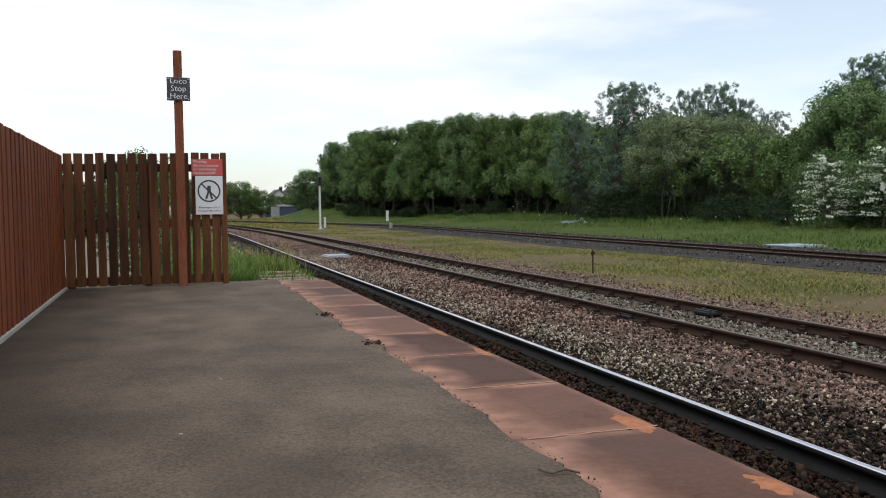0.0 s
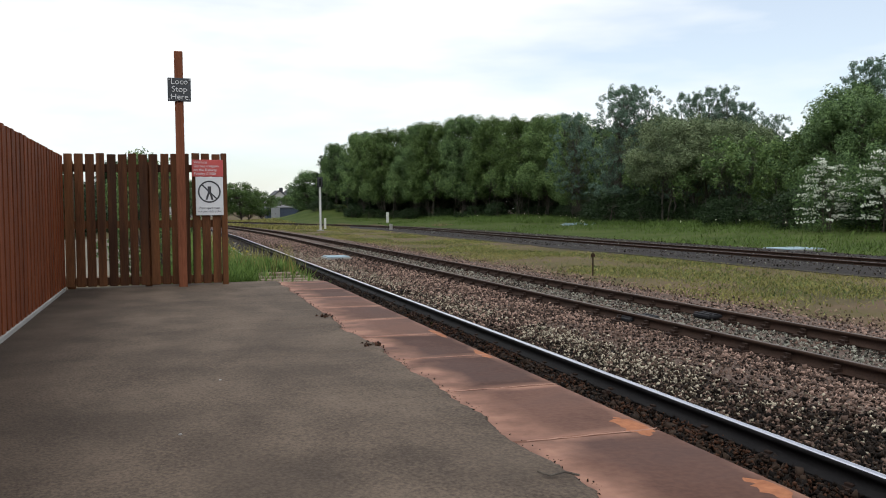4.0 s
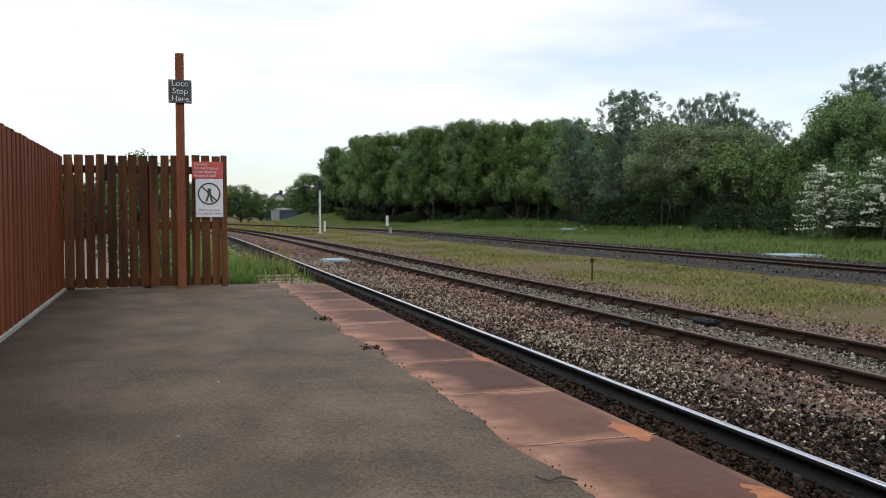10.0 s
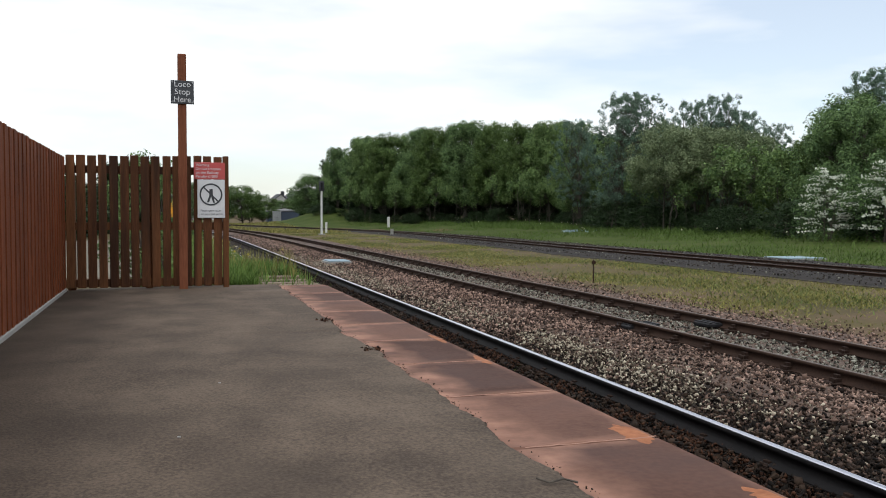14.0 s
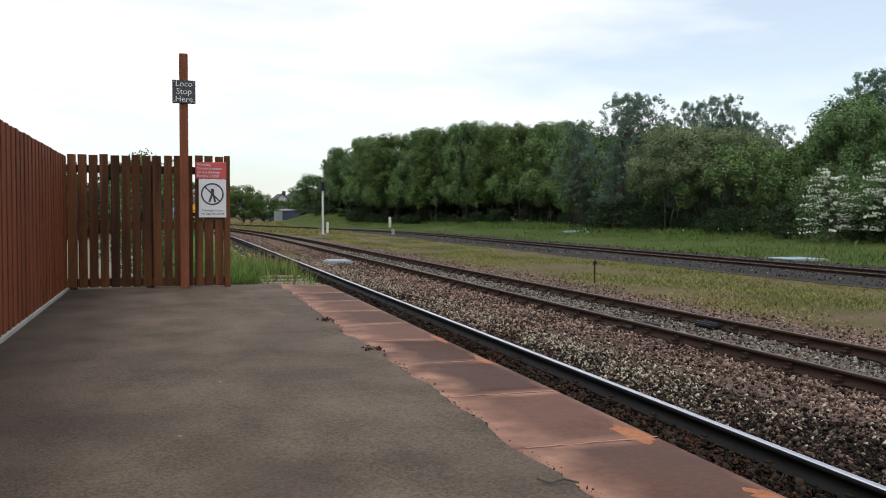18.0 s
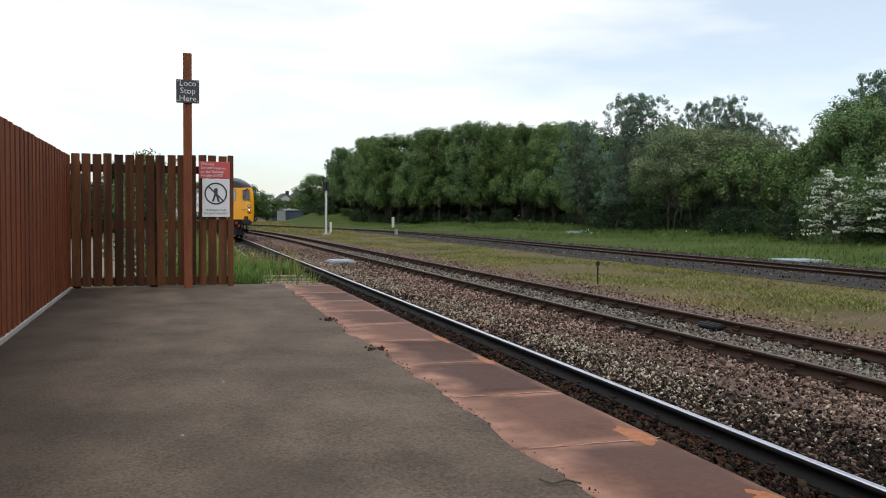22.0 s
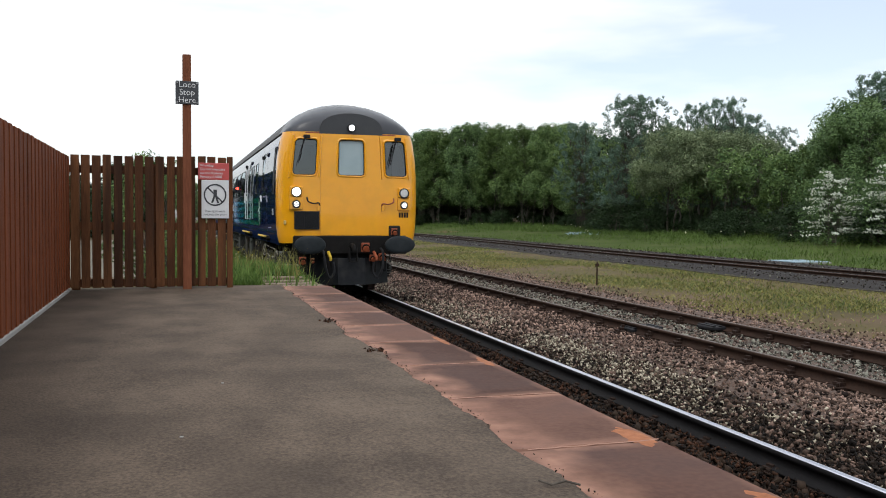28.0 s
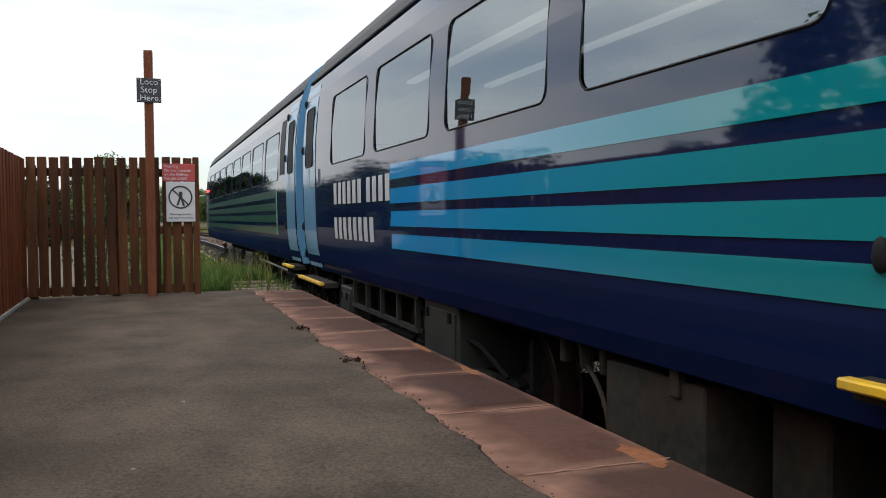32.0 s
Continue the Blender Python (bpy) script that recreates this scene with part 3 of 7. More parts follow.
def build_cross_fence():
    x0, x1, y0 = -4.38, -2.66, 10.1
    fence = tagged(empty("wooden_fence", x0, y0, PZ), "dark brown stained picket fence with narrow gaps across the platform end", "fence")
    rng = random.Random(11)
    n, w = 15, 0.098
    pitch = (x1 - 0.06 - x0) / n
    for i in range(n):
        h = 1.452 + rng.uniform(-0.008, 0.008) + 0.012 * i / n
        ob = part("board", board(pitch - 0.02 if i % 3 else pitch - 0.025, h, 0.02), FENCE, fence)
        ob.location = (pitch * (i + 0.5), rng.uniform(-0.003, 0.003), 0.03)
        ob.rotation_euler = (0, rng.uniform(-0.004, 0.004), 0)
    for z in (0.04, 0.665, 1.285):
        part("rail", boxed(0, x1 - x0, 0.014, 0.05, z, z + 0.085), FENCE, fence)
    part("post", boxed(0.02, 0.10, 0.055, 0.13, -0.3, 1.4), FENCE, fence)
    part("post", boxed(0.82, 0.90, 0.055, 0.13, -0.3, 1.4), FENCE, fence)
    part("end_post", boxed(x1 - x0 - 0.058, x1 - x0 + 0.006, -0.025, 0.06, -0.3, 1.5, bevel=0.006), FENCE, fence)
    return fence


def build_stop_post():
    s = tagged(empty("stop_post", -3.155, 9.96, PZ), "tall square red-brown post with a black stop sign", "sign post")
    bm = boxed(-0.046, 0.046, -0.046, 0.046, -0.15, 2.6, bevel=0.008)
    part("post", bm, POST_WOOD, s)
    plate = part("sign_plate", boxed(-0.122, 0.122, -0.062, -0.05, 2.05, 2.305, bevel=0.004), BLACK_SIGN, s, "black enamel plate with white words")
    plate.rotation_euler = (0, 0, radians(3))
    for i, word in enumerate(("Loco", "Stop", "Here")):
        p, f = letters(word, 0.09)
        bm = placed(bmesh.new(), p, f, lambda x, z: (x, -0.0665, 2.263 - i * 0.083 + z))
        part("lettering", bm, WHITE_SIGN, plate, "white letters")
    for dx in (-0.105, 0.105):
        for z in (2.07, 2.285):
            part("bolt", rod(bmesh.new(), (dx, -0.0625, z), (dx, -0.07, z), 0.009, n=8), GREY_STEEL, plate)
    return s


def build_warning_sign():
    s = tagged(empty("warning_sign", -2.85, 10.075, PZ + 0.8), "red and white warning sign on the fence", "sign")
    head = part("red_panel", boxed(-0.185, 0.155, -0.016, -0.004, 0.435, 0.625, bevel=0.004), RED_SIGN, s, "red panel with pale words")
    for i, (word, size) in enumerate((("Warning", 0.042), ("Do not trespass", 0.042), ("on the Railway", 0.042), ("Penalty £1000", 0.042))):
        p, f = letters(word, size, "LEFT")
        part("lettering", placed(bmesh.new(), p, f, lambda x, z: (-0.165 + x, -0.0195, 0.596 - i * 0.043 + z)), WHITE_SIGN, head)
    body = part("white_panel", boxed(-0.148, 0.152, -0.016, -0.004, 0.0, 0.432, bevel=0.004), WHITE_SIGN, s, "white panel with a barred circle")
    bm = bmesh.new()
    n, cz = 40, 0.265
    for i in range(n):
        a, b = 2 * math.pi * i / n, 2 * math.pi * (i + 1) / n
        bm.faces.new([bm.verts.new((r * math.cos(t), -0.0195, cz + r * math.sin(t))) for r, t in ((0.125, a), (0.125, b), (0.108, b), (0.108, a))])
    c, d = math.cos(radians(135)), math.sin(radians(135))
    bm.faces.new([bm.verts.new((c * p - d * q, -0.020, cz + d * p + c * q)) for p, q in ((-0.11, -0.008), (0.11, -0.008), (0.11, 0.008), (-0.11, 0.008))])
    part("barred_circle", bm, BLACK_SIGN, body, "dark ring with a slanted bar")
    bm = bmesh.new()
    for pts in (((-0.018, 0.25), (0.02, 0.25), (0.02, 0.325), (-0.018, 0.325)), ((-0.045, 0.175), (-0.022, 0.175), (0.006, 0.255), (-0.018, 0.255)), ((0.022, 0.172), (0.044, 0.172), (0.02, 0.255), (-0.002, 0.255))):
        bm.faces.new([bm.verts.new((x, -0.0188, z)) for x, z in pts])
    part("symbol", bm, BLACK_SIGN, body, "plain black symbol")
    for i, word in enumerate(("Passengers must", "not pass this point")):
        p, f = letters(word, 0.034)
        part("lettering", placed(bmesh.new(), p, f, lambda x, z: (x, -0.0195, 0.082 - i * 0.038 + z)), BLACK_SIGN, body)
    return s


build_side_fence()
build_cross_fence()
build_stop_post()
build_warning_sign()

# ---- trees ----
def leaf_cloud(rng, centres, radii, count, size, droop=0.0):
    """Leaf diamonds spread on and in a set of clumps."""
    c = np.array(centres)
    r = np.array(radii)
    pick = rng.choice(len(c), count, p=r ** 2 / np.sum(r ** 2))
    d = rng.normal(size=(count, 3))
    d /= np.linalg.norm(d, axis=1)[:, None]
    rad = r[pick] * rng.uniform(0.35, 1.08, count) ** 0.6
    p = c[pick] + d * rad[:, None] * np.array([1, 1, 1.15])
    nrm = d * 1.1 + rng.normal(size=(count, 3)) * 0.42 + np.array([0, 0, 0.35])
    nrm /= np.linalg.norm(nrm, axis=1)[:, None]
    t = np.cross(nrm, rng.normal(size=(count, 3)))
    t /= np.linalg.norm(t, axis=1)[:, None]
    b = np.cross(nrm, t)
    s = size * rng.uniform(0.55, 1.3, count)[:, None]
    v = np.stack([p - t * s, p + t * s * 0.55 + b * s * 0.7, p + t * s * 0.55 - b * s * 0.7], 1).reshape(-1, 3)
    v[:, 2] -= droop * np.abs(rng.normal(size=len(v)))
    f = np.arange(count * 3).reshape(-1, 3)
    return v, f


def tree(name, label, seed, height, spread, base, leaf, leaves, size, clumps, category="tree", trunk=0.16, stems=1, gap=0.5, bark=BARK, clump=(0.2, 0.4)):
    """A tapered trunk with limbs that end in clumps of leaves, standing at the origin."""
    rng = np.random.default_rng(seed)
    t = tagged(empty(name), label, category, "trees and bushes beside the line")
    bm = bmesh.new()
    centres, radii = [], []
    for s in range(stems):
        lean = rng.normal(size=2) * (0.05 if stems == 1 else 0.22) * spread
        x, y = rng.normal(size=2) * (0 if stems == 1 else 0.25)
        pts = [Vector((x, y, -0.3))]
        for k in range(1, 6):
            h = height * 0.86 * k / 5
            pts.append(Vector((x + lean[0] * k / 5 + rng.normal() * 0.06 * spread, y + lean[1] * k / 5 + rng.normal() * 0.06 * spread, h)))
        for k in range(5):
            rod(bm, pts[k], pts[k + 1], trunk * (1 - k / 5.5), trunk * (1 - (k + 1) / 5.5), n=7, caps=False)
        for k in range(clumps // stems):
            zf = rng.uniform(base, 0.97)
            q = pts[min(5, int(zf * 5.5))]
            ang = rng.uniform(0, 2 * math.pi)
            prof = math.sin(math.pi * min(0.98, 0.18 + 0.8 * (zf - base) / (1.0 - base))) ** 0.6
            rr = spread * prof * rng.uniform(gap, 1.0)
            c = Vector((q.x + rr * math.cos(ang), q.y + rr * math.sin(ang), height * zf))
            rod(bm, q - Vector((0, 0, 0.1 * height)), c, trunk * 0.2, trunk * 0.05, n=5, caps=False)
            centres.append(c)
            radii.append(spread * rng.uniform(*clump))
    part("trunk", bm, bark, t)
    v, f = leaf_cloud(rng, centres, radii, leaves, size)
    crown = mesh_from("crown", v, f, leaf)
    crown.parent = t
    return t


def plant(proto, x, y, h0, h, rz, wide=1.0):
    """A copy of a tree at a place, scaled to a height."""
    s = h / h0
    t = copy_thing(proto, pose(x, y, ground_z(x, y) - 0.05, 0, 0, rz))
    t.scale = (s * wide, s * wide, s)
    return t


def build_trees():
    rng = random.Random(21)
    wood = [tree("woodland_tree", "dense dark green tree at the edge of the wood", 30 + i, 13, 3.3, 0.22, (LEAF_WOOD, LEAF_DARK, LEAF_WOOD, LEAF_LIGHT)[i], 34000, 0.1, 150, trunk=0.055, stems=3, bark=PALE_BARK, gap=0.3, clump=(0.1, 0.26)) for i in range(4)]
    # Inner trees carry the wood's shade in their leaf colour.
    back = [tree("inner_tree", "dark green tree inside the wood", 40 + i, 13, 3.8, 0.06, LEAF_SHADED, 7000, 0.27, 80, trunk=0.12, clump=(0.2, 0.34)) for i in range(2)]
    airy = [tree("airy_tree", "tall airy tree with sparse blue-green leaves", 50 + i, 12, 3.0, 0.2, LEAF_BLUE, 24000, 0.062, 420, trunk=0.045, stems=3, gap=0.1, clump=(0.035, 0.1)) for i in range(2)]
    willow = [tree("willow", "broad grey-green willow with pale leaves", 60 + i, 9, 3.5, 0.46, LEAF_GREY, 30000, 0.085, 120, trunk=0.09, stems=3, bark=PALE_BARK, clump=(0.1, 0.24)) for i in range(2)]
    # Foot bushes use the same leaf colour, darkened for shade.
    bush = [tree("bush", "rounded dark green bush at the foot of the wood", 70 + i, 3, 1.7, 0.05, (LEAF_SHADED, LEAF_SHADED)[i], 4200, 0.085, 36, "bush", trunk=0.05, stems=4) for i in range(2)]
    big = [tree("broad_tree", "broad dark green tree with dense leaves", 80 + i, 11, 4.3, 0.2, (LEAF_DARK, LEAF_LIGHT)[i], 26000, 0.12, 130, trunk=0.15, stems=2, clump=(0.1, 0.24)) for i in range(2)]
    may = tree("hawthorn", "hawthorn bush covered with white blossom", 91, 5, 2.1, 0.08, LEAF_DARK, 4500, 0.08, 60, "bush", trunk=0.07, stems=3)
    protos = wood + airy + willow + bush + big + [may] + back
    # front row of the wood: place, height, kind
    front = [(22.3, 136, 12.6, wood), (24.4, 126, 13.4, wood), (26, 120, 13.6, wood), (29, 114, 13.6, wood), (31, 108, 13.4, wood), (33.5, 102, 13.4, wood), (35.5, 97, 12.7, wood), (37, 91, 12.2, wood), (38, 86, 11.6, wood), (33.7, 74, 10.8, airy), (32.8, 66, 12.5, airy), (35.9, 67, 12.3, airy), (37.8, 66, 10.2, airy), (36.2, 76, 8.2, wood), (37.9, 74, 9.0, wood), (39.7, 72, 9.0, wood), (33.1, 58, 8.3, willow), (35.0, 56, 8.0, willow), (36.6, 54, 7.6, willow), (37.2, 60, 10.9, airy), (40.6, 61, 11.7, airy), (42.5, 60, 10.5, airy), (43.2, 59, 9.2, airy), (36.5, 49, 5.8, big), (37.1, 47, 6.6, big), (37.6, 45, 8.0, big), (38.3, 43, 8.2, big), (44.9, 51, 10.5, big), (47.2, 53, 12.9, airy), (48.8, 52, 13.1, airy), (46.9, 47, 11.0, big), (38.7, 40, 7.5, big), (42.0, 68, 8.2, wood), (46.6, 66, 8.2, wood), (40, 29, 10.0, big), (40, 22, 10.5, big), (40, 15, 10.0, big)]
    for x, y, h, kind in front:
        p = rng.choice(kind)
        h0 = {id(q): z for q, z in zip(protos, [13] * 4 + [12] * 2 + [9] * 2 + [3] * 2 + [11] * 2 + [5] + [13] * 2)}[id(p)]
        plant(p, x - (2.0 if 75 < y < 112 else 0), y, h0, (h - bank(x, y)) * (0.94 if kind is big else 0.97), rng.uniform(0, 360), rng.uniform(0.95, 1.1))
    for x, y, h in ((28.0, 131, 12.6), (30.5, 122, 13.2), (33.2, 115, 13.2), (35.6, 109, 13.0), (37.8, 103, 13.0), (39.8, 96, 12.4), (41.0, 91, 12.0), (24.6, 131, 12.6), (27.4, 120, 13.0), (32.6, 105, 12.9)):
        plant(rng.choice(wood), x, y, 13, h * 0.97, rng.uniform(0, 360), rng.uniform(1.0, 1.15))
    for i in range(62):
        s = i / 61
        y = 150 - 130 * s + rng.uniform(-2, 2)
        x = 26 + 22 * min(1, s * 2.2) + rng.uniform(-4, 7)
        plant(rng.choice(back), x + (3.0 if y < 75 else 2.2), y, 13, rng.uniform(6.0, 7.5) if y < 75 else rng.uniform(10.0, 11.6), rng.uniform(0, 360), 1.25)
    for i in range(84):
        s = i / 83
        y = 138 - 120 * s + rng.uniform(-1.5, 1.5)
        x = 17.5 + 18.5 * min(1, s * 2.3) + rng.uniform(-0.8, 2.5)
        plant(rng.choice(bush), x + (-0.6 if y > 72 else -3.4), y, 3, rng.uniform(0.7, 1.7) if y > 72 else rng.uniform(1.0, 2.4), rng.uniform(0, 360), 1.5)
    for x, y in ((42, 100), (44, 107), (46, 114), (44.5, 95), (47, 102), (40.5, 118), (43.5, 88), (36, 126)):
        plant(rng.choice(back), x, y, 13, 8.5, rng.uniform(0, 360), 1.6)
    # hawthorns with blossom
    for x, y, h in ((30.6, 38.0, 4.2), (31.4, 34.8, 4.4)):
        t = plant(may, x, y, 5, h, rng.uniform(0, 360))
        g = np.random.default_rng(int(x * 10))
        c = []
        for k in range(95):
            z0, a = 0.7 + 4.0 * g.uniform(0, 1) ** 1.1, g.uniform(0, 2 * math.pi)
            reach = 1.95 * math.sqrt(max(0.04, 1 - ((z0 - 0.7) / 4.3) ** 2)) * g.uniform(0.75, 1.12)
            turn, rise = g.normal() * 0.25, g.uniform(0.05, 0.3)
            for j in range(18):
                q = 0.35 + 0.65 * j / 17
                b = a + turn * q
                c.append((reach * q * math.cos(b) + g.normal() * 0.05, reach * q * math.sin(b) + g.normal() * 0.05, z0 + rise * reach * q - 0.1 * reach * q ** 2 + g.normal() * 0.03))
        v, f = leaf_cloud(g, c, g.uniform(0.02, 0.06, len(c)), 26000, 0.04)
        b = mesh_from("blossom", v, f, BLOSSOM)
        b.parent = t
        b["label"] = "sprays of white blossom"
    # thin pale stems at the foot of the wood
    sap = tree("sapling", "slender sapling with thin pale stems", 95, 6, 1.5, 0.5, LEAF_WOOD, 1100, 0.12, 24, trunk=0.035, bark=PALE_BARK)
    for x, y in ((19.6, 131.0), (21.5, 124.0), (23.4, 118.5), (25.6, 113.0), (27.2, 108.5), (28.6, 104.0), (30.2, 100.5), (31.6, 97.0), (32.8, 93.0), (33.6, 89.0), (34.2, 87.0), (34.2, 69.0), (34.0, 63.5), (33.2, 55.5), (33.8, 52.0), (34.6, 47.0), (35.2, 50.5), (35.6, 53.5), (35.0, 58.0), (35.6, 61.0), (35.8, 66.5), (35.8, 74.0), (35.5, 79.0), (34.5, 85.0)):
        plant(sap, x, y, 6, rng.uniform(4.6, 6.2), rng.uniform(0, 360))
    protos.append(sap)
    # distant trees down the line
    for x, y, h, k in ((5.5, 165, 7.2, wood), (9, 160, 6.8, big), (11.5, 172, 5.6, big), (14.5, 178, 5.6, big), (20.6, 150, 7.6, big), (25, 152, 9, wood), (1, 170, 7.5, big), (30, 150, 13, wood), (34, 135, 13, wood), (8, 210, 7, wood), (26.5, 212, 6.2, big), (29.5, 214, 6.6, big), (22.5, 216, 5.0, big), (21, 158, 6.5, back), (25, 160, 7.5, back), (28, 146, 8, back), (31, 152, 8.5, back), (33, 142, 9, back), (27, 168, 8, back), (17.5, 196, 4.5, back)):
        p = rng.choice(k)
        plant(p, x, y, 13 if p in wood + back else 11, h, rng.uniform(0, 360), 1.5)
    # bush close behind the platform fence
    low = tree("bush", "", 77, 3, 1.6, 0.1, LEAF_WOOD, 9000, 0.06, 60, "bush", trunk=0.05, stems=4, clump=(0.12, 0.25))
    protos.append(low)
    b = plant(low, -3.72, 13.1, 3, 1.76, 20, 0.62)
    b.location.z = 0.6
    tagged(b, "rounded green bush close behind the platform fence")
    # hedgerows down the line, beyond the platform fence
    for i in range(26):
        y = 58 + 2.6 * i
        plant(rng.choice(back), -4.6 - rng.uniform(0, 2.5) + bend(y), y, 13, min(4.6 + 0.04 * (y - 58), 7) * rng.uniform(0.88, 1.0), rng.uniform(0, 360), 1.1)
    # hedge and trees beyond the side fence
    for i in range(16):
        plant(rng.choice(bush), -8.5 - rng.uniform(0, 2), 24 + 3.0 * i, 3, rng.uniform(2.6, 3.3), rng.uniform(0, 360), 1.4)
    for x, y, h in ((-13, 9.5, 6.4), (-13.5, 4.5, 6.2), (-12.8, 13.8, 5.3), (-13, 19.5, 3.1), (-13, -0.5, 5.8), (-13.5, -6, 6.4)):
        plant(rng.choice(back), x, y, 13, h, rng.uniform(0, 360), 1.4)
    for p in protos:
        for o in [p, *p.children_recursive]:
            bpy.data.objects.remove(o)


build_trees()

# ---- loose stones ----
CUBE = np.array([(x, y, z) for x in (-1, 1) for y in (-1, 1) for z in (-1, 1)], float)
CUBE_FACES = np.array([(0, 1, 3, 2), (4, 6, 7, 5), (0, 4, 5, 1), (2, 3, 7, 6), (0, 2, 6, 4), (1, 5, 7, 3)])


def stones(name, label, seed, count, xr, yr, z, size, mat, k=1, keep=None, squeeze=1.6):
    """Crushed stones strewn along a track; more of them near the platform."""
    g = np.random.default_rng(seed)
    y = yr[0] + (yr[1] - yr[0]) * g.uniform(0, 1, count) ** squeeze
    x = g.uniform(xr[0], xr[1], count)
    if keep is not None:
        ok = np.array([keep(a, b) for a, b in zip(x, y)]) > g.uniform(0, 1, count)
        x, y = x[ok], y[ok]
    n = len(x)
    x = x + np.array([track_x(k, t) for t in y])
    s = size * g.uniform(0.55, 1.25, n)
    v = CUBE[None] * g.uniform(0.35, 1.1, (n, 8, 1)) + g.normal(size=(n, 8, 3)) * 0.2
    v *= (s[:, None] * g.uniform(0.35, 1.5, (n, 3)))[:, None, :] * 0.62
    q = g.normal(size=(n, 4))
    q /= np.linalg.norm(q, axis=1)[:, None]
    w, a, b, c = q.T
    r = np.stack([1 - 2 * (b * b + c * c), 2 * (a * b - c * w), 2 * (a * c + b * w), 2 * (a * b + c * w), 1 - 2 * (a * a + c * c), 2 * (b * c - a * w), 2 * (a * c - b * w), 2 * (b * c + a * w), 1 - 2 * (a * a + b * b)], 1).reshape(-1, 3, 3)
    v = np.einsum("nij,nkj->nki", r, v)
    v += np.stack([x, y, z + g.uniform(-0.012, 0.022, n)], 1)[:, None, :]
    f = (CUBE_FACES[None] + 8 * np.arange(n)[:, None, None]).reshape(-1, 4)
    return tagged(mesh_from(name, v.reshape(-1, 3), f, mat), label, "ballast", kind="stuff")


def band(x, y, c, w):
    return math.exp(-((x - c) / w) ** 2)


def patchy(x, y, seed, scale=0.5, low=-0.15):
    return 1.0 if noise.noise((x * scale * 1.6, y * scale * 0.6, seed)) > low else 0.25


def build_stones():
    stones("pale_ballast", "pale loose ballast stones between the tracks", 1, 40000, (0.95, 3.0), (1.5, 40), -0.15, 0.02, STONE_PALE, squeeze=1.75, keep=lambda x, y: band(x, y, 1.8 - 0.01 * y, 0.5) * patchy(x, y, 3) * min(1, max(0.12, (y - 3.0) / 2.5)))
    stones("brown_ballast", "brown and reddish loose ballast stones", 2, 48000, (0.9, 3.35), (1.2, 45), -0.158, 0.025, STONE, keep=lambda x, y: 0.7 if y > 4.5 or x > 2.2 else 0.4, squeeze=2.2)
    stones("pink_ballast", "pinkish loose ballast stones beside the second track", 12, 26000, (1.9, 3.4), (2.5, 75), -0.156, 0.024, STONE_PINK, squeeze=2.0, keep=lambda x, y: min(1, max(0, (x - 2.2) / 0.5)) * patchy(x, y, 5, 0.6, -0.2))
    stones("distant_ballast", "pinkish ballast between the tracks further along the line", 15, 9000, (0.95, 3.4), (12, 70), -0.155, 0.036, STONE_PINK, squeeze=1.4)
    stones("leaf_litter", "rusty leaf litter and grit along the near rail", 13, 5200, (0.2, 0.71), (1.2, 14), -0.15, 0.02, LITTER, squeeze=1.4, keep=lambda x, y: patchy(x, y, 6, 1.2, -0.1))
    stones("sooty_ballast", "dark brown ballast stones beside the near rail", 8, 26000, (0.9, 2.6), (1.2, 26), -0.153, 0.025, STONE_DARK, squeeze=1.7, keep=lambda x, y: min(1, max(0, (2.5 - x) / 0.8)) * min(1, max(0.45 if x < 1.7 else 0.1, (7.5 - y) / 3)))
    stones("dark_ballast", "dark oily ballast stones by the near rail", 3, 12000, (-0.6, 0.7), (1.0, 30), -0.165, 0.034, STONE_DARK, squeeze=1.9)
    stones("rear_ballast", "brown ballast stones along the platform", 14, 9000, (-1.1, 3.35), (-10, 1.4), -0.165, 0.036, STONE, squeeze=0.8, keep=lambda x, y: 0 if abs(abs(x) - 0.75) < 0.09 else 1)
    stones("asphalt_crumbs", "loose grit along the ragged asphalt edge", 17, 11000, (-2.22, -1.9), (1.2, 10.3), PZ + 0.001, 0.0042, STONE_DARK, squeeze=1.2, keep=lambda x, y: (1.0 if noise.noise((y * 3.1, 0, 2)) > -0.1 else 0.2) * math.exp(-((x - asphalt_edge(y) - 0.004) / 0.009) ** 2))
    stones("grey_track_ballast", "grey gravel between the rails of the second track", 18, 16000, (3.45, 4.95), (3, 40), -0.165, 0.024, STONE_GREY, squeeze=1.8)
    stones("shoulder_ballast", "pinkish gravel beyond the second track", 19, 22000, (5.1, 7.6), (3, 45), -0.172, 0.026, STONE_PINK, squeeze=1.7, keep=lambda x, y: max(0, 1 - (x - 5.1) / 2.6))
    stones("track_ballast", "grey-brown ballast stones of the second track", 4, 9000, (3.5, 5.1), (3, 45), -0.165, 0.026, STONE, squeeze=1.8, keep=lambda x, y: patchy(x, y, 8, 1.0, -0.05) * 0.8)
    stones("edge_ballast", "scattered brown stones along the second track", 5, 13000, (5.2, 7.0), (3, 50), -0.185, 0.025, STONE, squeeze=1.7, keep=lambda x, y: max(0, 1 - (x - 5.2) / 1.9))
    stones("far_ballast", "grey ballast stones of the far track", 6, 9000, (-2.9, 3.6), (10, 75), -0.105, 0.034, STONE_DARK, k=3, squeeze=1.4, keep=lambda x, y: 0.8)
    stones("far_pale_ballast", "pale grey stones of the far track", 7, 1400, (-2.9, 3.6), (10, 75), -0.1, 0.034, STONE_GREY, k=3, squeeze=1.4)


build_stones()


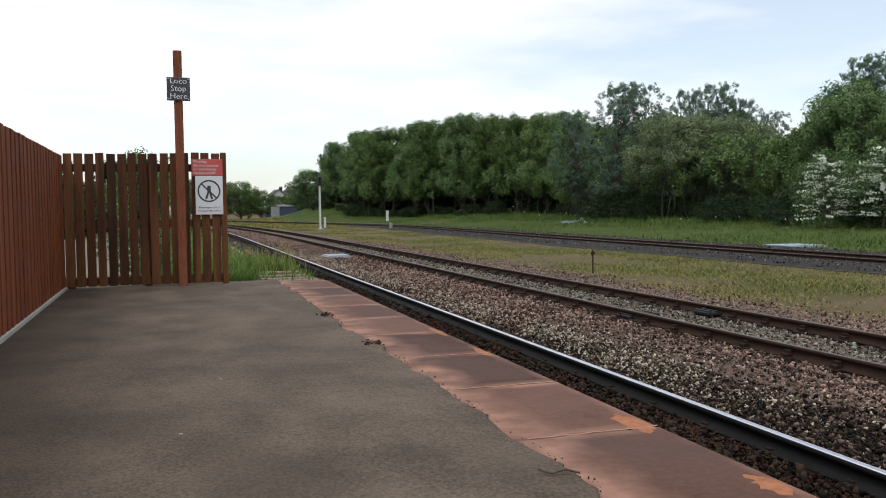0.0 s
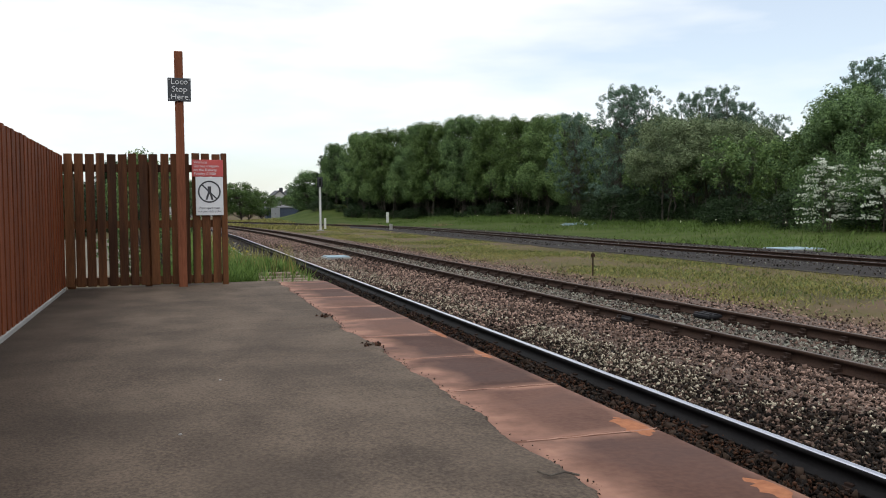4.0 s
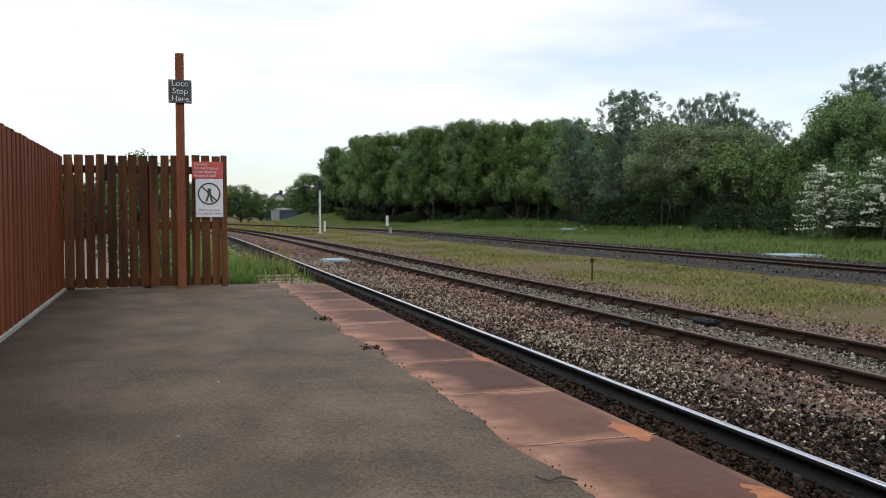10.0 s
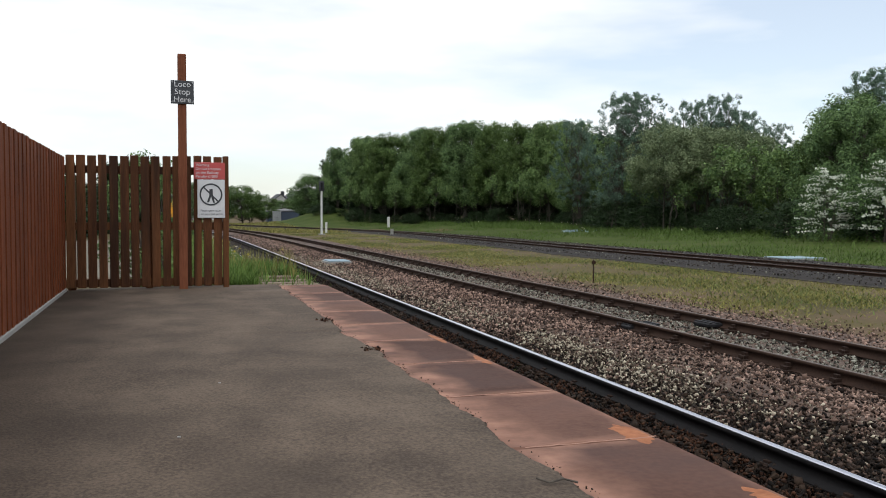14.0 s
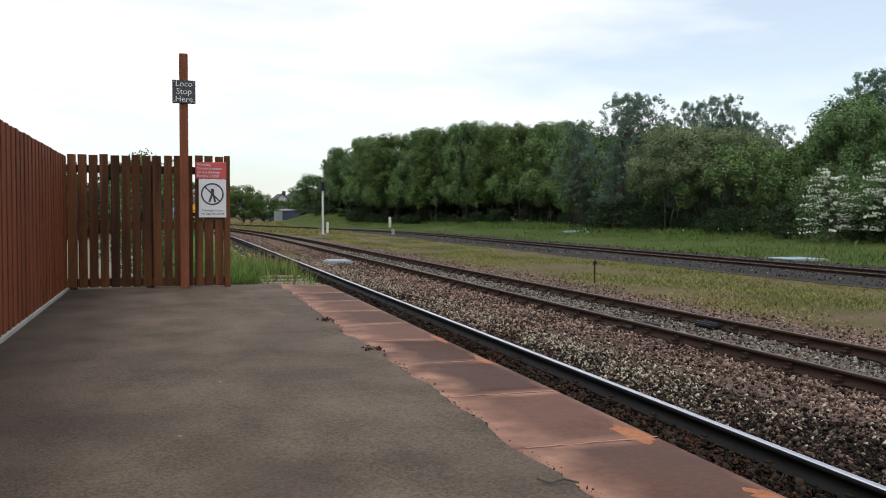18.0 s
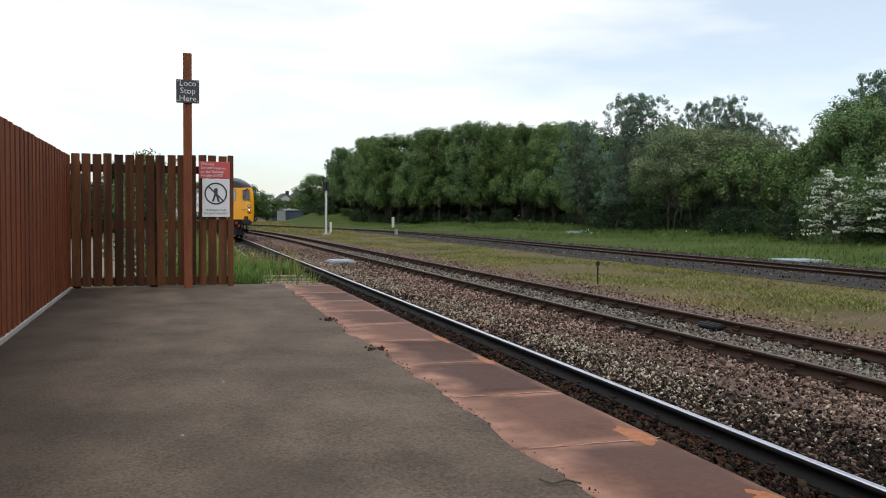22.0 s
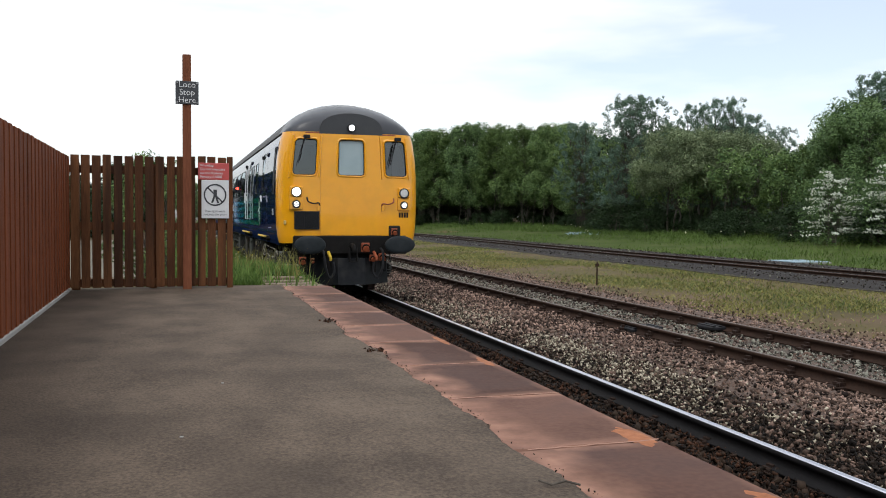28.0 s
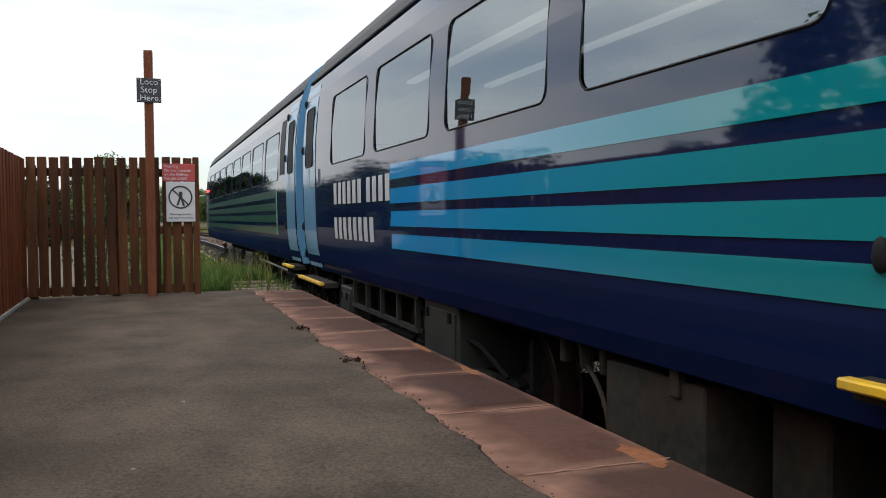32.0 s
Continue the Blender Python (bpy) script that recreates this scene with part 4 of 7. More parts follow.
# ---- grass and flowers ----
def blades(name, label, seed, x, y, height, width, mat, lean=0.35, category="grass"):
    g = np.random.default_rng(seed)
    n = len(x)
    z = np.array([ground_z(a, b) for a, b in zip(x, y)]) - 0.02
    h = height * g.uniform(0.45, 1.25, n)
    a = g.uniform(0, 2 * math.pi, n)
    tip = np.stack([g.normal(size=n) * lean * h, g.normal(size=n) * lean * h, h], 1)
    p = np.stack([x, y, z], 1)
    d = np.stack([np.cos(a), np.sin(a), np.zeros(n)], 1) * (width * g.uniform(0.6, 1.3, n))[:, None]
    mid = p + tip * 0.55 * np.array([0.6, 0.6, 1])
    v = np.stack([p - d, p + d, mid + d * 0.7, p + tip, mid - d * 0.7], 1).reshape(-1, 3)
    f = (np.array([(0, 1, 2, 4)])[None] + 5 * np.arange(n)[:, None, None]).reshape(-1, 4)
    t = (np.array([(4, 2, 3, 3)])[None] + 5 * np.arange(n)[:, None, None]).reshape(-1, 4)
    me_f = np.concatenate([f[:, [0, 1, 2]], f[:, [0, 2, 3]], t[:, :3]])
    return tagged(mesh_from(name, v, me_f, mat), label, category, kind="stuff")


def sown(seed, count, xr, yr, power, keep=None):
    g = np.random.default_rng(seed)
    x, y = g.uniform(*xr, count), yr[0] + (yr[1] - yr[0]) * g.uniform(0, 1, count) ** power
    if keep:
        ok = np.array([keep(a, b) for a, b in zip(x, y)]) > g.uniform(0, 1, count)
        x, y = x[ok], y[ok]
    return x, y


def tuft(x, y, seed, s=0.35):
    return min(1.0, max(0.05, 0.55 + 1.6 * noise.noise((x * s, y * s * 0.6, seed))))


def clear_of_track3(x, y):
    d = x - track_x(3, y)
    return 0.0 if -3.0 < d < 3.9 else 1.0


def build_grass():
    mid = lambda x, y: tuft(x, y, 1) * min(1, max(0, (x - bend(y) - 6.3) / 1.1)) * clear_of_track3(x, y)
    x, y = sown(1, 150000, (6.3, 13.6), (4, 95), 1.5, mid)
    blades("dry_grass", "dry yellow-green grass between the tracks", 1, x, y, 0.08, 0.013, GRASS_DRY, 0.8)
    x, y = sown(2, 52000, (6.5, 13.6), (4, 95), 1.5, lambda x, y: mid(x, y) * (1 if noise.noise((x * 0.25, y * 0.15, 5)) > -0.02 else 0.15))
    blades("green_grass", "green tufts in the dry grass", 2, x, y, 0.1, 0.013, GRASS_GREEN, 0.8)
    x, y = sown(3, 60000, (19.8, 38), (8, 130), 1.2, lambda x, y: clear_of_track3(x, y) * tuft(x, y, 2, 0.15))
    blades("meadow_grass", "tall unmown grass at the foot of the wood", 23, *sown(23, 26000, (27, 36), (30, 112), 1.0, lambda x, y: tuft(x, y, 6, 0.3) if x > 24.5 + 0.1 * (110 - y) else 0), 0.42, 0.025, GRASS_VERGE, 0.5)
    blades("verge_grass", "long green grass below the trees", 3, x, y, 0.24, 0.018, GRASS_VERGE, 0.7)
    x, y = sown(4, 14000, (-8, 13), (80, 160), 1.0, lambda x, y: 0 if abs(x - track_x(1, y) - 2) < 4.6 else clear_of_track3(x, y))
    blades("far_grass", "far rough grass beside the curve", 4, x, y, 0.25, 0.08, GRASS_DRY)
    edge = lambda x, y: 1.0 if x < -1.22 + bend(y) + 0.2 * noise.noise((y * 0.4, 0, 4)) else 0.15
    x, y = sown(5, 42000, (-3.4, -1.0), (10.5, 60), 1.7, lambda x, y: edge(x, y) * (0.05 if x > -2.3 and y < 13 else 1))
    blades("tall_grass", "tall green grass beyond the platform end", 5, x, y, 0.24, 0.009, GRASS_TALL, 0.4)
    x, y = sown(27, 9000, (-1.6, -0.93), (13.0, 46), 1.8)
    blades("trackside_grass", "tall grass between the ramp and the near rail", 27, x, y, 0.42, 0.01, GRASS_TALL, 0.35)
    x, y = sown(26, 60000, (-3.6, -1.1), (10.45, 48), 2.0, lambda x, y: (0.06 if x > -2.3 and y < 12.9 else 0.4 if x > -1.6 and y < 15 else 1.0) * edge(x, y))
    blades("ramp_grass", "short thick green grass on the ramp beyond the platform", 26, x, y, 0.11, 0.012, GRASS_GREEN, 0.7)
    x, y = sown(6, 700, (-2.9, -1.3), (12, 45), 1.6, edge)
    blades("seeding_grass", "yellowing grass stems beyond the platform end", 6, x, y, 0.48, 0.008, GRASS_DRY, 0.25)
    x, y = sown(16, 900, (-0.9, 0.68), (1.5, 14), 1.3, lambda x, y: 1 if noise.noise((y * 1.4, 2, 0)) > 0.2 else 0)
    blades("track_weeds", "small weeds along the near rail", 16, x, y, 0.3, 0.008, GRASS_TALL, 0.5, "weeds")
    # flower heads
    g = np.random.default_rng(9)
    for name, label, mat, n, xr, yr, z in (("yellow_flowers", "yellow flower heads in the tall grass", PETAL_Y, 60, (-2.3, -1.3), (14, 42), 0.4), ("parsley_flowers", "cream cow parsley heads in the grass beside the near rail", PETAL, 80, (-2.2, -0.95), (14, 40), 0.36), ("white_flowers", "white cow parsley along the wood", PETAL, 36, (28, 36), (25, 110), 0.5)):
        x, y = g.uniform(*xr, n), g.uniform(*yr, n)
        c = np.stack([x, y, [ground_z(a, b) + z * g.uniform(0.7, 1.3) for a, b in zip(x, y)]], 1)
        vv, ff = leaf_cloud(g, c, np.full(n, 0.05), n * 5, 0.016 if "yellow" in name else 0.014 if "parsley" in name else 0.05)
        tagged(mesh_from(name, vv, ff, mat), label, "flowers", kind="stuff")


build_grass()


# ---- things along the line ----
def build_signal(x, y, head_z, label, red, face=0.0, big=1.0):
    s = tagged(empty("railway_signal", x, y, ground_z(x, y)), label, "signal")
    s.rotation_euler = (0, 0, radians(face))
    z = head_z - ground_z(x, y)
    part("base", boxed(-0.3, 0.3, -0.3, 0.3, -0.1, 0.12, bevel=0.03), KERB, s)
    part("post", rod(bmesh.new(), (0, 0, 0), (0, 0, z), 0.08, 0.07, n=14), WHITE_POST, s, "pale tubular post")
    hd = part("signal_head", boxed(-0.3 * big, 0.3 * big, -0.16, 0.16, z - 0.6 * big, z + 0.6 * big, bevel=0.04), BLACK_SIGN, s, "black signal head on a backboard")
    part("backboard", boxed(-0.36 * big, 0.36 * big, 0.02, 0.05, z - 0.66 * big, z + 0.66 * big, bevel=0.02), BLACK_RUBBER, hd)
    for i, dz in enumerate((0.33, 0.0, -0.33)):
        h = part("hood", rod(bmesh.new(), (0, -0.16, z + dz * big), (0, -0.36, z + dz * big + 0.02), 0.13 * big, 0.12 * big, n=16, caps=False), BLACK_RUBBER, hd)
        lit = red and i == 2
        part("lens", rod(bmesh.new(), (0, -0.16, z + dz * big), (0, -0.175, z + dz * big), 0.1 * big, n=16), RED_GLOW if lit else BLACK_RUBBER, h)
    bm = bmesh.new()
    for dx in (-0.1, 0.1):
        rod(bm, (dx, 0.12, 0), (dx, 0.12, z), 0.014, n=6)
    for k in range(int(z / 0.3)):
        rod(bm, (-0.1, 0.12, 0.25 + k * 0.3), (0.1, 0.12, 0.25 + k * 0.3), 0.011, n=6)
    part("ladder", bm, GREY_STEEL, s, "steel access ladder")
    return s


def build_marker(x, y, h, label, mat=None, w=0.09):
    p = tagged(empty("marker_post", x, y, ground_z(x, y)), label, "marker post")
    part("post", boxed(-w, w, -w, w, -0.1, h, bevel=0.02), mat or WHITE_POST, p)
    part("cap", boxed(-w * 1.15, w * 1.15, -w * 1.15, w * 1.15, h, h + 0.05, bevel=0.015), mat or WHITE_POST, p)


def build_lid(x, y, w, d, label, z=None):
    z0 = -0.13 if z is None else z
    p = tagged(empty("inspection_cover", x, y, z0), label, "cover")
    part("frame", boxed(-w / 2 - 0.05, w / 2 + 0.05, -d / 2 - 0.05, d / 2 + 0.05, -0.02, 0.05, bevel=0.01), KERB, p)
    for i in (-1, 1):
        part("lid", boxed(i * w / 4 - w / 4 + 0.01, i * w / 4 + w / 4 - 0.01, -d / 2, d / 2, 0.04, 0.085, bevel=0.008), BLUE_LID, p)


def build_line_side():
    build_signal(8.8, 72.2, 3.95, "tall colour light signal seen beside the line", False, -6, 0.66)
    build_signal(-3.45, 60.0, 3.8, "colour light signal showing a red light", True, 0, 0.9)
    build_marker(10.3, 78.6, 0.95, "short white post beside the signal")
    build_marker(22.0, 102.0, 1.25, "white marker post beyond the far track", w=0.14)
    build_marker(14.5, 70.6, 0.5, "low pale marker post by the far track", KERB, 0.12)
    build_lid(2.42, 30.8, 0.8, 1.1, "pale blue cable cover between the tracks")
    build_lid(20.9, 29.0, 1.7, 1.6, "pale blue cable cover beyond the far track", -0.16)
    # cabinet
    c = tagged(empty("equipment_cabinet", 14.3, 152, ground_z(14.3, 152)), "pale grey lineside equipment cabinet", "cabinet")
    part("body", boxed(-0.7, 0.7, -0.4, 0.4, 0.1, 2.1, bevel=0.03), GREY_STEEL, c)
    part("roof", boxed(-0.78, 0.78, -0.48, 0.48, 2.1, 2.18, bevel=0.02), GREY_STEEL, c)
    part("plinth", boxed(-0.75, 0.75, -0.45, 0.45, -0.2, 0.1), KERB, c)
    for s in (-1, 1):
        d = part("door", boxed(s * 0.34 - 0.32, s * 0.34 + 0.32, -0.425, -0.4, 0.18, 2.02, bevel=0.01), GREY_STEEL, c)
        part("handle", boxed(s * 0.06 - 0.02, s * 0.06 + 0.02, -0.46, -0.425, 1.0, 1.2), BLACK_SIGN, d)
    # stake
    s = tagged(empty("steel_stake", 7.5, 20.7, ground_z(7.5, 20.7)), "thin rusty steel stake in the grass", "stake")
    part("rod", box(boxed(-0.02, 0.02, -0.004, 0.004, -0.1, 0.62), -0.004, 0.004, -0.02, 0.02, -0.1, 0.62), RUST, s)
    part("tag", boxed(-0.06, 0.06, -0.012, -0.006, 0.5, 0.58), RUST, s)
    # black ducts in the second track
    for x, y in ((3.62, 11.75), (4.95, 11.65)):
        d = tagged(empty("cable_duct", x, y, -0.14), "black rubber cable duct between the sleepers", "cable duct")
        part("cover", boxed(-0.27, 0.27, -0.22, 0.22, 0.0, 0.07, bevel=0.02), BLACK_RUBBER, d)
        for k in range(5):
            part("rib", boxed(-0.25 + k * 0.115, -0.2 + k * 0.115, -0.21, 0.21, 0.07, 0.085, bevel=0.006), BLACK_RUBBER, d)
    # surface cable beside the far track
    bm = bmesh.new()
    pts = [(13.2 + 0.12 * math.sin(y * 0.5), y, -0.15 + 0.02 * math.sin(y * 1.7)) for y in np.arange(12, 70, 2.0)]
    tagged(part("lineside_cable", tube(bm, pts, 0.018, n=6), PALE_BARK), "pale grey cable lying along the far track", "cable")
    # rubble
    g = np.random.default_rng(33)
    n = 45
    v = CUBE[None] * g.uniform(0.5, 1, (n, 8, 1)) * (g.uniform(0.05, 0.12, (n, 1, 1)))
    p = np.stack([29.5 + g.normal(size=n) * 0.8, 66 + g.normal(size=n) * 1.2, np.zeros(n)], 1)
    p[:, 2] = [ground_z(a, b) + 0.1 * math.exp(-((a - 29.5) / 0.9) ** 2 - ((b - 66) / 1.3) ** 2) for a, b, _ in p]
    f = (CUBE_FACES[None] + 8 * np.arange(n)[:, None, None]).reshape(-1, 4)
    tagged(mesh_from("rubble_heap", (v + p[:, None, :]).reshape(-1, 3), f, BLUE_LID), "low heap of pale blue-grey rubble below the trees", "rubble", kind="stuff")
    # timbers at the platform end
    for i, (y, z) in enumerate(((10.62, 0.72), (11.1, 0.71), (11.7, 0.7), (12.4, 0.7))):
        t = tagged(part("timber", boxed(-0.62, 0.1, -0.12, 0.12, -0.13, 0.03, bevel=0.015), TIMBER), "weathered timber laid across the platform ramp", "timber", "timbers of the ramp")
        t.location, t.rotation_euler = (-1.62, y, z), (radians(-1), 0, radians(2 - 1.5 * i))
    # twig and pale specks on the asphalt
    tw = tagged(part("twig", tube(bmesh.new(), [(-2.2, 2.44, PZ + 0.026), (-2.17, 2.41, PZ + 0.018), (-2.12, 2.415, PZ + 0.024), (-2.08, 2.39, PZ + 0.016)], 0.004, n=6), BARK), "thin dry twig lying on the asphalt", "twig")
    g = np.random.default_rng(44)
    for x, y in ((-2.13, 6.7), (-2.12, 5.2)):
        c = np.array([x, y, PZ + 0.012]) + g.normal(size=(9, 3)) * np.array([0.035, 0.06, 0.002])
        v, f = leaf_cloud(g, c, np.full(9, 0.012), 70 if y > 5 else 30, 0.013)
        tagged(mesh_from("leaf_clump", v, f, LITTER), "small clump of dry brown leaves at the asphalt edge", "leaves", "leaf clumps on the platform", "stuff")
    for x, y, r in ((-3.26, 3.33, 0.009), (-3.06, 4.35, 0.008)):
        tagged(part("gum_spot", rod(bmesh.new(), (x, y, PZ + 0.008), (x, y, PZ + 0.0155), r, r * 0.8, n=9), KERB), "pale trodden gum spot on the asphalt", "gum", "gum spots on the platform")


build_line_side()


# ---- distant buildings ----
RENDER_WALL = material("pale_render", (0.3024, 0.3024, 0.288), (0.396, 0.396, 0.3816), 0.9, fine=4, coarse=0.4)
SLATE = material("dark_slate", (0.0288, 0.0302, 0.0346), (0.0612, 0.0634, 0.0684), 0.7, fine=6, coarse=0.6)
BLUE_WALL = material("dark_blue_cladding", (0.0144, 0.0252, 0.0432), (0.0288, 0.0432, 0.0648), 0.6, fine=5, coarse=0.5)
WINDOW_DARK = material("dark_pane", (0.02, 0.023, 0.026), (0.04, 0.044, 0.05), 0.1, bump=0)


def build_house(x, y, w, d, eave, ridge, label, wall=None, turn=0):
    h = tagged(empty("house", x, y, ground_z(x, y)), label, "house")
    h.rotation_euler = (0, 0, radians(turn))
    bm = boxed(-w / 2, w / 2, -d / 2, d / 2, -0.5, eave)
    for s in (-1, 1):
        bm.faces.new([bm.verts.new(p) for p in ((-w / 2 + 0.01, s * d / 2, eave), (w / 2 - 0.01, s * d / 2, eave), (0, s * d / 2, ridge - 0.1))])
    body = part("wall", bm, wall or RENDER_WALL, h)
    for s in (-1, 1):
        bm = bmesh.new()
        q = [(s * (w / 2 + 0.3), -d / 2 - 0.3, eave - 0.2), (s * (w / 2 + 0.3), d / 2 + 0.3, eave - 0.2), (0, d / 2 + 0.3, ridge), (0, -d / 2 - 0.3, ridge)]
        lo = [bm.verts.new(p) for p in q]
        hi = [bm.verts.new((a, b, c + 0.18)) for a, b, c in q]
        for i in range(4):
            bm.faces.new([lo[i], lo[(i + 1) % 4], hi[(i + 1) % 4], hi[i]])
        bm.faces.new(hi)
        bm.faces.new(lo[::-1])
        part("roof", bm, SLATE, h)
    part("chimney", boxed(w * 0.2, w * 0.2 + 0.8, -0.4, 0.4, ridge - 1.2, ridge + 0.9), SLATE, h)
    for i in range(2):
        for k in range(max(1, int(eave / 2.7))):
            xx, zz = -w / 4 + i * w / 2, 1.0 + k * 2.7
            wd = part("window", boxed(xx - 0.6, xx + 0.6, -d / 2 - 0.06, -d / 2 + 0.02, zz, zz + 1.25), WHITE_POST, h)
            part("pane", boxed(xx - 0.5, xx + 0.5, -d / 2 - 0.075, -d / 2 - 0.06, zz + 0.1, zz + 1.15), WINDOW_DARK, wd)
    return h


build_house(31.5, 246, 9, 10, 4.8, 7.6, "far pale house with a dark slate roof", turn=18)
build_house(24.0, 232, 3.4, 6, 5.4, 6.8, "narrow white house beyond the trees", turn=5)
build_house(2.0, 255, 10, 8, 5.2, 8.0, "far grey house behind the bushes", turn=-30)
shed = tagged(empty("shed", 20.5, 190, ground_z(20.5, 190)), "long low shed with dark blue walls and a pale roof", "shed")
part("wall", boxed(-4, 4, -2, 2, -0.3, 2.3), BLUE_WALL, shed)
part("roof", boxed(-4.2, 4.2, -2.2, 2.2, 2.3, 2.75, bevel=0.1), GREY_STEEL, shed)

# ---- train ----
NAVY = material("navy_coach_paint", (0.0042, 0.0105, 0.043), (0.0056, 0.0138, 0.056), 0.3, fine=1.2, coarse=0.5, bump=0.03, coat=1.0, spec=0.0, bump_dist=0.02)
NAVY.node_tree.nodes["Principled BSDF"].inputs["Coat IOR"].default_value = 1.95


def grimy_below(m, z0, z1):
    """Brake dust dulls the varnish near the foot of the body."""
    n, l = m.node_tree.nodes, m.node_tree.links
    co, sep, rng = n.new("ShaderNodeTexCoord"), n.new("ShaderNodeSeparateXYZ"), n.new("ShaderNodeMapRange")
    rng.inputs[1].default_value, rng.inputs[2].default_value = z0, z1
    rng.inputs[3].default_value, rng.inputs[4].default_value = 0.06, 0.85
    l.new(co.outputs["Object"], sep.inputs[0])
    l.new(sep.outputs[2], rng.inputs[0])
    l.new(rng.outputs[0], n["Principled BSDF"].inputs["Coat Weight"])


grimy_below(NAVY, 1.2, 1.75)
YELLOW = material("warning_yellow_paint", (0.6665, 0.2786, 0.0018), (0.7357, 0.3276, 0.0028), 0.3, fine=2.5, coarse=0.8, bump=0.02, coat=0.55, wear=(0.5193, 0.2457, 0.0092), wear_amount=0.3, wear_scale=3.0)
ROOF = material("dark_roof_paint", (0.0139, 0.0127, 0.0135), (0.0297, 0.027, 0.027), 0.6, fine=8, coarse=1, bump=0.1)
DOME = material("dark_blue_grey_dome", (0.0072, 0.0087, 0.0139), (0.0119, 0.0135, 0.0198), 0.4, fine=4, coarse=1, bump=0.04, coat=0.15)
PANEL_GREY = material("grey_panel_paint", (0.0252, 0.0267, 0.0302), (0.0353, 0.0368, 0.0403), 0.4, fine=6, coarse=1, bump=0.04)
PALE_BLUE = material("pale_blue_door_paint", (0.0864, 0.2304, 0.396), (0.1224, 0.288, 0.4536), 0.3, fine=4, coarse=1, bump=0.03, coat=0.4)
UNDER = material("grimy_underframe", (0.0032, 0.003, 0.003), (0.0112, 0.01, 0.0092), 0.75, fine=14, coarse=2, bump=0.3)
UNDER_GREY = material("grey_equipment_box", (0.0111, 0.0117, 0.0097), (0.026, 0.026, 0.0221), 0.6, fine=10, coarse=2, bump=0.15)
PLOUGH = material("charcoal_plough_paint", (0.0043, 0.005, 0.0062), (0.0096, 0.0106, 0.0125), 0.5, fine=8, coarse=2, bump=0.1, wear=(0.0288, 0.0264, 0.024), wear_amount=0.35, wear_scale=4, spec=0.12)
BUFFER = material("grey_buffer_paint", (0.012, 0.015, 0.0173), (0.0225, 0.0263, 0.0292), 0.5, fine=8, coarse=2, bump=0.06, spec=0.12)
ORANGE = material("orange_red_coupling_paint", (0.18, 0.036, 0.012), (0.27, 0.066, 0.024), 0.55, fine=20, coarse=4)
YELLOW_TAP = material("yellow_tap_paint", (0.42, 0.279, 0.018), (0.525, 0.3596, 0.03), 0.5)
STEP_YELLOW = material("yellow_step_edge", (0.62, 0.36, 0.01), (0.78, 0.47, 0.03), 0.5, fine=12, coarse=3, wear=(0.25, 0.18, 0.08), wear_amount=0.5, wear_scale=8)
STEP_TOP = material("dark_step_tread", (0.018, 0.0158, 0.0144), (0.0432, 0.0374, 0.0324), 0.8)
FOOTBOARD = material("pale_worn_board", (0.13, 0.12, 0.08), (0.24, 0.22, 0.15), 0.8, fine=30, coarse=4, stretch=(4, 1, 1))
PIPE = material("weathered_pipe", (0.144, 0.1267, 0.0979), (0.2419, 0.2131, 0.1613), 0.5, metal=0.2)
WHITE_RAIL = material("white_handrail_paint", (0.4464, 0.4536, 0.4608), (0.54, 0.54, 0.54), 0.35)
PALE_BRACKET = material("cream_bracket_paint", (0.4, 0.27, 0.08), (0.5, 0.36, 0.14), 0.5)
WHITE_DECAL = material("white_decal", (0.432, 0.4392, 0.4464), (0.504, 0.504, 0.504), 0.35, bump=0)
PALE_GREEN = material("pale_green_decal", (0.1728, 0.3744, 0.2808), (0.216, 0.4176, 0.3168), 0.15, bump=0)
GREEN_DECAL = material("green_decal", (0.0029, 0.1152, 0.0684), (0.0058, 0.1368, 0.0828), 0.12, bump=0)
DULL_GREEN = material("dull_green_decal", (0.0058, 0.054, 0.036), (0.0086, 0.0684, 0.0446), 0.3, bump=0, spec=0.1, coat=0.4)
SEAL = material("black_window_seal", (0.008, 0.008, 0.009), (0.015, 0.015, 0.016), 0.5, bump=0, spec=0.12)
INTERIOR = material("pale_interior_panel", (0.6, 0.61, 0.6), (0.7, 0.7, 0.69), 0.7, fine=6, coarse=1, bump=0.05)
SEAT = material("blue_seat_cloth", (0.03, 0.045, 0.09), (0.06, 0.08, 0.14), 0.9, fine=60, coarse=6)
CAB_DARK = material("dark_cab_lining", (0.03, 0.03, 0.03), (0.06, 0.06, 0.055), 0.8)
# Centre cab pane: the pale reflection of the sky is put into its colour.
SKY_PANE = material("sky_toned_pane", (0.2, 0.27, 0.29), (0.26, 0.33, 0.35), 0.12, fine=3, coarse=1, bump=0.01, coat=0.6)
LAMP_ON = glow("lit_lamp", (1.0, 0.97, 0.9), 6.0)
LAMP_LED = glow("lit_marker_lamp", (0.95, 0.98, 1.0), 1.8)
STRIP_LIGHT = glow("coach_strip_light", (1.0, 0.95, 0.85), 0.4)
LENS = material("clear_lamp_glass", (0.45, 0.46, 0.46), (0.6, 0.6, 0.6), 0.08, metal=0.6, fine=80, coarse=20, bump=0.3)


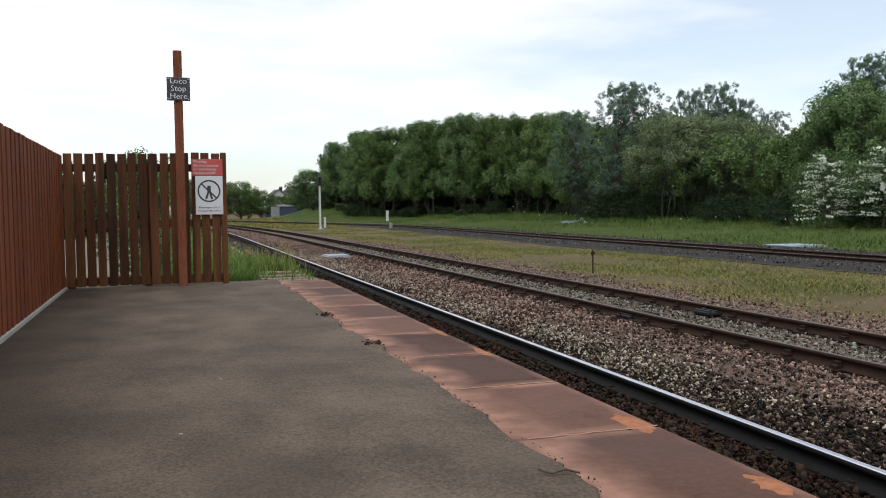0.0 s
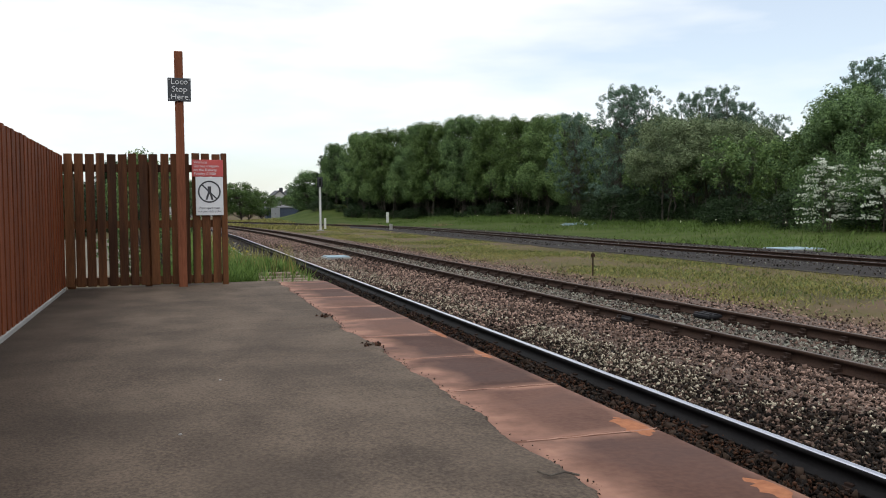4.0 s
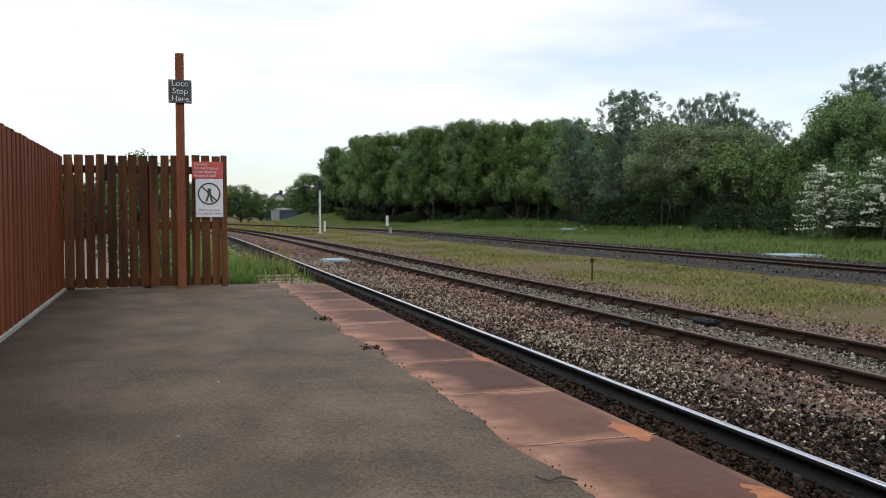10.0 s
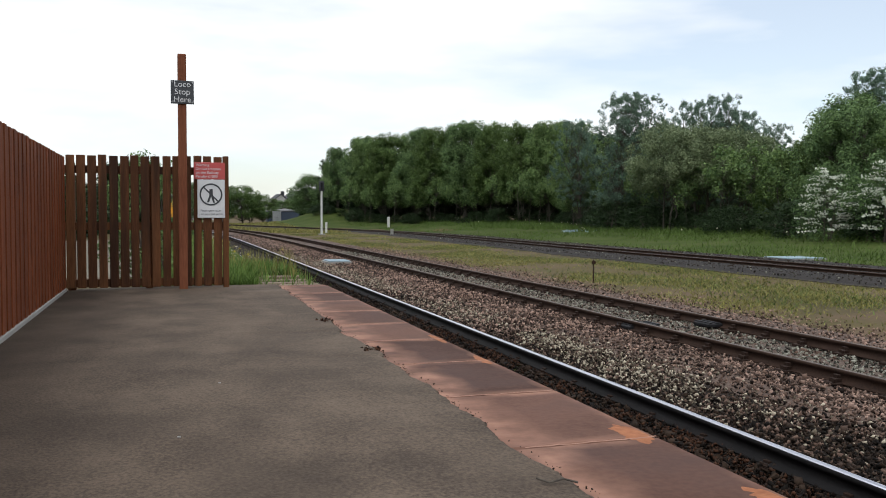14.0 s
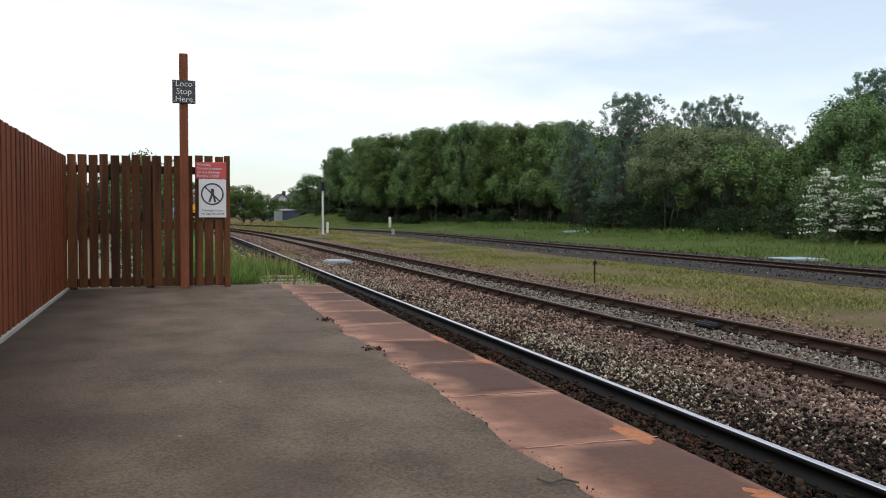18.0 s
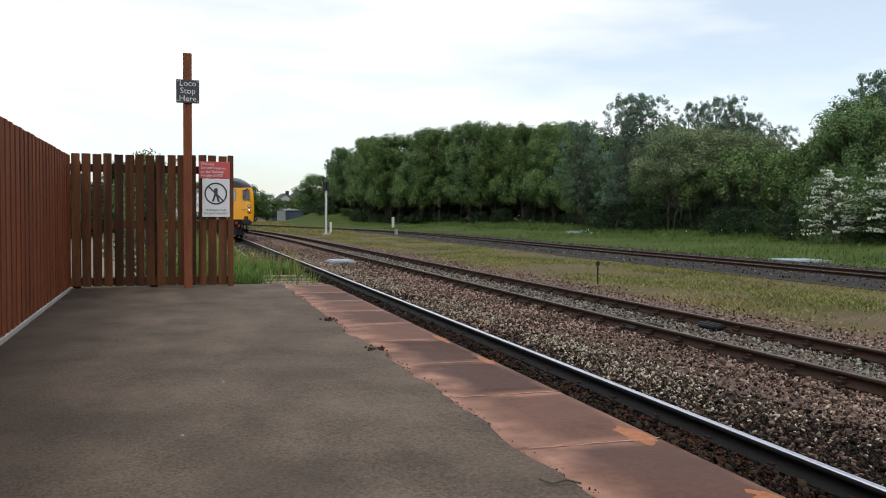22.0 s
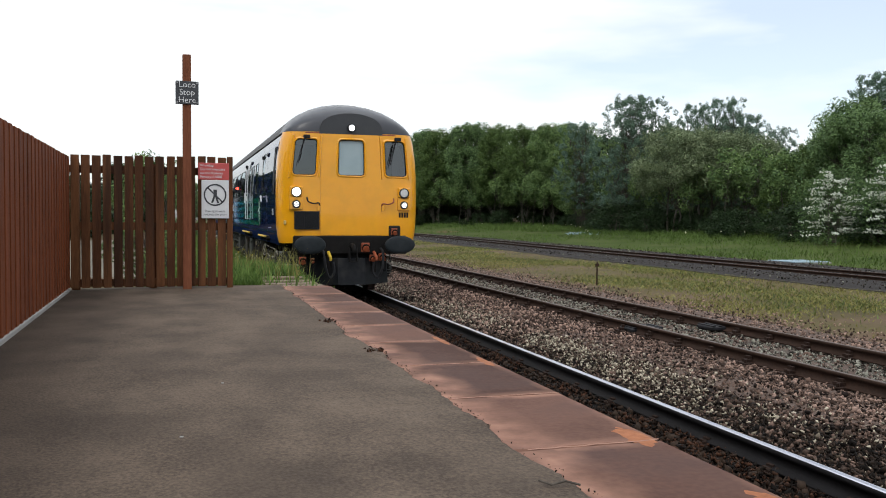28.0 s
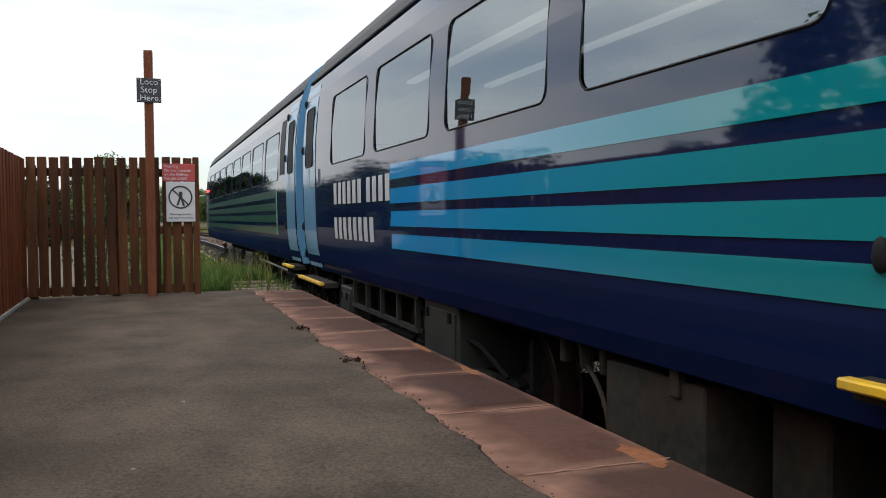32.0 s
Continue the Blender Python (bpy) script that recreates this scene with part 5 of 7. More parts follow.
def glass_material(name, ior, tint):
    m = bpy.data.materials.new(name)
    m.use_nodes = True
    n, l = m.node_tree.nodes, m.node_tree.links
    n.clear()
    out, mix, tr, gl = (n.new(k) for k in ("ShaderNodeOutputMaterial", "ShaderNodeMixShader", "ShaderNodeBsdfTransparent", "ShaderNodeBsdfGlossy"))
    fr = n.new("ShaderNodeFresnel")
    fr.inputs[0].default_value = ior
    tr.inputs[0].default_value = tint
    gl.inputs["Roughness"].default_value = 0.01
    gl.inputs[0].default_value = (0.82, 0.9, 0.95, 1)
    l.new(fr.outputs[0], mix.inputs[0])
    l.new(tr.outputs[0], mix.inputs[1])
    l.new(gl.outputs[0], mix.inputs[2])
    l.new(mix.outputs[0], out.inputs[0])
    return m


GLASS = glass_material("coach_window_glass", 3.5, (0.36, 0.39, 0.39, 1))
CAB_GLASS = glass_material("cab_window_glass", 1.95, (0.3, 0.32, 0.32, 1))


def stripe_material():
    """Paint that turns from blue at the rear of the coach to green towards the cab."""
    m = material("stripe_paint", (0.0, 0.2, 0.1), (0.0, 0.2, 0.1), 0.3, bump=0, spec=0.0, coat=1.0)
    m.node_tree.nodes["Principled BSDF"].inputs["Coat IOR"].default_value = 1.95
    n, l = m.node_tree.nodes, m.node_tree.links
    co, sep = n.new("ShaderNodeTexCoord"), n.new("ShaderNodeSeparateXYZ")
    rng = n.new("ShaderNodeMapRange")
    rng.inputs[1].default_value, rng.inputs[2].default_value = 4.0, 13.0
    ramp = n.new("ShaderNodeValToRGB")
    e = ramp.color_ramp.elements
    e[0].color, e[1].color = (0.003, 0.17, 0.1, 1), (0.01, 0.25, 0.58, 1)
    e[0].position, e[1].position = 0.15, 0.95
    mid = e.new(0.52)
    mid.color = (0.003, 0.23, 0.26, 1)
    l.new(co.outputs["Object"], sep.inputs[0])
    l.new(sep.outputs[1], rng.inputs[0])
    l.new(rng.outputs[0], ramp.inputs[0])
    l.new(ramp.outputs[0], n["Principled BSDF"].inputs["Base Color"])
    return m


STRIPE = stripe_material()

SIDE = [(1.02, 1.325), (1.12, 1.36), (1.3, 1.39), (1.5, 1.405), (1.8, 1.41), (2.2, 1.41), (2.5, 1.4), (2.8, 1.375), (3.0, 1.345), (3.15, 1.305), (3.22, 1.28)]
ROOF_ARC = [(1.28, 3.22), (1.225, 3.34), (1.11, 3.49), (0.94, 3.62), (0.72, 3.735), (0.46, 3.815), (0.21, 3.855), (0.0, 3.865)]


def half(z):
    for (z0, w0), (z1, w1) in zip(SIDE, SIDE[1:]):
        if z <= z1:
            return w0 + (w1 - w0) * max(0, (z - z0) / (z1 - z0))
    return SIDE[-1][1]


def on_side(sgn, off=0.0):
    return lambda u, z: (sgn * (half(z) + off), u, z)


def plan_u(fx):
    """How far the rounded nose falls back towards its corners."""
    t = min(1.0, max(0.0, (abs(fx) - 0.5) / 0.5))
    return 0.44 * (1 - (1 - t ** 2.8) ** (1 / 2.8))


def on_front(off=0.0):
    return lambda x, z: (x * half(z) / 1.41, plan_u(x / 1.41) - off, z)


def grid(bm, ss, zs, where, holes=()):
    """A sheet on a curved surface, left open at the holes."""
    vs = {}

    def vert(i, j):
        if (i, j) not in vs:
            vs[i, j] = bm.verts.new(where(ss[i], zs[j]))
        return vs[i, j]

    for i in range(len(ss) - 1):
        for j in range(len(zs) - 1):
            s, z = (ss[i] + ss[i + 1]) / 2, (zs[j] + zs[j + 1]) / 2
            if any(a < s < b and c < z < d for a, b, c, d in holes):
                continue
            bm.faces.new([vert(i, j), vert(i + 1, j), vert(i + 1, j + 1), vert(i, j + 1)])
    return bm


def rounded(s0, s1, z0, z1, r, n=4):
    pts = []
    for cs, cz, a0 in ((s1 - r, z1 - r, 0), (s0 + r, z1 - r, 90), (s0 + r, z0 + r, 180), (s1 - r, z0 + r, 270)):
        for k in range(n + 1):
            a = radians(a0 + 90 * k / n)
            pts.append((cs + r * math.cos(a), cz + r * math.sin(a)))
    return pts


def corner_fill(bm, s0, s1, z0, z1, r, where):
    for cs, cz, kx, kz, a0 in ((s1, z1, -1, -1, 0), (s0, z1, 1, -1, 90), (s0, z0, 1, 1, 180), (s1, z0, -1, 1, 270)):
        arc = []
        for k in range(5):
            a = radians(a0 + 90 * k / 4)
            arc.append((cs + kx * r + r * math.cos(a), cz + kz * r + r * math.sin(a)))
        for p, q in zip(arc, arc[1:]):
            bm.faces.new([bm.verts.new(where(*t)) for t in ((cs, cz), p, q)])


def ring(s0, s1, z0, z1, r, width, lo, hi):
    """A raised seal round an opening: lo and hi map to the surface at the foot and at the face of the seal."""
    bm = bmesh.new()
    a, b = rounded(s0 - width, s1 + width, z0 - width, z1 + width, r + width), rounded(s0, s1, z0, z1, r)
    n = len(a)
    va, vb, vc = [bm.verts.new(lo(*p)) for p in a], [bm.verts.new(hi(*p)) for p in [((x + y) / 2, (p + q) / 2) for (x, p), (y, q) in zip(a, b)]], [bm.verts.new(lo(*p)) for p in b]
    for i in range(n):
        k = (i + 1) % n
        bm.faces.new([va[i], va[k], vb[k], vb[i]])
        bm.faces.new([vb[i], vb[k], vc[k], vc[i]])
    return bm


def patch(s0, s1, z0, z1, where, ns=1, nz=1, slant=0.0):
    """A decal or a strip; slant moves its far end with height."""
    bm = bmesh.new()
    ss = [s0 + (s1 - s0) * i / ns for i in range(ns + 1)]
    zs = [z0 + (z1 - z0) * i / nz for i in range(nz + 1)]
    grid(bm, ss, zs, lambda s, z: where(s + (slant * (z - z0) if s == ss[-1] else 0), z))
    return bm


def plate(s0, s1, z0, z1, lo, hi):
    """A thin raised plate on a surface."""
    bm = bmesh.new()
    a = [bm.verts.new(lo(*p)) for p in ((s0, z0), (s1, z0), (s1, z1), (s0, z1))]
    g = min(0.008, (s1 - s0) / 6)
    b = [bm.verts.new(hi(*p)) for p in ((s0 + g, z0 + g), (s1 - g, z0 + g), (s1 - g, z1 - g), (s0 + g, z1 - g))]
    for i in range(4):
        k = (i + 1) % 4
        bm.faces.new([a[i], a[k], b[k], b[i]])
    bm.faces.new(b)
    return bm


WZ0, WZ1 = 2.15, 2.83


def side_wall(bm, sgn, u0, u1, windows):
    us = sorted({u0, u1, *[k for a, b, c, d in windows for k in (a, b)], *np.arange(u0 + 1, u1, 1.6)})
    zs = sorted({1.02, 1.12, 1.3, 1.5, 1.8, 2.0, 2.5, 3.0, 3.15, 3.22, *[k for a, b, c, d in windows for k in (c, d)]})
    w = on_side(sgn)
    grid(bm, us, zs, w, windows)
    for a, b, c, d in windows:
        corner_fill(bm, a, b, c, d, 0.07, w)


def roof_mesh(u0, u1, n=12):
    bm = bmesh.new()
    arc = ROOF_ARC + [(-x, z) for x, z in reversed(ROOF_ARC[:-1])]
    rows = [[bm.verts.new((x, u0 + (u1 - u0) * i / n, z)) for x, z in arc] for i in range(n + 1)]
    for r, q in zip(rows, rows[1:]):
        for i in range(len(arc) - 1):
            bm.faces.new([r[i], r[i + 1], q[i + 1], q[i]])
    return bm


def add_window(body, sgn, a, b, c, d):
    w = part("window", ring(a, b, c, d, 0.07, 0.013, on_side(sgn, 0.001), on_side(sgn, 0.007)), SEAL, body, "tinted coach window with a black seal")
    bm = patch(a - 0.005, b + 0.005, c - 0.005, d + 0.005, on_side(sgn, -0.005), 1, 4)
    if sgn < 0:
        bmesh.ops.reverse_faces(bm, faces=bm.faces)
    pane = part("pane", bm, GLASS, w)
    pane.visible_shadow = False
    return w


def wheel_mesh():
    bm = bmesh.new()
    prof = [(-0.09, 0.0), (-0.09, 0.09), (-0.03, 0.13), (-0.015, 0.36), (-0.055, 0.39), (-0.055, 0.457), (0.075, 0.457), (0.08, 0.485), (0.1, 0.48), (0.1, 0.39), (0.03, 0.36), (0.03, 0.13), (0.07, 0.09), (0.07, 0.0)]
    n = 28
    rows = [[bm.verts.new((x, r * math.cos(2 * math.pi * i / n), r * math.sin(2 * math.pi * i / n))) for x, r in prof] for i in range(n)]
    for i in range(n):
        p, q = rows[i], rows[(i + 1) % n]
        for k in range(len(prof) - 1):
            bm.faces.new([p[k], p[k + 1], q[k + 1], q[k]])
    bmesh.ops.remove_doubles(bm, verts=bm.verts, dist=1e-5)
    for k in range(6):
        a = k * math.pi / 3
        rod(bm, (-0.055, 0.2 * math.cos(a), 0.2 * math.sin(a)), (-0.01, 0.2 * math.cos(a), 0.2 * math.sin(a)), 0.018, n=6)
    return bm


def tyre_mesh(sgn):
    """The worn steel rim that stands proud of the wheel's outer face."""
    bm = bmesh.new()
    prof = [(0.05, 0.398), (0.062, 0.402), (0.062, 0.45), (0.056, 0.459), (0.05, 0.459)]
    n = 36
    rows = [[bm.verts.new((sgn * x, r * math.cos(2 * math.pi * i / n), r * math.sin(2 * math.pi * i / n))) for x, r in prof] for i in range(n)]
    for i in range(n):
        p, q = rows[i], rows[(i + 1) % n]
        for k in range(len(prof) - 1):
            bm.faces.new([p[k], p[k + 1], q[k + 1], q[k]])
    bmesh.ops.recalc_face_normals(bm, faces=bm.faces)
    return bm


TYRE = material("worn_tyre_steel", (0.035, 0.03, 0.026), (0.085, 0.075, 0.066), 0.45, metal=0.5, fine=16, coarse=4)
WHEEL = material("brown_wheel_steel", (0.0216, 0.0144, 0.0115), (0.0648, 0.0396, 0.0302), 0.7, metal=0.2, fine=20, coarse=5)


def add_bogie(coach, uc, wheels):
    frame = part("bogie", boxed(-0.95, 0.95, uc - 0.35, uc + 0.35, 0.42, 0.72, bevel=0.03), UNDER, coach, "grimy steel bogie")
    for sgn in (-1, 1):
        bm = bmesh.new()
        box(bm, sgn * 1.06 - 0.05, sgn * 1.06 + 0.05, uc - 1.75, uc + 1.75, 0.5, 0.6, bevel=0.02)
        box(bm, sgn * 1.06 - 0.06, sgn * 1.06 + 0.06, uc - 0.62, uc + 0.62, 0.36, 0.6, bevel=0.04)
        part("side_frame", bm, UNDER, frame)
        for o in (-1.3, 1.3):
            bm = bmesh.new()
            box(bm, sgn * 1.12 - 0.1, sgn * 1.12 + 0.1, uc + o - 0.15, uc + o + 0.15, 0.32, 0.6, bevel=0.04)
            rod(bm, (sgn * 1.2, uc + o, 0.457), (sgn * 1.25, uc + o, 0.457), 0.1, n=12)
            part("axle_box", bm, UNDER_GREY, frame)
            for q in (-0.27, 0.27):
                bm = bmesh.new()
                for k in range(5):
                    rod(bm, (sgn * 1.1, uc + o + q, 0.3 + k * 0.055), (sgn * 1.1, uc + o + q, 0.33 + k * 0.055), 0.075, n=10)
                part("spring", bm, UNDER, frame)
        part("damper", rod(rod(bmesh.new(), (sgn * 1.17, uc - 0.75, 0.5), (sgn * 1.17, uc - 0.2, 0.88), 0.03), (sgn * 1.17, uc - 0.55, 0.64), (sgn * 1.17, uc - 0.2, 0.88), 0.045), UNDER, frame)
        part("brake_pipe", tube(bmesh.new(), [(sgn * 1.14, uc - 1.7, 0.62), (sgn * 1.2, uc - 1.4, 0.78), (sgn * 1.2, uc - 0.5, 0.80), (sgn * 1.16, uc + 0.1, 0.66), (sgn * 1.16, uc + 0.3, 0.5)], 0.016), UNDER, frame, "dirty brake pipe")
    for o in (-1.3, 1.3):
        for sgn in (-1, 1):
            wob = part("wheel", wheel_mesh(), WHEEL, coach, "dull brown steel wheel", smooth=False)
            wob.location = (sgn * 0.77, uc + o, 0.457)
            wob["side"] = sgn
            part("tyre", tyre_mesh(-1), TYRE, wob, "worn steel tyre")
            wheels.append((wob, sgn * 0.77, uc + o))
        part("axle", rod(bmesh.new(), (-0.75, uc + o, 0.457), (0.75, uc + o, 0.457), 0.08), UNDER, coach)


def add_box_gear(coach, u0, u1, z0, z1, mat, x=-1.28):
    b = part("equipment_box", boxed(x, x + 0.6, u0, u1, z0, z1, bevel=0.015), mat, coach, "underframe equipment box")
    part("lid", boxed(x - 0.012, x, u0 + 0.04, u1 - 0.04, z0 + 0.05, z1 - 0.06, bevel=0.004), mat, b)
    for u in (u0 + 0.12, u1 - 0.12):
        part("latch", boxed(x - 0.03, x - 0.012, u - 0.02, u + 0.02, z1 - 0.13, z1 - 0.06), UNDER, b)


def seats(coach, u0, u1, pitch):
    u = u0
    while u < u1:
        for x in (-1.0, -0.5, 0.5, 1.0):
            part("seat", box(boxed(x - 0.21, x + 0.21, u, u + 0.45, 1.55, 1.68, bevel=0.04), x - 0.21, x + 0.21, u + 0.4, u + 0.5, 1.6, 2.3, bevel=0.04), SEAT, coach)
        u += pitch


def groove(body, sgn, u, z0=1.06, z1=3.05, mat=None):
    return part("door_gap", patch(u - 0.008, u + 0.008, z0, z1, on_side(sgn, 0.003), 1, 8), SEAL, body)


def hinge(body, sgn, u, z):
    bm = bmesh.new()
    bmesh.ops.create_uvsphere(bm, u_segments=10, v_segments=6, radius=1, matrix=Matrix.Translation((sgn * (half(z) + 0.012), u, z)) @ Matrix.Diagonal((0.022, 0.024, 0.05, 1)))
    return part("hinge", bm, BLACK_RUBBER, body, "black door hinge", smooth=True)


def grab_rail(body, sgn, u, z0, z1, mat=None, r=0.013, out=0.065):
    w = on_side(sgn)
    a, b = w(u, z0), w(u, z1)
    pts = [a, (a[0] + sgn * out, u, z0), *[(sgn * (half(z) + out), u, z) for z in (z0 + (z1 - z0) * k / 4 for k in (1, 2, 3))], (b[0] + sgn * out, u, z1), b]
    return part("handrail", tube(bmesh.new(), pts, r), mat or WHITE_RAIL, body, "white tubular handrail")


def add_step(coach, u0, u1, z=1.15, xo=-1.48):
    st = part("footstep", boxed(xo + 0.05, -1.28, u0, u1, z - 0.05, z + 0.01, bevel=0.006), STEP_TOP, coach, "long wooden footstep with a yellow edge")
    part("step_edge", boxed(xo, xo + 0.05, u0 - 0.005, u1 + 0.005, z - 0.018, z + 0.014, bevel=0.006), STEP_YELLOW, st)
    for k in range(3):
        u = u0 + 0.15 + (u1 - u0 - 0.3) * k / 2
        part("bracket", box(boxed(-1.42, -1.25, u - 0.025, u + 0.025, z - 0.1, z - 0.05), -1.28, -1.22, u - 0.025, u + 0.025, z - 0.2, z - 0.02), UNDER, st)


def compass(body, uc, zc):
    w = on_side(-1, 0.008)
    bm = bmesh.new()
    n = 32
    pts = [(uc + 0.25 * math.cos(2 * math.pi * i / n), zc + 0.27 * math.sin(2 * math.pi * i / n)) for i in range(n)]
    c = bm.verts.new(w(uc, zc))
    vs = [bm.verts.new(w(*p)) for p in pts]
    for i in range(n):
        bm.faces.new([c, vs[i], vs[(i + 1) % n]])
    badge = part("round_badge", bm, PALE_GREEN, body, "pale green oval badge with a star")
    bm = bmesh.new()
    outer = [bm.verts.new(w(uc + (u - uc) * 1.07, zc + (z - zc) * 1.07)) for u, z in pts]
    inner = [bm.verts.new(on_side(-1, 0.0085)(u, z)) for u, z in pts]
    for i in range(n):
        bm.faces.new([outer[i], outer[(i + 1) % n], inner[(i + 1) % n], inner[i]])
    part("badge_rim", bm, GREEN_DECAL, badge, "dark green rim")
    w2, w3 = on_side(-1, 0.011), on_side(-1, 0.014)
    green, white = bmesh.new(), bmesh.new()
    for k in range(8):
        a = math.pi / 2 + k * math.pi / 4
        long = k % 2 == 0
        ru, rz = (0.315, 0.355) if long else (0.2, 0.22)
        tip = (uc + ru * math.cos(a), zc + rz * math.sin(a))
        for s, bmm in ((1, white), (-1, green)):
            b = a + s * math.pi / 8 * (1.9 if long else 1.0)
            side = (uc + 0.1 * math.cos(b), zc + 0.1 * math.sin(b))
            ww = (lambda u, z: w3(u - 0.21 * (z - zc), z)) if long else w2
            bmm.faces.new([bmm.verts.new(ww(*p)) for p in ((uc, zc), tip, side)])
    part("star_light_half", white, WHITE_DECAL, badge)
    part("star_dark_half", green, GREEN_DECAL, badge)


def build_coach_shell(coach, u0, u1, windows, name_label):
    bm = bmesh.new()
    for sgn in (-1, 1):
        side_wall(bm, sgn, u0, u1, windows)
    bmesh.ops.recalc_face_normals(bm, faces=bm.faces)
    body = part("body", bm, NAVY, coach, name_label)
    for sgn in (-1, 1):
        for wdw in windows:
            add_window(body, sgn, *wdw)
    part("floor", boxed(-1.3, 1.3, u0, u1, 1.1, 1.2), INTERIOR, coach)
    part("ceiling", boxed(-1.15, 1.15, u0 + 1.7, u1, 3.08, 3.12), INTERIOR, coach)
    bm = bmesh.new()
    for x in (-0.45, 0.45):
        box(bm, x - 0.05, x + 0.05, u0 + 2, u1 - 0.6, 3.05, 3.078)
    part("strip_lights", bm, STRIP_LIGHT, coach, "lit strip lights under the ceiling")
    part("solebar", box(boxed(-1.2, -1.1, u0 + 0.1, u1, 0.97, 1.08), 1.1, 1.2, u0 + 0.1, u1, 0.97, 1.08), UNDER, coach)
    part("underframe", boxed(-1.1, 1.1, u0 + 0.2, u1 - 0.1, 1.0, 1.1), UNDER, coach)
    for sgn in (-1, 1):
        part("gutter", tube(bmesh.new(), [(sgn * 1.295, u0, 3.205), (sgn * 1.295, u1, 3.205)], 0.014, n=6), ROOF, body)
    return body


def end_wall(coach, u, mat):
    bm = bmesh.new()
    outline = [(half(z), z) for z in (1.02, 1.3, 1.8, 2.2, 2.8, 3.15)] + ROOF_ARC[1:]
    pts = outline + [(-x, z) for x, z in reversed(outline[:-1])]
    bm.faces.new([bm.verts.new((x, u, z)) for x, z in pts])
    return part("end_wall", bm, mat, coach)


def pale_door(body, u0, u1):
    d = part("pale_door", patch(u0, u1, 1.04, 3.1, on_side(-1, 0.005), 1, 10), PALE_BLUE, body, "pale blue end door")
    part("door_window", ring(u0 + 0.15, u1 - 0.15, 2.2, 2.85, 0.05, 0.02, on_side(-1, 0.006), on_side(-1, 0.016)), SEAL, d)
    part("pane", patch(u0 + 0.14, u1 - 0.14, 2.19, 2.86, on_side(-1, 0.009), 1, 3), BLACK_RUBBER, d)
    for z in (1.5, 2.4, 2.95):
        hinge(d, -1, u1 + 0.02, z)
    part("handle", tube(bmesh.new(), [(-half(2) - 0.01, u0 + 0.08, 1.95), (-half(2) - 0.06, u0 + 0.08, 1.97), (-half(2) - 0.06, u0 + 0.08, 2.15)], 0.014), WHITE_RAIL, d)
    return d


def under_gear(coach, seed, u0, u1, skip):
    """Tanks, brackets and pipes hung under the floor between the bogies."""
    rng = random.Random(seed)
    for a, b in ((u0, (u0 + u1) / 2 - 0.2), ((u0 + u1) / 2 + 0.2, u1)):
        part("air_tank", rod(bmesh.new(), (-0.55, a, 0.62), (-0.55, b, 0.62), 0.24, n=16), UNDER, coach, "grimy air tank")
        part("battery_case", boxed(0.2, 0.95, a, b, 0.36, 0.9, bevel=0.02), UNDER, coach)
    u = u0
    while u < u1:
        if not any(c < u < d for c, d in skip):
            x, z = rng.uniform(-1.25, -1.05), rng.uniform(0.4, 0.7)
            kind = rng.randrange(4)
            if kind == 0:
                part("bracket", box(boxed(x, x + 0.07, u, u + 0.05, z, 0.92), x, x + 0.16, u - 0.03, u + 0.1, z, z + 0.06, bevel=0.008), UNDER_GREY, coach)
            elif kind == 1:
                part("valve", rod(rod(bmesh.new(), (x, u, 0.92), (x, u, z), 0.02, n=8), (x, u - 0.09, z), (x, u + 0.09, z), 0.055, n=10), UNDER_GREY, coach)
            elif kind == 2:
                part("drop_pipe", tube(bmesh.new(), [(x, u, 0.92), (x, u, z + 0.1), (x, u + 0.07, z), (x, u + 0.3, z)], 0.018), UNDER_GREY if rng.random() < 0.7 else PIPE, coach)
            else:
                part("small_case", boxed(x, x + 0.2, u, u + 0.18, z, z + 0.22, bevel=0.012), UNDER_GREY, coach)
        u += rng.uniform(0.16, 0.34)


GRIME = material("dusty_grey_steel", (0.016, 0.015, 0.0125), (0.045, 0.041, 0.034), 0.75, fine=18, coarse=3, bump=0.2, wear=(0.05, 0.03, 0.02), wear_amount=0.5, wear_scale=5)
RED_KNOB = material("dull_red_knob", (0.1, 0.035, 0.025), (0.16, 0.06, 0.04), 0.6)
LABEL = material("worn_label", (0.2, 0.17, 0.1), (0.33, 0.29, 0.18), 0.6)


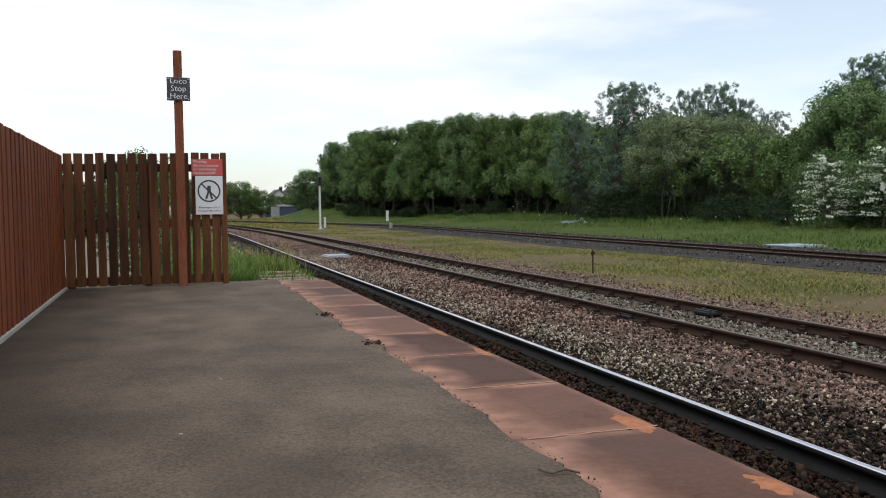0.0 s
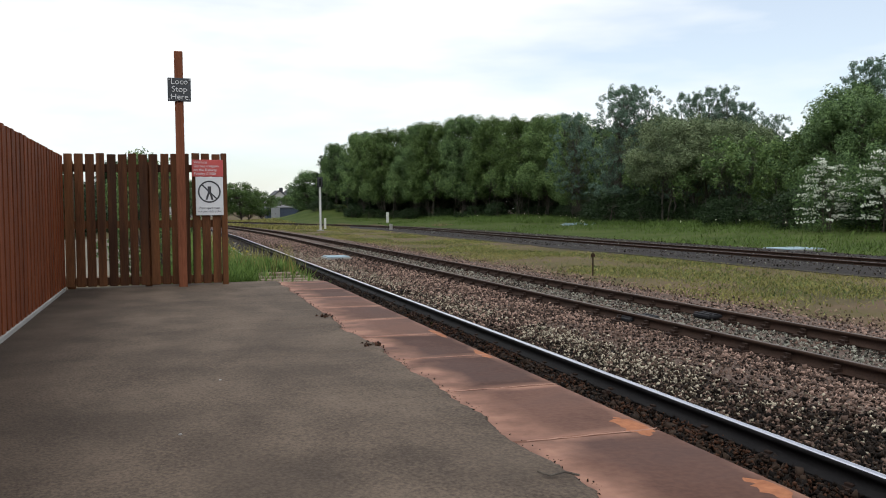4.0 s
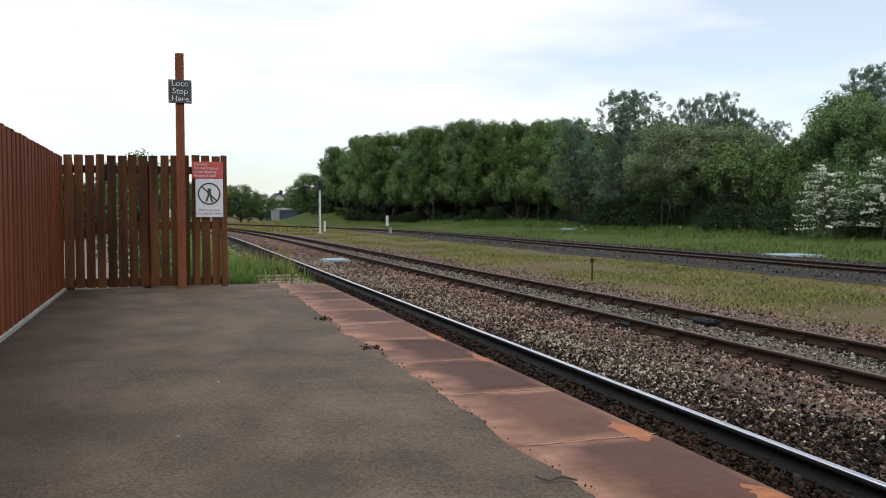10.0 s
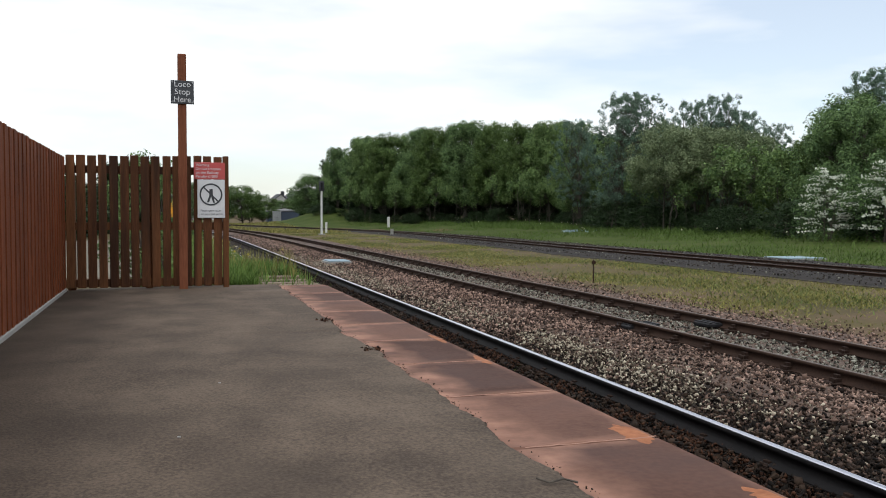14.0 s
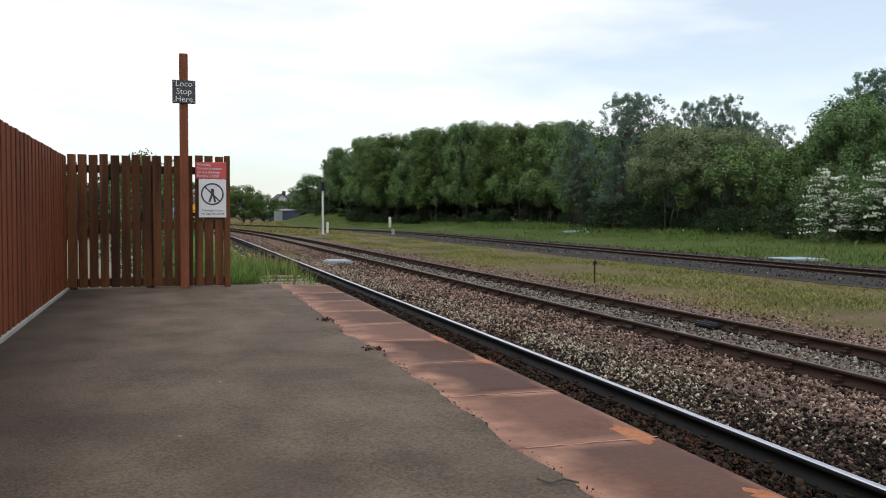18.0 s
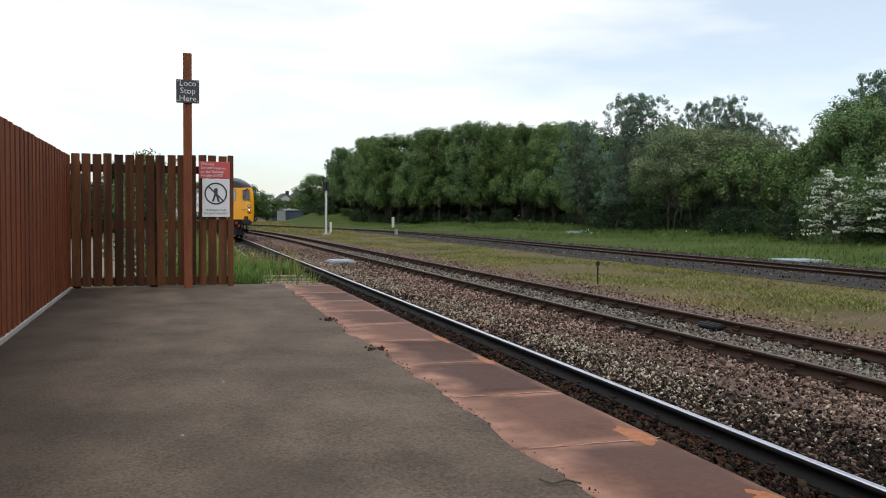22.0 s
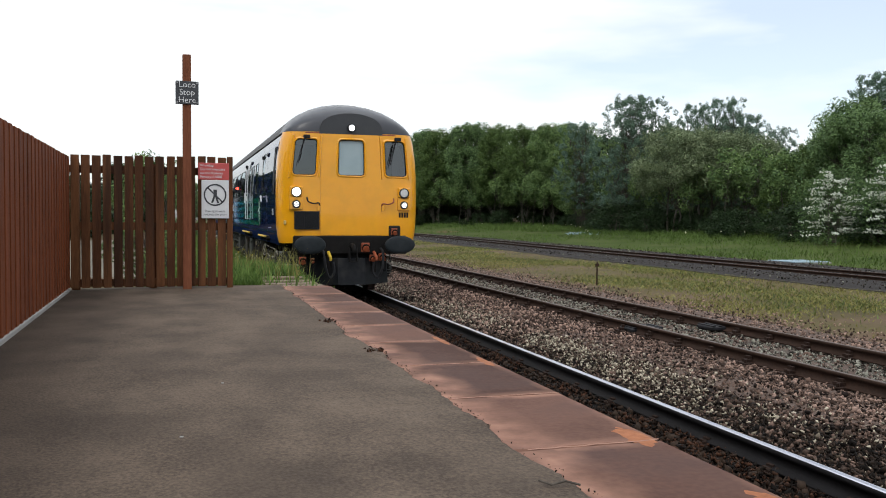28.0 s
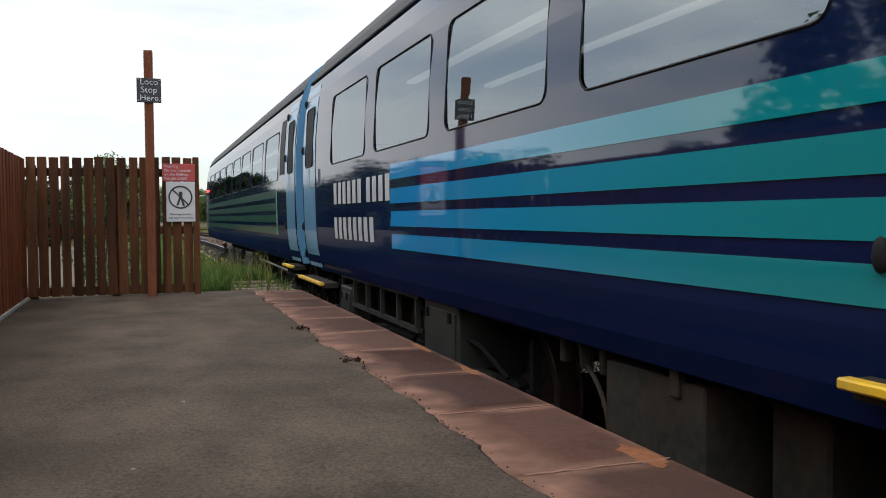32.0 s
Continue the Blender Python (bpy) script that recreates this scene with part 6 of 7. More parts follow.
def front_bogie_gear(coach):
    """The dusty beam, generator, valves and labelled cases round the leading bogie."""
    beam = part("bogie_beam", boxed(-1.25, -1.2, 1.25, 3.62, 0.52, 0.83, bevel=0.012), GRIME, coach, "dusty grey steel bogie beam")
    part("flange", boxed(-1.28, -1.18, 1.2, 3.66, 0.83, 0.85, bevel=0.004), GRIME, beam)
    for u in (1.6, 2.1, 2.6, 3.1):
        part("bolt", rod(bmesh.new(), (-1.25, u, 0.76), (-1.27, u, 0.76), 0.018, n=6), UNDER, beam)
    for u in (1.75, 2.45, 3.15):
        part("pipe_clip", boxed(-1.325, -1.26, u - 0.02, u + 0.02, 0.84, 0.94, bevel=0.005), UNDER, beam)
    part("transom", boxed(-0.72, -0.6, 1.3, 4.75, 0.45, 1.0, bevel=0.02), UNDER, coach, "dark cross frame of the bogie")
    cluster = part("valve_block", boxed(-1.28, -1.16, 3.66, 3.95, 0.7, 0.9, bevel=0.02), GRIME, coach, "brake valve block with looped hoses")
    part("hose", hose(bmesh.new(), [(-1.28, 3.7, 0.78), (-1.33, 3.62, 0.72), (-1.33, 3.4, 0.7), (-1.3, 3.2, 0.74), (-1.28, 3.05, 0.72), (-1.26, 2.95, 0.6)], 0.011), PIPE, cluster, "pale looped hose")
    part("hose", hose(bmesh.new(), [(-1.29, 3.68, 0.87), (-1.34, 3.6, 0.84), (-1.34, 3.66, 0.76), (-1.29, 3.74, 0.74)], 0.01), PIPE, cluster, "pale looped hose")
    case = part("labelled_case", boxed(-1.27, -0.8, 5.62, 6.62, 0.5, 0.97, bevel=0.015), GRIME, coach, "dusty equipment case with worn labels")
    for u, z, w, h in ((5.82, 0.86, 0.02, 0.1), (6.08, 0.88, 0.05, 0.11), (6.42, 0.88, 0.015, 0.1), (5.9, 0.68, 0.1, 0.03), (6.25, 0.68, 0.09, 0.03)):
        part("label", boxed(-1.275, -1.27, u - w, u + w, z - h / 2, z + h / 2), LABEL, case, "worn pale label")
    for u in (5.72, 6.12, 6.52):
        part("rib", boxed(-1.285, -1.27, u - 0.015, u + 0.015, 0.52, 0.95, bevel=0.004), UNDER, case)
    post = part("hanger", boxed(-1.24, -1.19, 5.02, 5.1, 0.4, 0.98, bevel=0.008), GRIME, coach, "steel hanger")
    part("star_mark", patch_star(-1.2415, 5.06, 0.99, 0.035), WHITE_DECAL, post, "small white star")
    gen = part("generator", rod(bmesh.new(), (-1.12, 4.4, 0.6), (-1.12, 4.8, 0.6), 0.15, n=28), UNDER, coach, "round axle generator", smooth=True)
    part("end_cap", rod(bmesh.new(), (-1.12, 4.8, 0.6), (-1.12, 4.85, 0.6), 0.15, 0.1, n=28), UNDER, gen)
    for u, mat in ((4.62, GRIME), (4.28, RED_KNOB)):
        v = part("valve", rod(rod(bmesh.new(), (-1.24, u, 0.99), (-1.24, u, 0.9), 0.022, n=10), (-1.24, u, 0.91), (-1.24, u, 0.85), 0.045, 0.03, n=12), GRIME, coach, "bell-shaped valve on the underframe")
        bm = bmesh.new()
        bmesh.ops.create_uvsphere(bm, u_segments=12, v_segments=8, radius=0.04, matrix=Matrix.Translation((-1.24, u, 0.83)))
        part("knob", bm, mat, v, smooth=True)
    part("link_rod", hose(bmesh.new(), [(-1.2, 5.4, 0.85), (-1.2, 4.95, 0.82), (-1.2, 4.6, 0.86), (-1.2, 4.0, 0.8)], 0.018), GRIME, coach)
    part("brake_hanger", boxed(-1.22, -1.17, 4.02, 4.1, 0.5, 0.95, bevel=0.01), GRIME, coach)


def patch_star(x, u, z, r):
    bm = bmesh.new()
    c = bm.verts.new((x, u, z))
    vs = [bm.verts.new((x, u + (r if k % 2 == 0 else r * 0.4) * math.sin(k * math.pi / 5), z + (r if k % 2 == 0 else r * 0.4) * math.cos(k * math.pi / 5))) for k in range(10)]
    for k in range(10):
        bm.faces.new([c, vs[k], vs[(k + 1) % 10]])
    return bm


def rear_bogie_gear(coach):
    """Plain grey cases, brackets and a lamp either side of the rear bogie."""
    case = part("grey_case", boxed(-1.27, -0.85, 9.16, 9.88, 0.42, 0.965, bevel=0.01), GRIME, coach, "plain grey equipment case")
    part("bracket", boxed(-1.29, -1.25, 9.3, 9.36, 0.9, 1.02, bevel=0.006), GRIME, case)
    for u in (9.95, 10.35):
        part("hanger", boxed(-1.24, -1.18, u, u + 0.05, 0.87, 1.0, bevel=0.01), GRIME, coach)
    part("inner_case", boxed(-1.12, -0.72, 8.7, 8.98, 0.4, 0.95, bevel=0.012), GRIME, coach, "dark equipment case set back under the floor")
    part("isolating_box", boxed(-1.17, -1.1, 7.06, 7.13, 0.8, 0.95, bevel=0.01), RED_KNOB, coach, "small dull red box")
    v = part("valve", rod(bmesh.new(), (-1.22, 10.15, 1.0), (-1.22, 10.15, 0.88), 0.04, 0.028, n=12), GRIME, coach, "bell-shaped valve on the underframe")
    part("pipe", hose(bmesh.new(), [(-1.22, 10.15, 0.9), (-1.24, 10.0, 0.82), (-1.24, 9.92, 0.7), (-1.22, 9.9, 0.5)], 0.012), GRIME, v)


WHEELS = []


def build_driving_coach():
    coach = tagged(empty("driving_coach"), "navy driving coach with a yellow cab end and teal stripes", "railway coach")
    win = [(4.34, 4.98, 2.13, WZ1), (5.46, 6.08, 2.13, WZ1), (8.41, 9.85, WZ0, WZ1), (10.2, 11.64, WZ0, WZ1), (11.99, 13.43, WZ0, WZ1), (13.77, 15.2, WZ0, WZ1),
           (2.75, 3.2, 2.2, 2.95), (6.5, 6.9, 2.2, 2.95), (7.7, 8.08, 2.2, 2.95)]
    L = 16.85
    body = build_coach_shell(coach, 0.44, L, win, "glossy navy coach side")
    part("roof", roof_mesh(0.95, L), ROOF, coach, "dull dark grey roof")
    # yellow front
    bm = bmesh.new()
    xs = sorted({s * k * 1.41 for s in (-1, 1) for k in (0, 0.18, 0.34, 0.43, 0.5, 0.6, 0.7, 0.8, 0.85, 0.89, 0.92, 0.945, 0.965, 0.98, 0.99, 0.997, 1.0)})
    zs = [1.07, 1.22, 1.4, 1.7, 2.0, 2.4, 2.7, 3.07, 3.22]
    fwin = [(-1.128, -0.705, 2.4, 3.07), (-0.2538, 0.2538, 2.4, 3.07), (0.705, 1.128, 2.4, 3.07)]
    grid(bm, xs, zs, on_front(), fwin + [(-1.13, 1.13, 1.0, 1.22)])
    for a, b, c, d in fwin:
        corner_fill(bm, a, b, c, d, 0.06, on_front())
    bmesh.ops.recalc_face_normals(bm, faces=bm.faces)
    front = part("cab_front", bm, YELLOW, coach, "bright yellow cab front with rounded corners", smooth=True)
    # raised centre panel
    bm = bmesh.new()
    grid(bm, [-0.6, -0.27, 0.27, 0.6], [1.225, 1.7, 2.38, 3.09, 3.19], on_front(0.014), [(-0.27, 0.27, 2.38, 3.09)])
    for s in (-1, 1):
        grid(bm, [0, 1], [1.225, 1.7, 2.38, 3.19], lambda k, z: (s * 0.6 * half(z) / 1.41, 0.001 - 0.015 * k, z))
    part("centre_panel", bm, YELLOW, front, "raised flat centre panel")
    for i, (a, b, c, d) in enumerate(fwin):
        k = 0.016 if i == 1 else 0.0
        fr = part("cab_window", ring(a, b, c, d, 0.06, 0.05, on_front(k), on_front(k + 0.02)), YELLOW, front, "cab window in a raised yellow surround")
        part("seal", ring(a + 0.004, b - 0.004, c + 0.004, d - 0.004, 0.06, 0.016, on_front(k + 0.004), on_front(k + 0.012)), SEAL, fr)
        p = part("pane", patch(a, b, c, d, on_front(-0.012), 1, 3), SKY_PANE if i == 1 else CAB_GLASS, fr)
        p.visible_shadow = False
    # side cheeks beside the outer windows
    for s in (-1, 1):
        for x in (0.63, 1.2):
            part("cheek", plate(s * x - 0.022, s * x + 0.022, 2.33, 3.16, on_front(0.0), on_front(0.028)), YELLOW, front)
    # dome over the cab
    bm = bmesh.new()
    arc = ROOF_ARC + [(-x, z) for x, z in reversed(ROOF_ARC[:-1])]
    n = 7
    rows = []
    for k in range(n + 1):
        a = math.pi / 2 * k / n
        row = []
        for x, z in arc:
            fx = x / 1.28
            uf = plan_u(fx)
            row.append(bm.verts.new((x, uf + (0.96 - uf) * (1 - math.cos(a)), 3.22 + (z - 3.22) * math.sin(a) ** 0.75 if k else 3.22)))
        rows.append(row)
    for r, q in zip(rows, rows[1:]):
        for i in range(len(arc) - 1):
            bm.faces.new([r[i], r[i + 1], q[i + 1], q[i]])
    bmesh.ops.remove_doubles(bm, verts=bm.verts, dist=1e-5)
    bmesh.ops.recalc_face_normals(bm, faces=bm.faces)
    dome = part("cab_dome", bm, DOME, coach, "dark blue-grey domed roof end", smooth=True)
    # headcode panel
    bm = bmesh.new()
    pts = [(-0.62, 3.19)] + [(-0.62 * math.cos(math.pi * k / 14), 3.24 + 0.36 * math.sin(math.pi * k / 14) ** 0.75) for k in range(15)] + [(0.62, 3.19)]
    face = [bm.verts.new((x, -0.006, z)) for x, z in pts]
    back = [bm.verts.new((x * 0.98, 0.7, z)) for x, z in pts]
    bm.faces.new(face)
    for i in range(len(pts)):
        k = (i + 1) % len(pts)
        bm.faces.new([face[i], face[k], back[k], back[i]])
    bmesh.ops.recalc_face_normals(bm, faces=bm.faces)
    hp = part("head_panel", bm, PANEL_GREY, dome, "grey arched panel over the centre window")
    part("orange_line", patch(-1.27, 1.27, 3.19, 3.215, on_front(0.004), 8, 1), ORANGE, front, "thin orange line under the dome")
    # lamps

    def lamp(parent, x, z, r, mat, label):
        y = plan_u(x / 1.41) - 0.05
        ring_ob = part("lamp", rod(bmesh.new(), (x, y + 0.05, z), (x, y - 0.015, z), r + 0.018, n=20), BLACK_RUBBER, parent, label)
        part("lens", rod(bmesh.new(), (x, y - 0.01, z), (x, y - 0.024, z), r, r * 0.85, n=20), mat, ring_ob)
    lamp(hp, 0.0, 3.315, 0.062, LAMP_LED, "lit round headcode lamp")
    for s in (-1, 1):
        x = s * 1.065
        y = plan_u(x / 1.41)
        bx = part("lamp_box", boxed(x - 0.13, x + 0.13, y - 0.045, y + 0.06, 1.72, 1.93 + 0.04, bevel=0.012), YELLOW, front, "yellow lamp housing")
        part("upper_lamp_box", boxed(x - 0.12, x + 0.12, y - 0.055, y + 0.06, 1.975, 2.17, bevel=0.012), YELLOW, bx)
        lamp(bx, x, 1.825, 0.062, LENS, "marker lamp of small bright dots in a black ring")
        for k in range(19):
            rr, aa = (0.0, 0.0) if k == 0 else (0.022, k * math.pi / 3) if k < 7 else (0.044, k * math.pi / 6)
            part("lamp_dot", rod(bmesh.new(), (x + rr * math.cos(aa), y - 0.074, 1.825 + rr * math.sin(aa)), (x + rr * math.cos(aa), y - 0.079, 1.825 + rr * math.sin(aa)), 0.0075, n=6), LAMP_LED, bx)
        lamp(bx, x + s * 0.0, 2.06, 0.085, LAMP_ON if s < 0 else LENS, "round headlamp")
        part("jumper_cable", hose(bmesh.new(), [(s * 0.86, -0.0, 1.96), (s * 0.84, -0.04, 1.88), (s * 0.74, -0.045, 1.84), (s * 0.64, -0.04, 1.85), (s * 0.61, -0.02, 1.80)], 0.014), ORANGE if s > 0 else BLACK_RUBBER, front)
        part("cable_socket", boxed(s * 0.64 - 0.03, s * 0.64 + 0.03, -0.04, 0.0, 1.7, 1.8, bevel=0.008), YELLOW, front)
        # wipers
        x0 = s * 0.9
        part("wiper", tube(tube(bmesh.new(), [(x0 + 0.05, 0.0, 3.14), (x0 - 0.02, -0.045, 3.05), (x0 - 0.12, -0.035, 2.62)], 0.009, n=6), [(x0 + 0.0, -0.04, 3.12), (x0 - 0.06, -0.045, 2.95), (x0 - 0.17, -0.04, 2.55)], 0.007, n=6), BLACK_RUBBER, front, "black window wiper")
        part("wiper_motor", boxed(x0 - 0.03, x0 + 0.1, -0.035, 0.02, 3.09, 3.16, bevel=0.01), BLACK_RUBBER, front)
    g = part("grille", boxed(-1.1, -0.62, -0.03, 0.03, 1.34, 1.69, bevel=0.006), BLACK_RUBBER, front, "black ventilation grille")
    for k in range(14):
        x = -1.08 + k * 0.034
        part("slat", boxed(x, x + 0.012, -0.036, -0.03, 1.36, 1.67), SEAL, g)
    part("lamp_bracket", boxed(-1.29, -1.245, 0.07, 0.13, 1.43, 1.51, bevel=0.01), PALE_BRACKET, front, "small cream lamp bracket")
    for k in range(4):
        part("number_bar", patch(0.97 + k * 0.055, 1.01 + k * 0.055, 1.58, 1.68, on_front(0.004)), SEAL, front)
    part("notch", boxed(0.76, 1.0, -0.02, 0.1, 1.2, 1.42, bevel=0.02), BLACK_RUBBER, front, "dark recess for the brake hoses")
    part("bulkhead", boxed(-1.25, 1.25, 1.7, 1.74, 1.2, 3.1), CAB_DARK, coach)
    part("cab_floor", boxed(-1.1, 1.1, 0.1, 1.7, 1.2, 1.25), CAB_DARK, coach)
    part("cab_desk", boxed(-1.05, 1.05, 0.08, 0.5, 1.9, 2.3, bevel=0.04), CAB_DARK, coach)
    part("cab_ceiling", boxed(-1.1, 1.1, 0.12, 1.7, 3.13, 3.16), CAB_DARK, coach)
    # buffer beam, buffers, coupling, plough
    beam = part("buffer_beam", boxed(-1.12, 1.12, -0.06, 0.2, 0.86, 1.215, bevel=0.015), UNDER, coach, "black buffer beam")
    for s in (-1, 1):
        bf = part("buffer", rod(rod(bmesh.new(), (s * 0.87, -0.06, 1.055), (s * 0.87, -0.3, 1.055), 0.13, 0.12, n=18), (s * 0.87, -0.3, 1.055), (s * 0.87, -0.46, 1.055), 0.085, n=18), UNDER, beam)
        bm = bmesh.new()
        bmesh.ops.create_uvsphere(bm, u_segments=40, v_segments=14, radius=1)
        for v in bm.verts:
            # flattened into a plate with a rounded rim
            r = math.hypot(v.co.x, v.co.y)
            k = r ** 0.35 / r if r > 1e-4 else 1.0
            v.co = (s * 0.87 + v.co.x * k * 0.3, -0.487 - v.co.z * (0.028 if abs(v.co.z) < 0.9 else 0.033), 1.055 + v.co.y * k * 0.175)
        part("buffer_head", bm, BUFFER, bf, "large oval dark grey buffer head", smooth=True)
        part("hose", hose(bmesh.new(), [(s * 0.58, -0.08, 0.97), (s * 0.58, -0.3, 0.88), (s * 0.55, -0.36, 0.6), (s * 0.47, -0.32, 0.42), (s * 0.38, -0.3, 0.52), (s * 0.4, -0.3, 0.72)], 0.025), BLACK_RUBBER, beam, "black brake hose")
        part("hose_valve", box(rod(bmesh.new(), (s * 0.45, -0.06, 0.9), (s * 0.45, -0.3, 0.8), 0.03, n=10), s * 0.45 - 0.024, s * 0.45 + 0.024, -0.33, -0.28, 0.74, 0.83, bevel=0.012), ORANGE if s > 0 else YELLOW_TAP, beam, "painted brake hose valve")
    part("drawhook", hose(bmesh.new(), [(0, 0.0, 1.03), (0, -0.2, 1.03), (0, -0.3, 1.0), (0, -0.3, 0.92), (0, -0.22, 0.9)], 0.045), UNDER, beam, "steel drawhook")
    part("screw_coupling", tube(bmesh.new(), [(-0.07, -0.22, 1.0), (-0.07, -0.26, 0.72), (0.07, -0.26, 0.72), (0.07, -0.22, 1.0)], 0.024), UNDER, beam)
    for x, z, w, h in ((0.28, 0.99, 0.07, 0.11), (0.62, 0.8, 0.06, 0.14), (-0.95, 0.74, 0.055, 0.13), (-0.76, 0.74, 0.03, 0.1), (0.86, 1.3, 0.05, 0.11), (0.42, 0.78, 0.05, 0.09)):
        so = part("jumper_socket", rod(box(bmesh.new(), x - w * 1.2, x + w * 1.2, -0.08, -0.03, z - w * 1.3, z + w * 1.3, bevel=0.01), (x, -0.04, z), (x, -0.15, z - 0.03), w, w * 0.85, n=12), ORANGE, beam, "orange-red jumper socket")
        part("socket_collar", rod(bmesh.new(), (x, -0.1, z - 0.005), (x, -0.13, z - 0.012), w * 1.12, n=12), UNDER, so)
    pl = part("snow_plough", boxed(-0.76, 0.76, 0.16, 0.24, 0.5, 0.88, bevel=0.01), PLOUGH, coach, "charcoal snow plough under the buffer beam")
    front_pts = [(-0.82, 0.22), (-0.28, -0.2), (0.26, -0.2), (0.8, 0.22)]
    for zt, zb, t in ((0.78, 0.27, 0.0),):
        for (x0, y0), (x1, y1) in zip(front_pts, front_pts[1:]):
            bm = bmesh.new()
            vs = [bm.verts.new(p) for p in ((x0, y0, zb), (x1, y1, zb), (x1, y1 + 0.1, zt), (x0, y0 + 0.1, zt), (x0, y0 + 0.05, zb), (x1, y1 + 0.05, zb), (x1, y1 + 0.14, zt), (x0, y0 + 0.14, zt))]
            for fc in ((0, 1, 2, 3), (4, 5, 6, 7), (0, 1, 5, 4), (2, 3, 7, 6), (0, 3, 7, 4), (1, 2, 6, 5)):
                bm.faces.new([vs[i] for i in fc])
            bmesh.ops.recalc_face_normals(bm, faces=bm.faces)
            part("plough_blade", bm, PLOUGH, pl)
    for s in (-1, 1):
        part("plough_stay", boxed(s * 0.45 - 0.04, s * 0.45 + 0.04, -0.05, 0.25, 0.5, 0.9), UNDER, pl)
    part("front_step", boxed(-1.35, -1.02, 0.0, 0.22, 0.62, 0.66, bevel=0.006), FOOTBOARD, coach, "small pale footboard by the buffer beam")
    part("step_bracket", boxed(-1.15, -1.11, 0.06, 0.12, 0.64, 0.95), UNDER, coach)
    # side: doors, rails, stripes, badge
    part("cab_side_window", ring(0.62, 0.88, 2.05, 2.95, 0.05, 0.02, on_side(-1, 0.003), on_side(-1, 0.014)), SEAL, body)
    part("cab_side_pane", patch(0.6, 0.9, 2.04, 2.96, on_side(-1, 0.006), 1, 4), BLACK_RUBBER, body, "narrow dark cab side window")
    for u in (2.2, 3.32, 6.36, 7.02, 7.58, 8.2):
        groove(body, -1, u)
    for u in (2.2, 3.32):
        for z in (1.5, 2.15, 2.9):
            hinge(body, -1, u, z)
    for u, z in ((8.22, 2.2), (8.22, 2.95), (8.22, 1.5), (6.34, 2.95)):
        hinge(body, -1, u, z)
    part("door_lever", tube(bmesh.new(), [(-1.42, 3.06, 2.02), (-1.47, 3.06, 2.02), (-1.47, 2.85, 2.03), (-1.47, 2.72, 1.9)], 0.018), WHITE_RAIL, body, "white door lever")
    part("door_lever", tube(bmesh.new(), [(-1.42, 6.94, 2.02), (-1.47, 6.94, 2.04), (-1.47, 6.9, 2.1), (-1.46, 6.86, 1.98)], 0.018), WHITE_RAIL, body, "white door lever")
    for u in (6.5, 7.11):
        grab_rail(body, -1, u, 1.5, 2.8)
    part("grab_handle", tube(bmesh.new(), [(-1.41, 7.45, 1.93), (-1.47, 7.45, 1.93), (-1.47, 7.45, 2.19), (-1.41, 7.45, 2.19)], 0.014), WHITE_RAIL, body)
    p, f = letters("Guard", 0.13)
    part("lettering", placed(bmesh.new(), p, f, lambda x, z: on_side(-1, 0.009)(6.72 - x, 1.78 + z)), SEAL, body, "black letters on the guard's door")
    for i, z in enumerate((1.36, 1.535, 1.71, 1.895)):
        part("stripe", patch(3.8, 12.95, z, z + 0.115, lambda s, h: on_side(-1, 0.005)(s - 0.19 * (h - 1.7) if s < 3.9 else s, h), 14, 3, slant=-0.28), STRIPE, body, "teal stripe fading to blue")
    for z, u, count in ((1.84, 15.05, 6), (1.84, 13.7, 4), (1.5, 15.05, 8)):
        for k in range(count):
            part("white_bar", patch(u - k * 0.205 - 0.135, u - k * 0.205, z - 0.105, z + 0.105, on_side(-1, 0.005), 1, 2), WHITE_DECAL, body, "plain white bar of the owner's mark")
    for k in range(4):
        part("number_bar", patch(1.005 - k * 0.072, 1.06 - k * 0.072, 1.61, 1.735, on_side(-1, 0.005)), WHITE_DECAL, body)
    for k in range(7):
        part("notice_bar", patch(1.35 + k * 0.086, 1.42 + k * 0.086, 1.342, 1.357, on_side(-1, 0.005)), WHITE_DECAL, body)
    compass(body, 3.775, 1.69)
    pale_door(body, 16.05, 16.78)
    end_wall(coach, L, PALE_BLUE)
    part("gangway", boxed(-0.45, 0.45, L, L + 0.3, 1.2, 3.15, bevel=0.05), BLACK_RUBBER, coach, "black gangway bellows")
    part("rear_bulkhead", boxed(-1.25, 1.25, 15.5, 15.54, 1.2, 3.1), INTERIOR, coach)
    part("van_bulkhead", boxed(-1.25, 1.25, 8.3, 8.34, 1.2, 3.1), INTERIOR, coach)
    seats(coach, 8.6, 15.0, 0.895)
    add_step(coach, 1.96, 3.42, z=1.16)
    add_step(coach, 6.24, 8.3, z=1.16)
    add_step(coach, 15.5, 16.9, z=0.9)
    for a, b, z0, z1, m in ((0.44, 1.05, 0.5, 0.88, UNDER_GREY), (4.83, 5.47, 0.9, 1.05, UNDER_GREY), (7.34, 8.12, 0.4, 0.96, UNDER_GREY), (11.78, 12.5, 0.5, 1.02, UNDER_GREY), (14.9, 15.4, 0.45, 0.9, UNDER_GREY)):
        add_box_gear(coach, a, b, z0, z1, m)
    part("side_pipe", hose(bmesh.new(), [(-1.3, 3.47, 0.93), (-1.3, 2.5, 0.91), (-1.3, 1.62, 0.9), (-1.3, 1.53, 0.86), (-1.3, 1.58, 0.75), (-1.3, 1.84, 0.73)], 0.013), PIPE, coach, "pale brake pipe along the underframe")
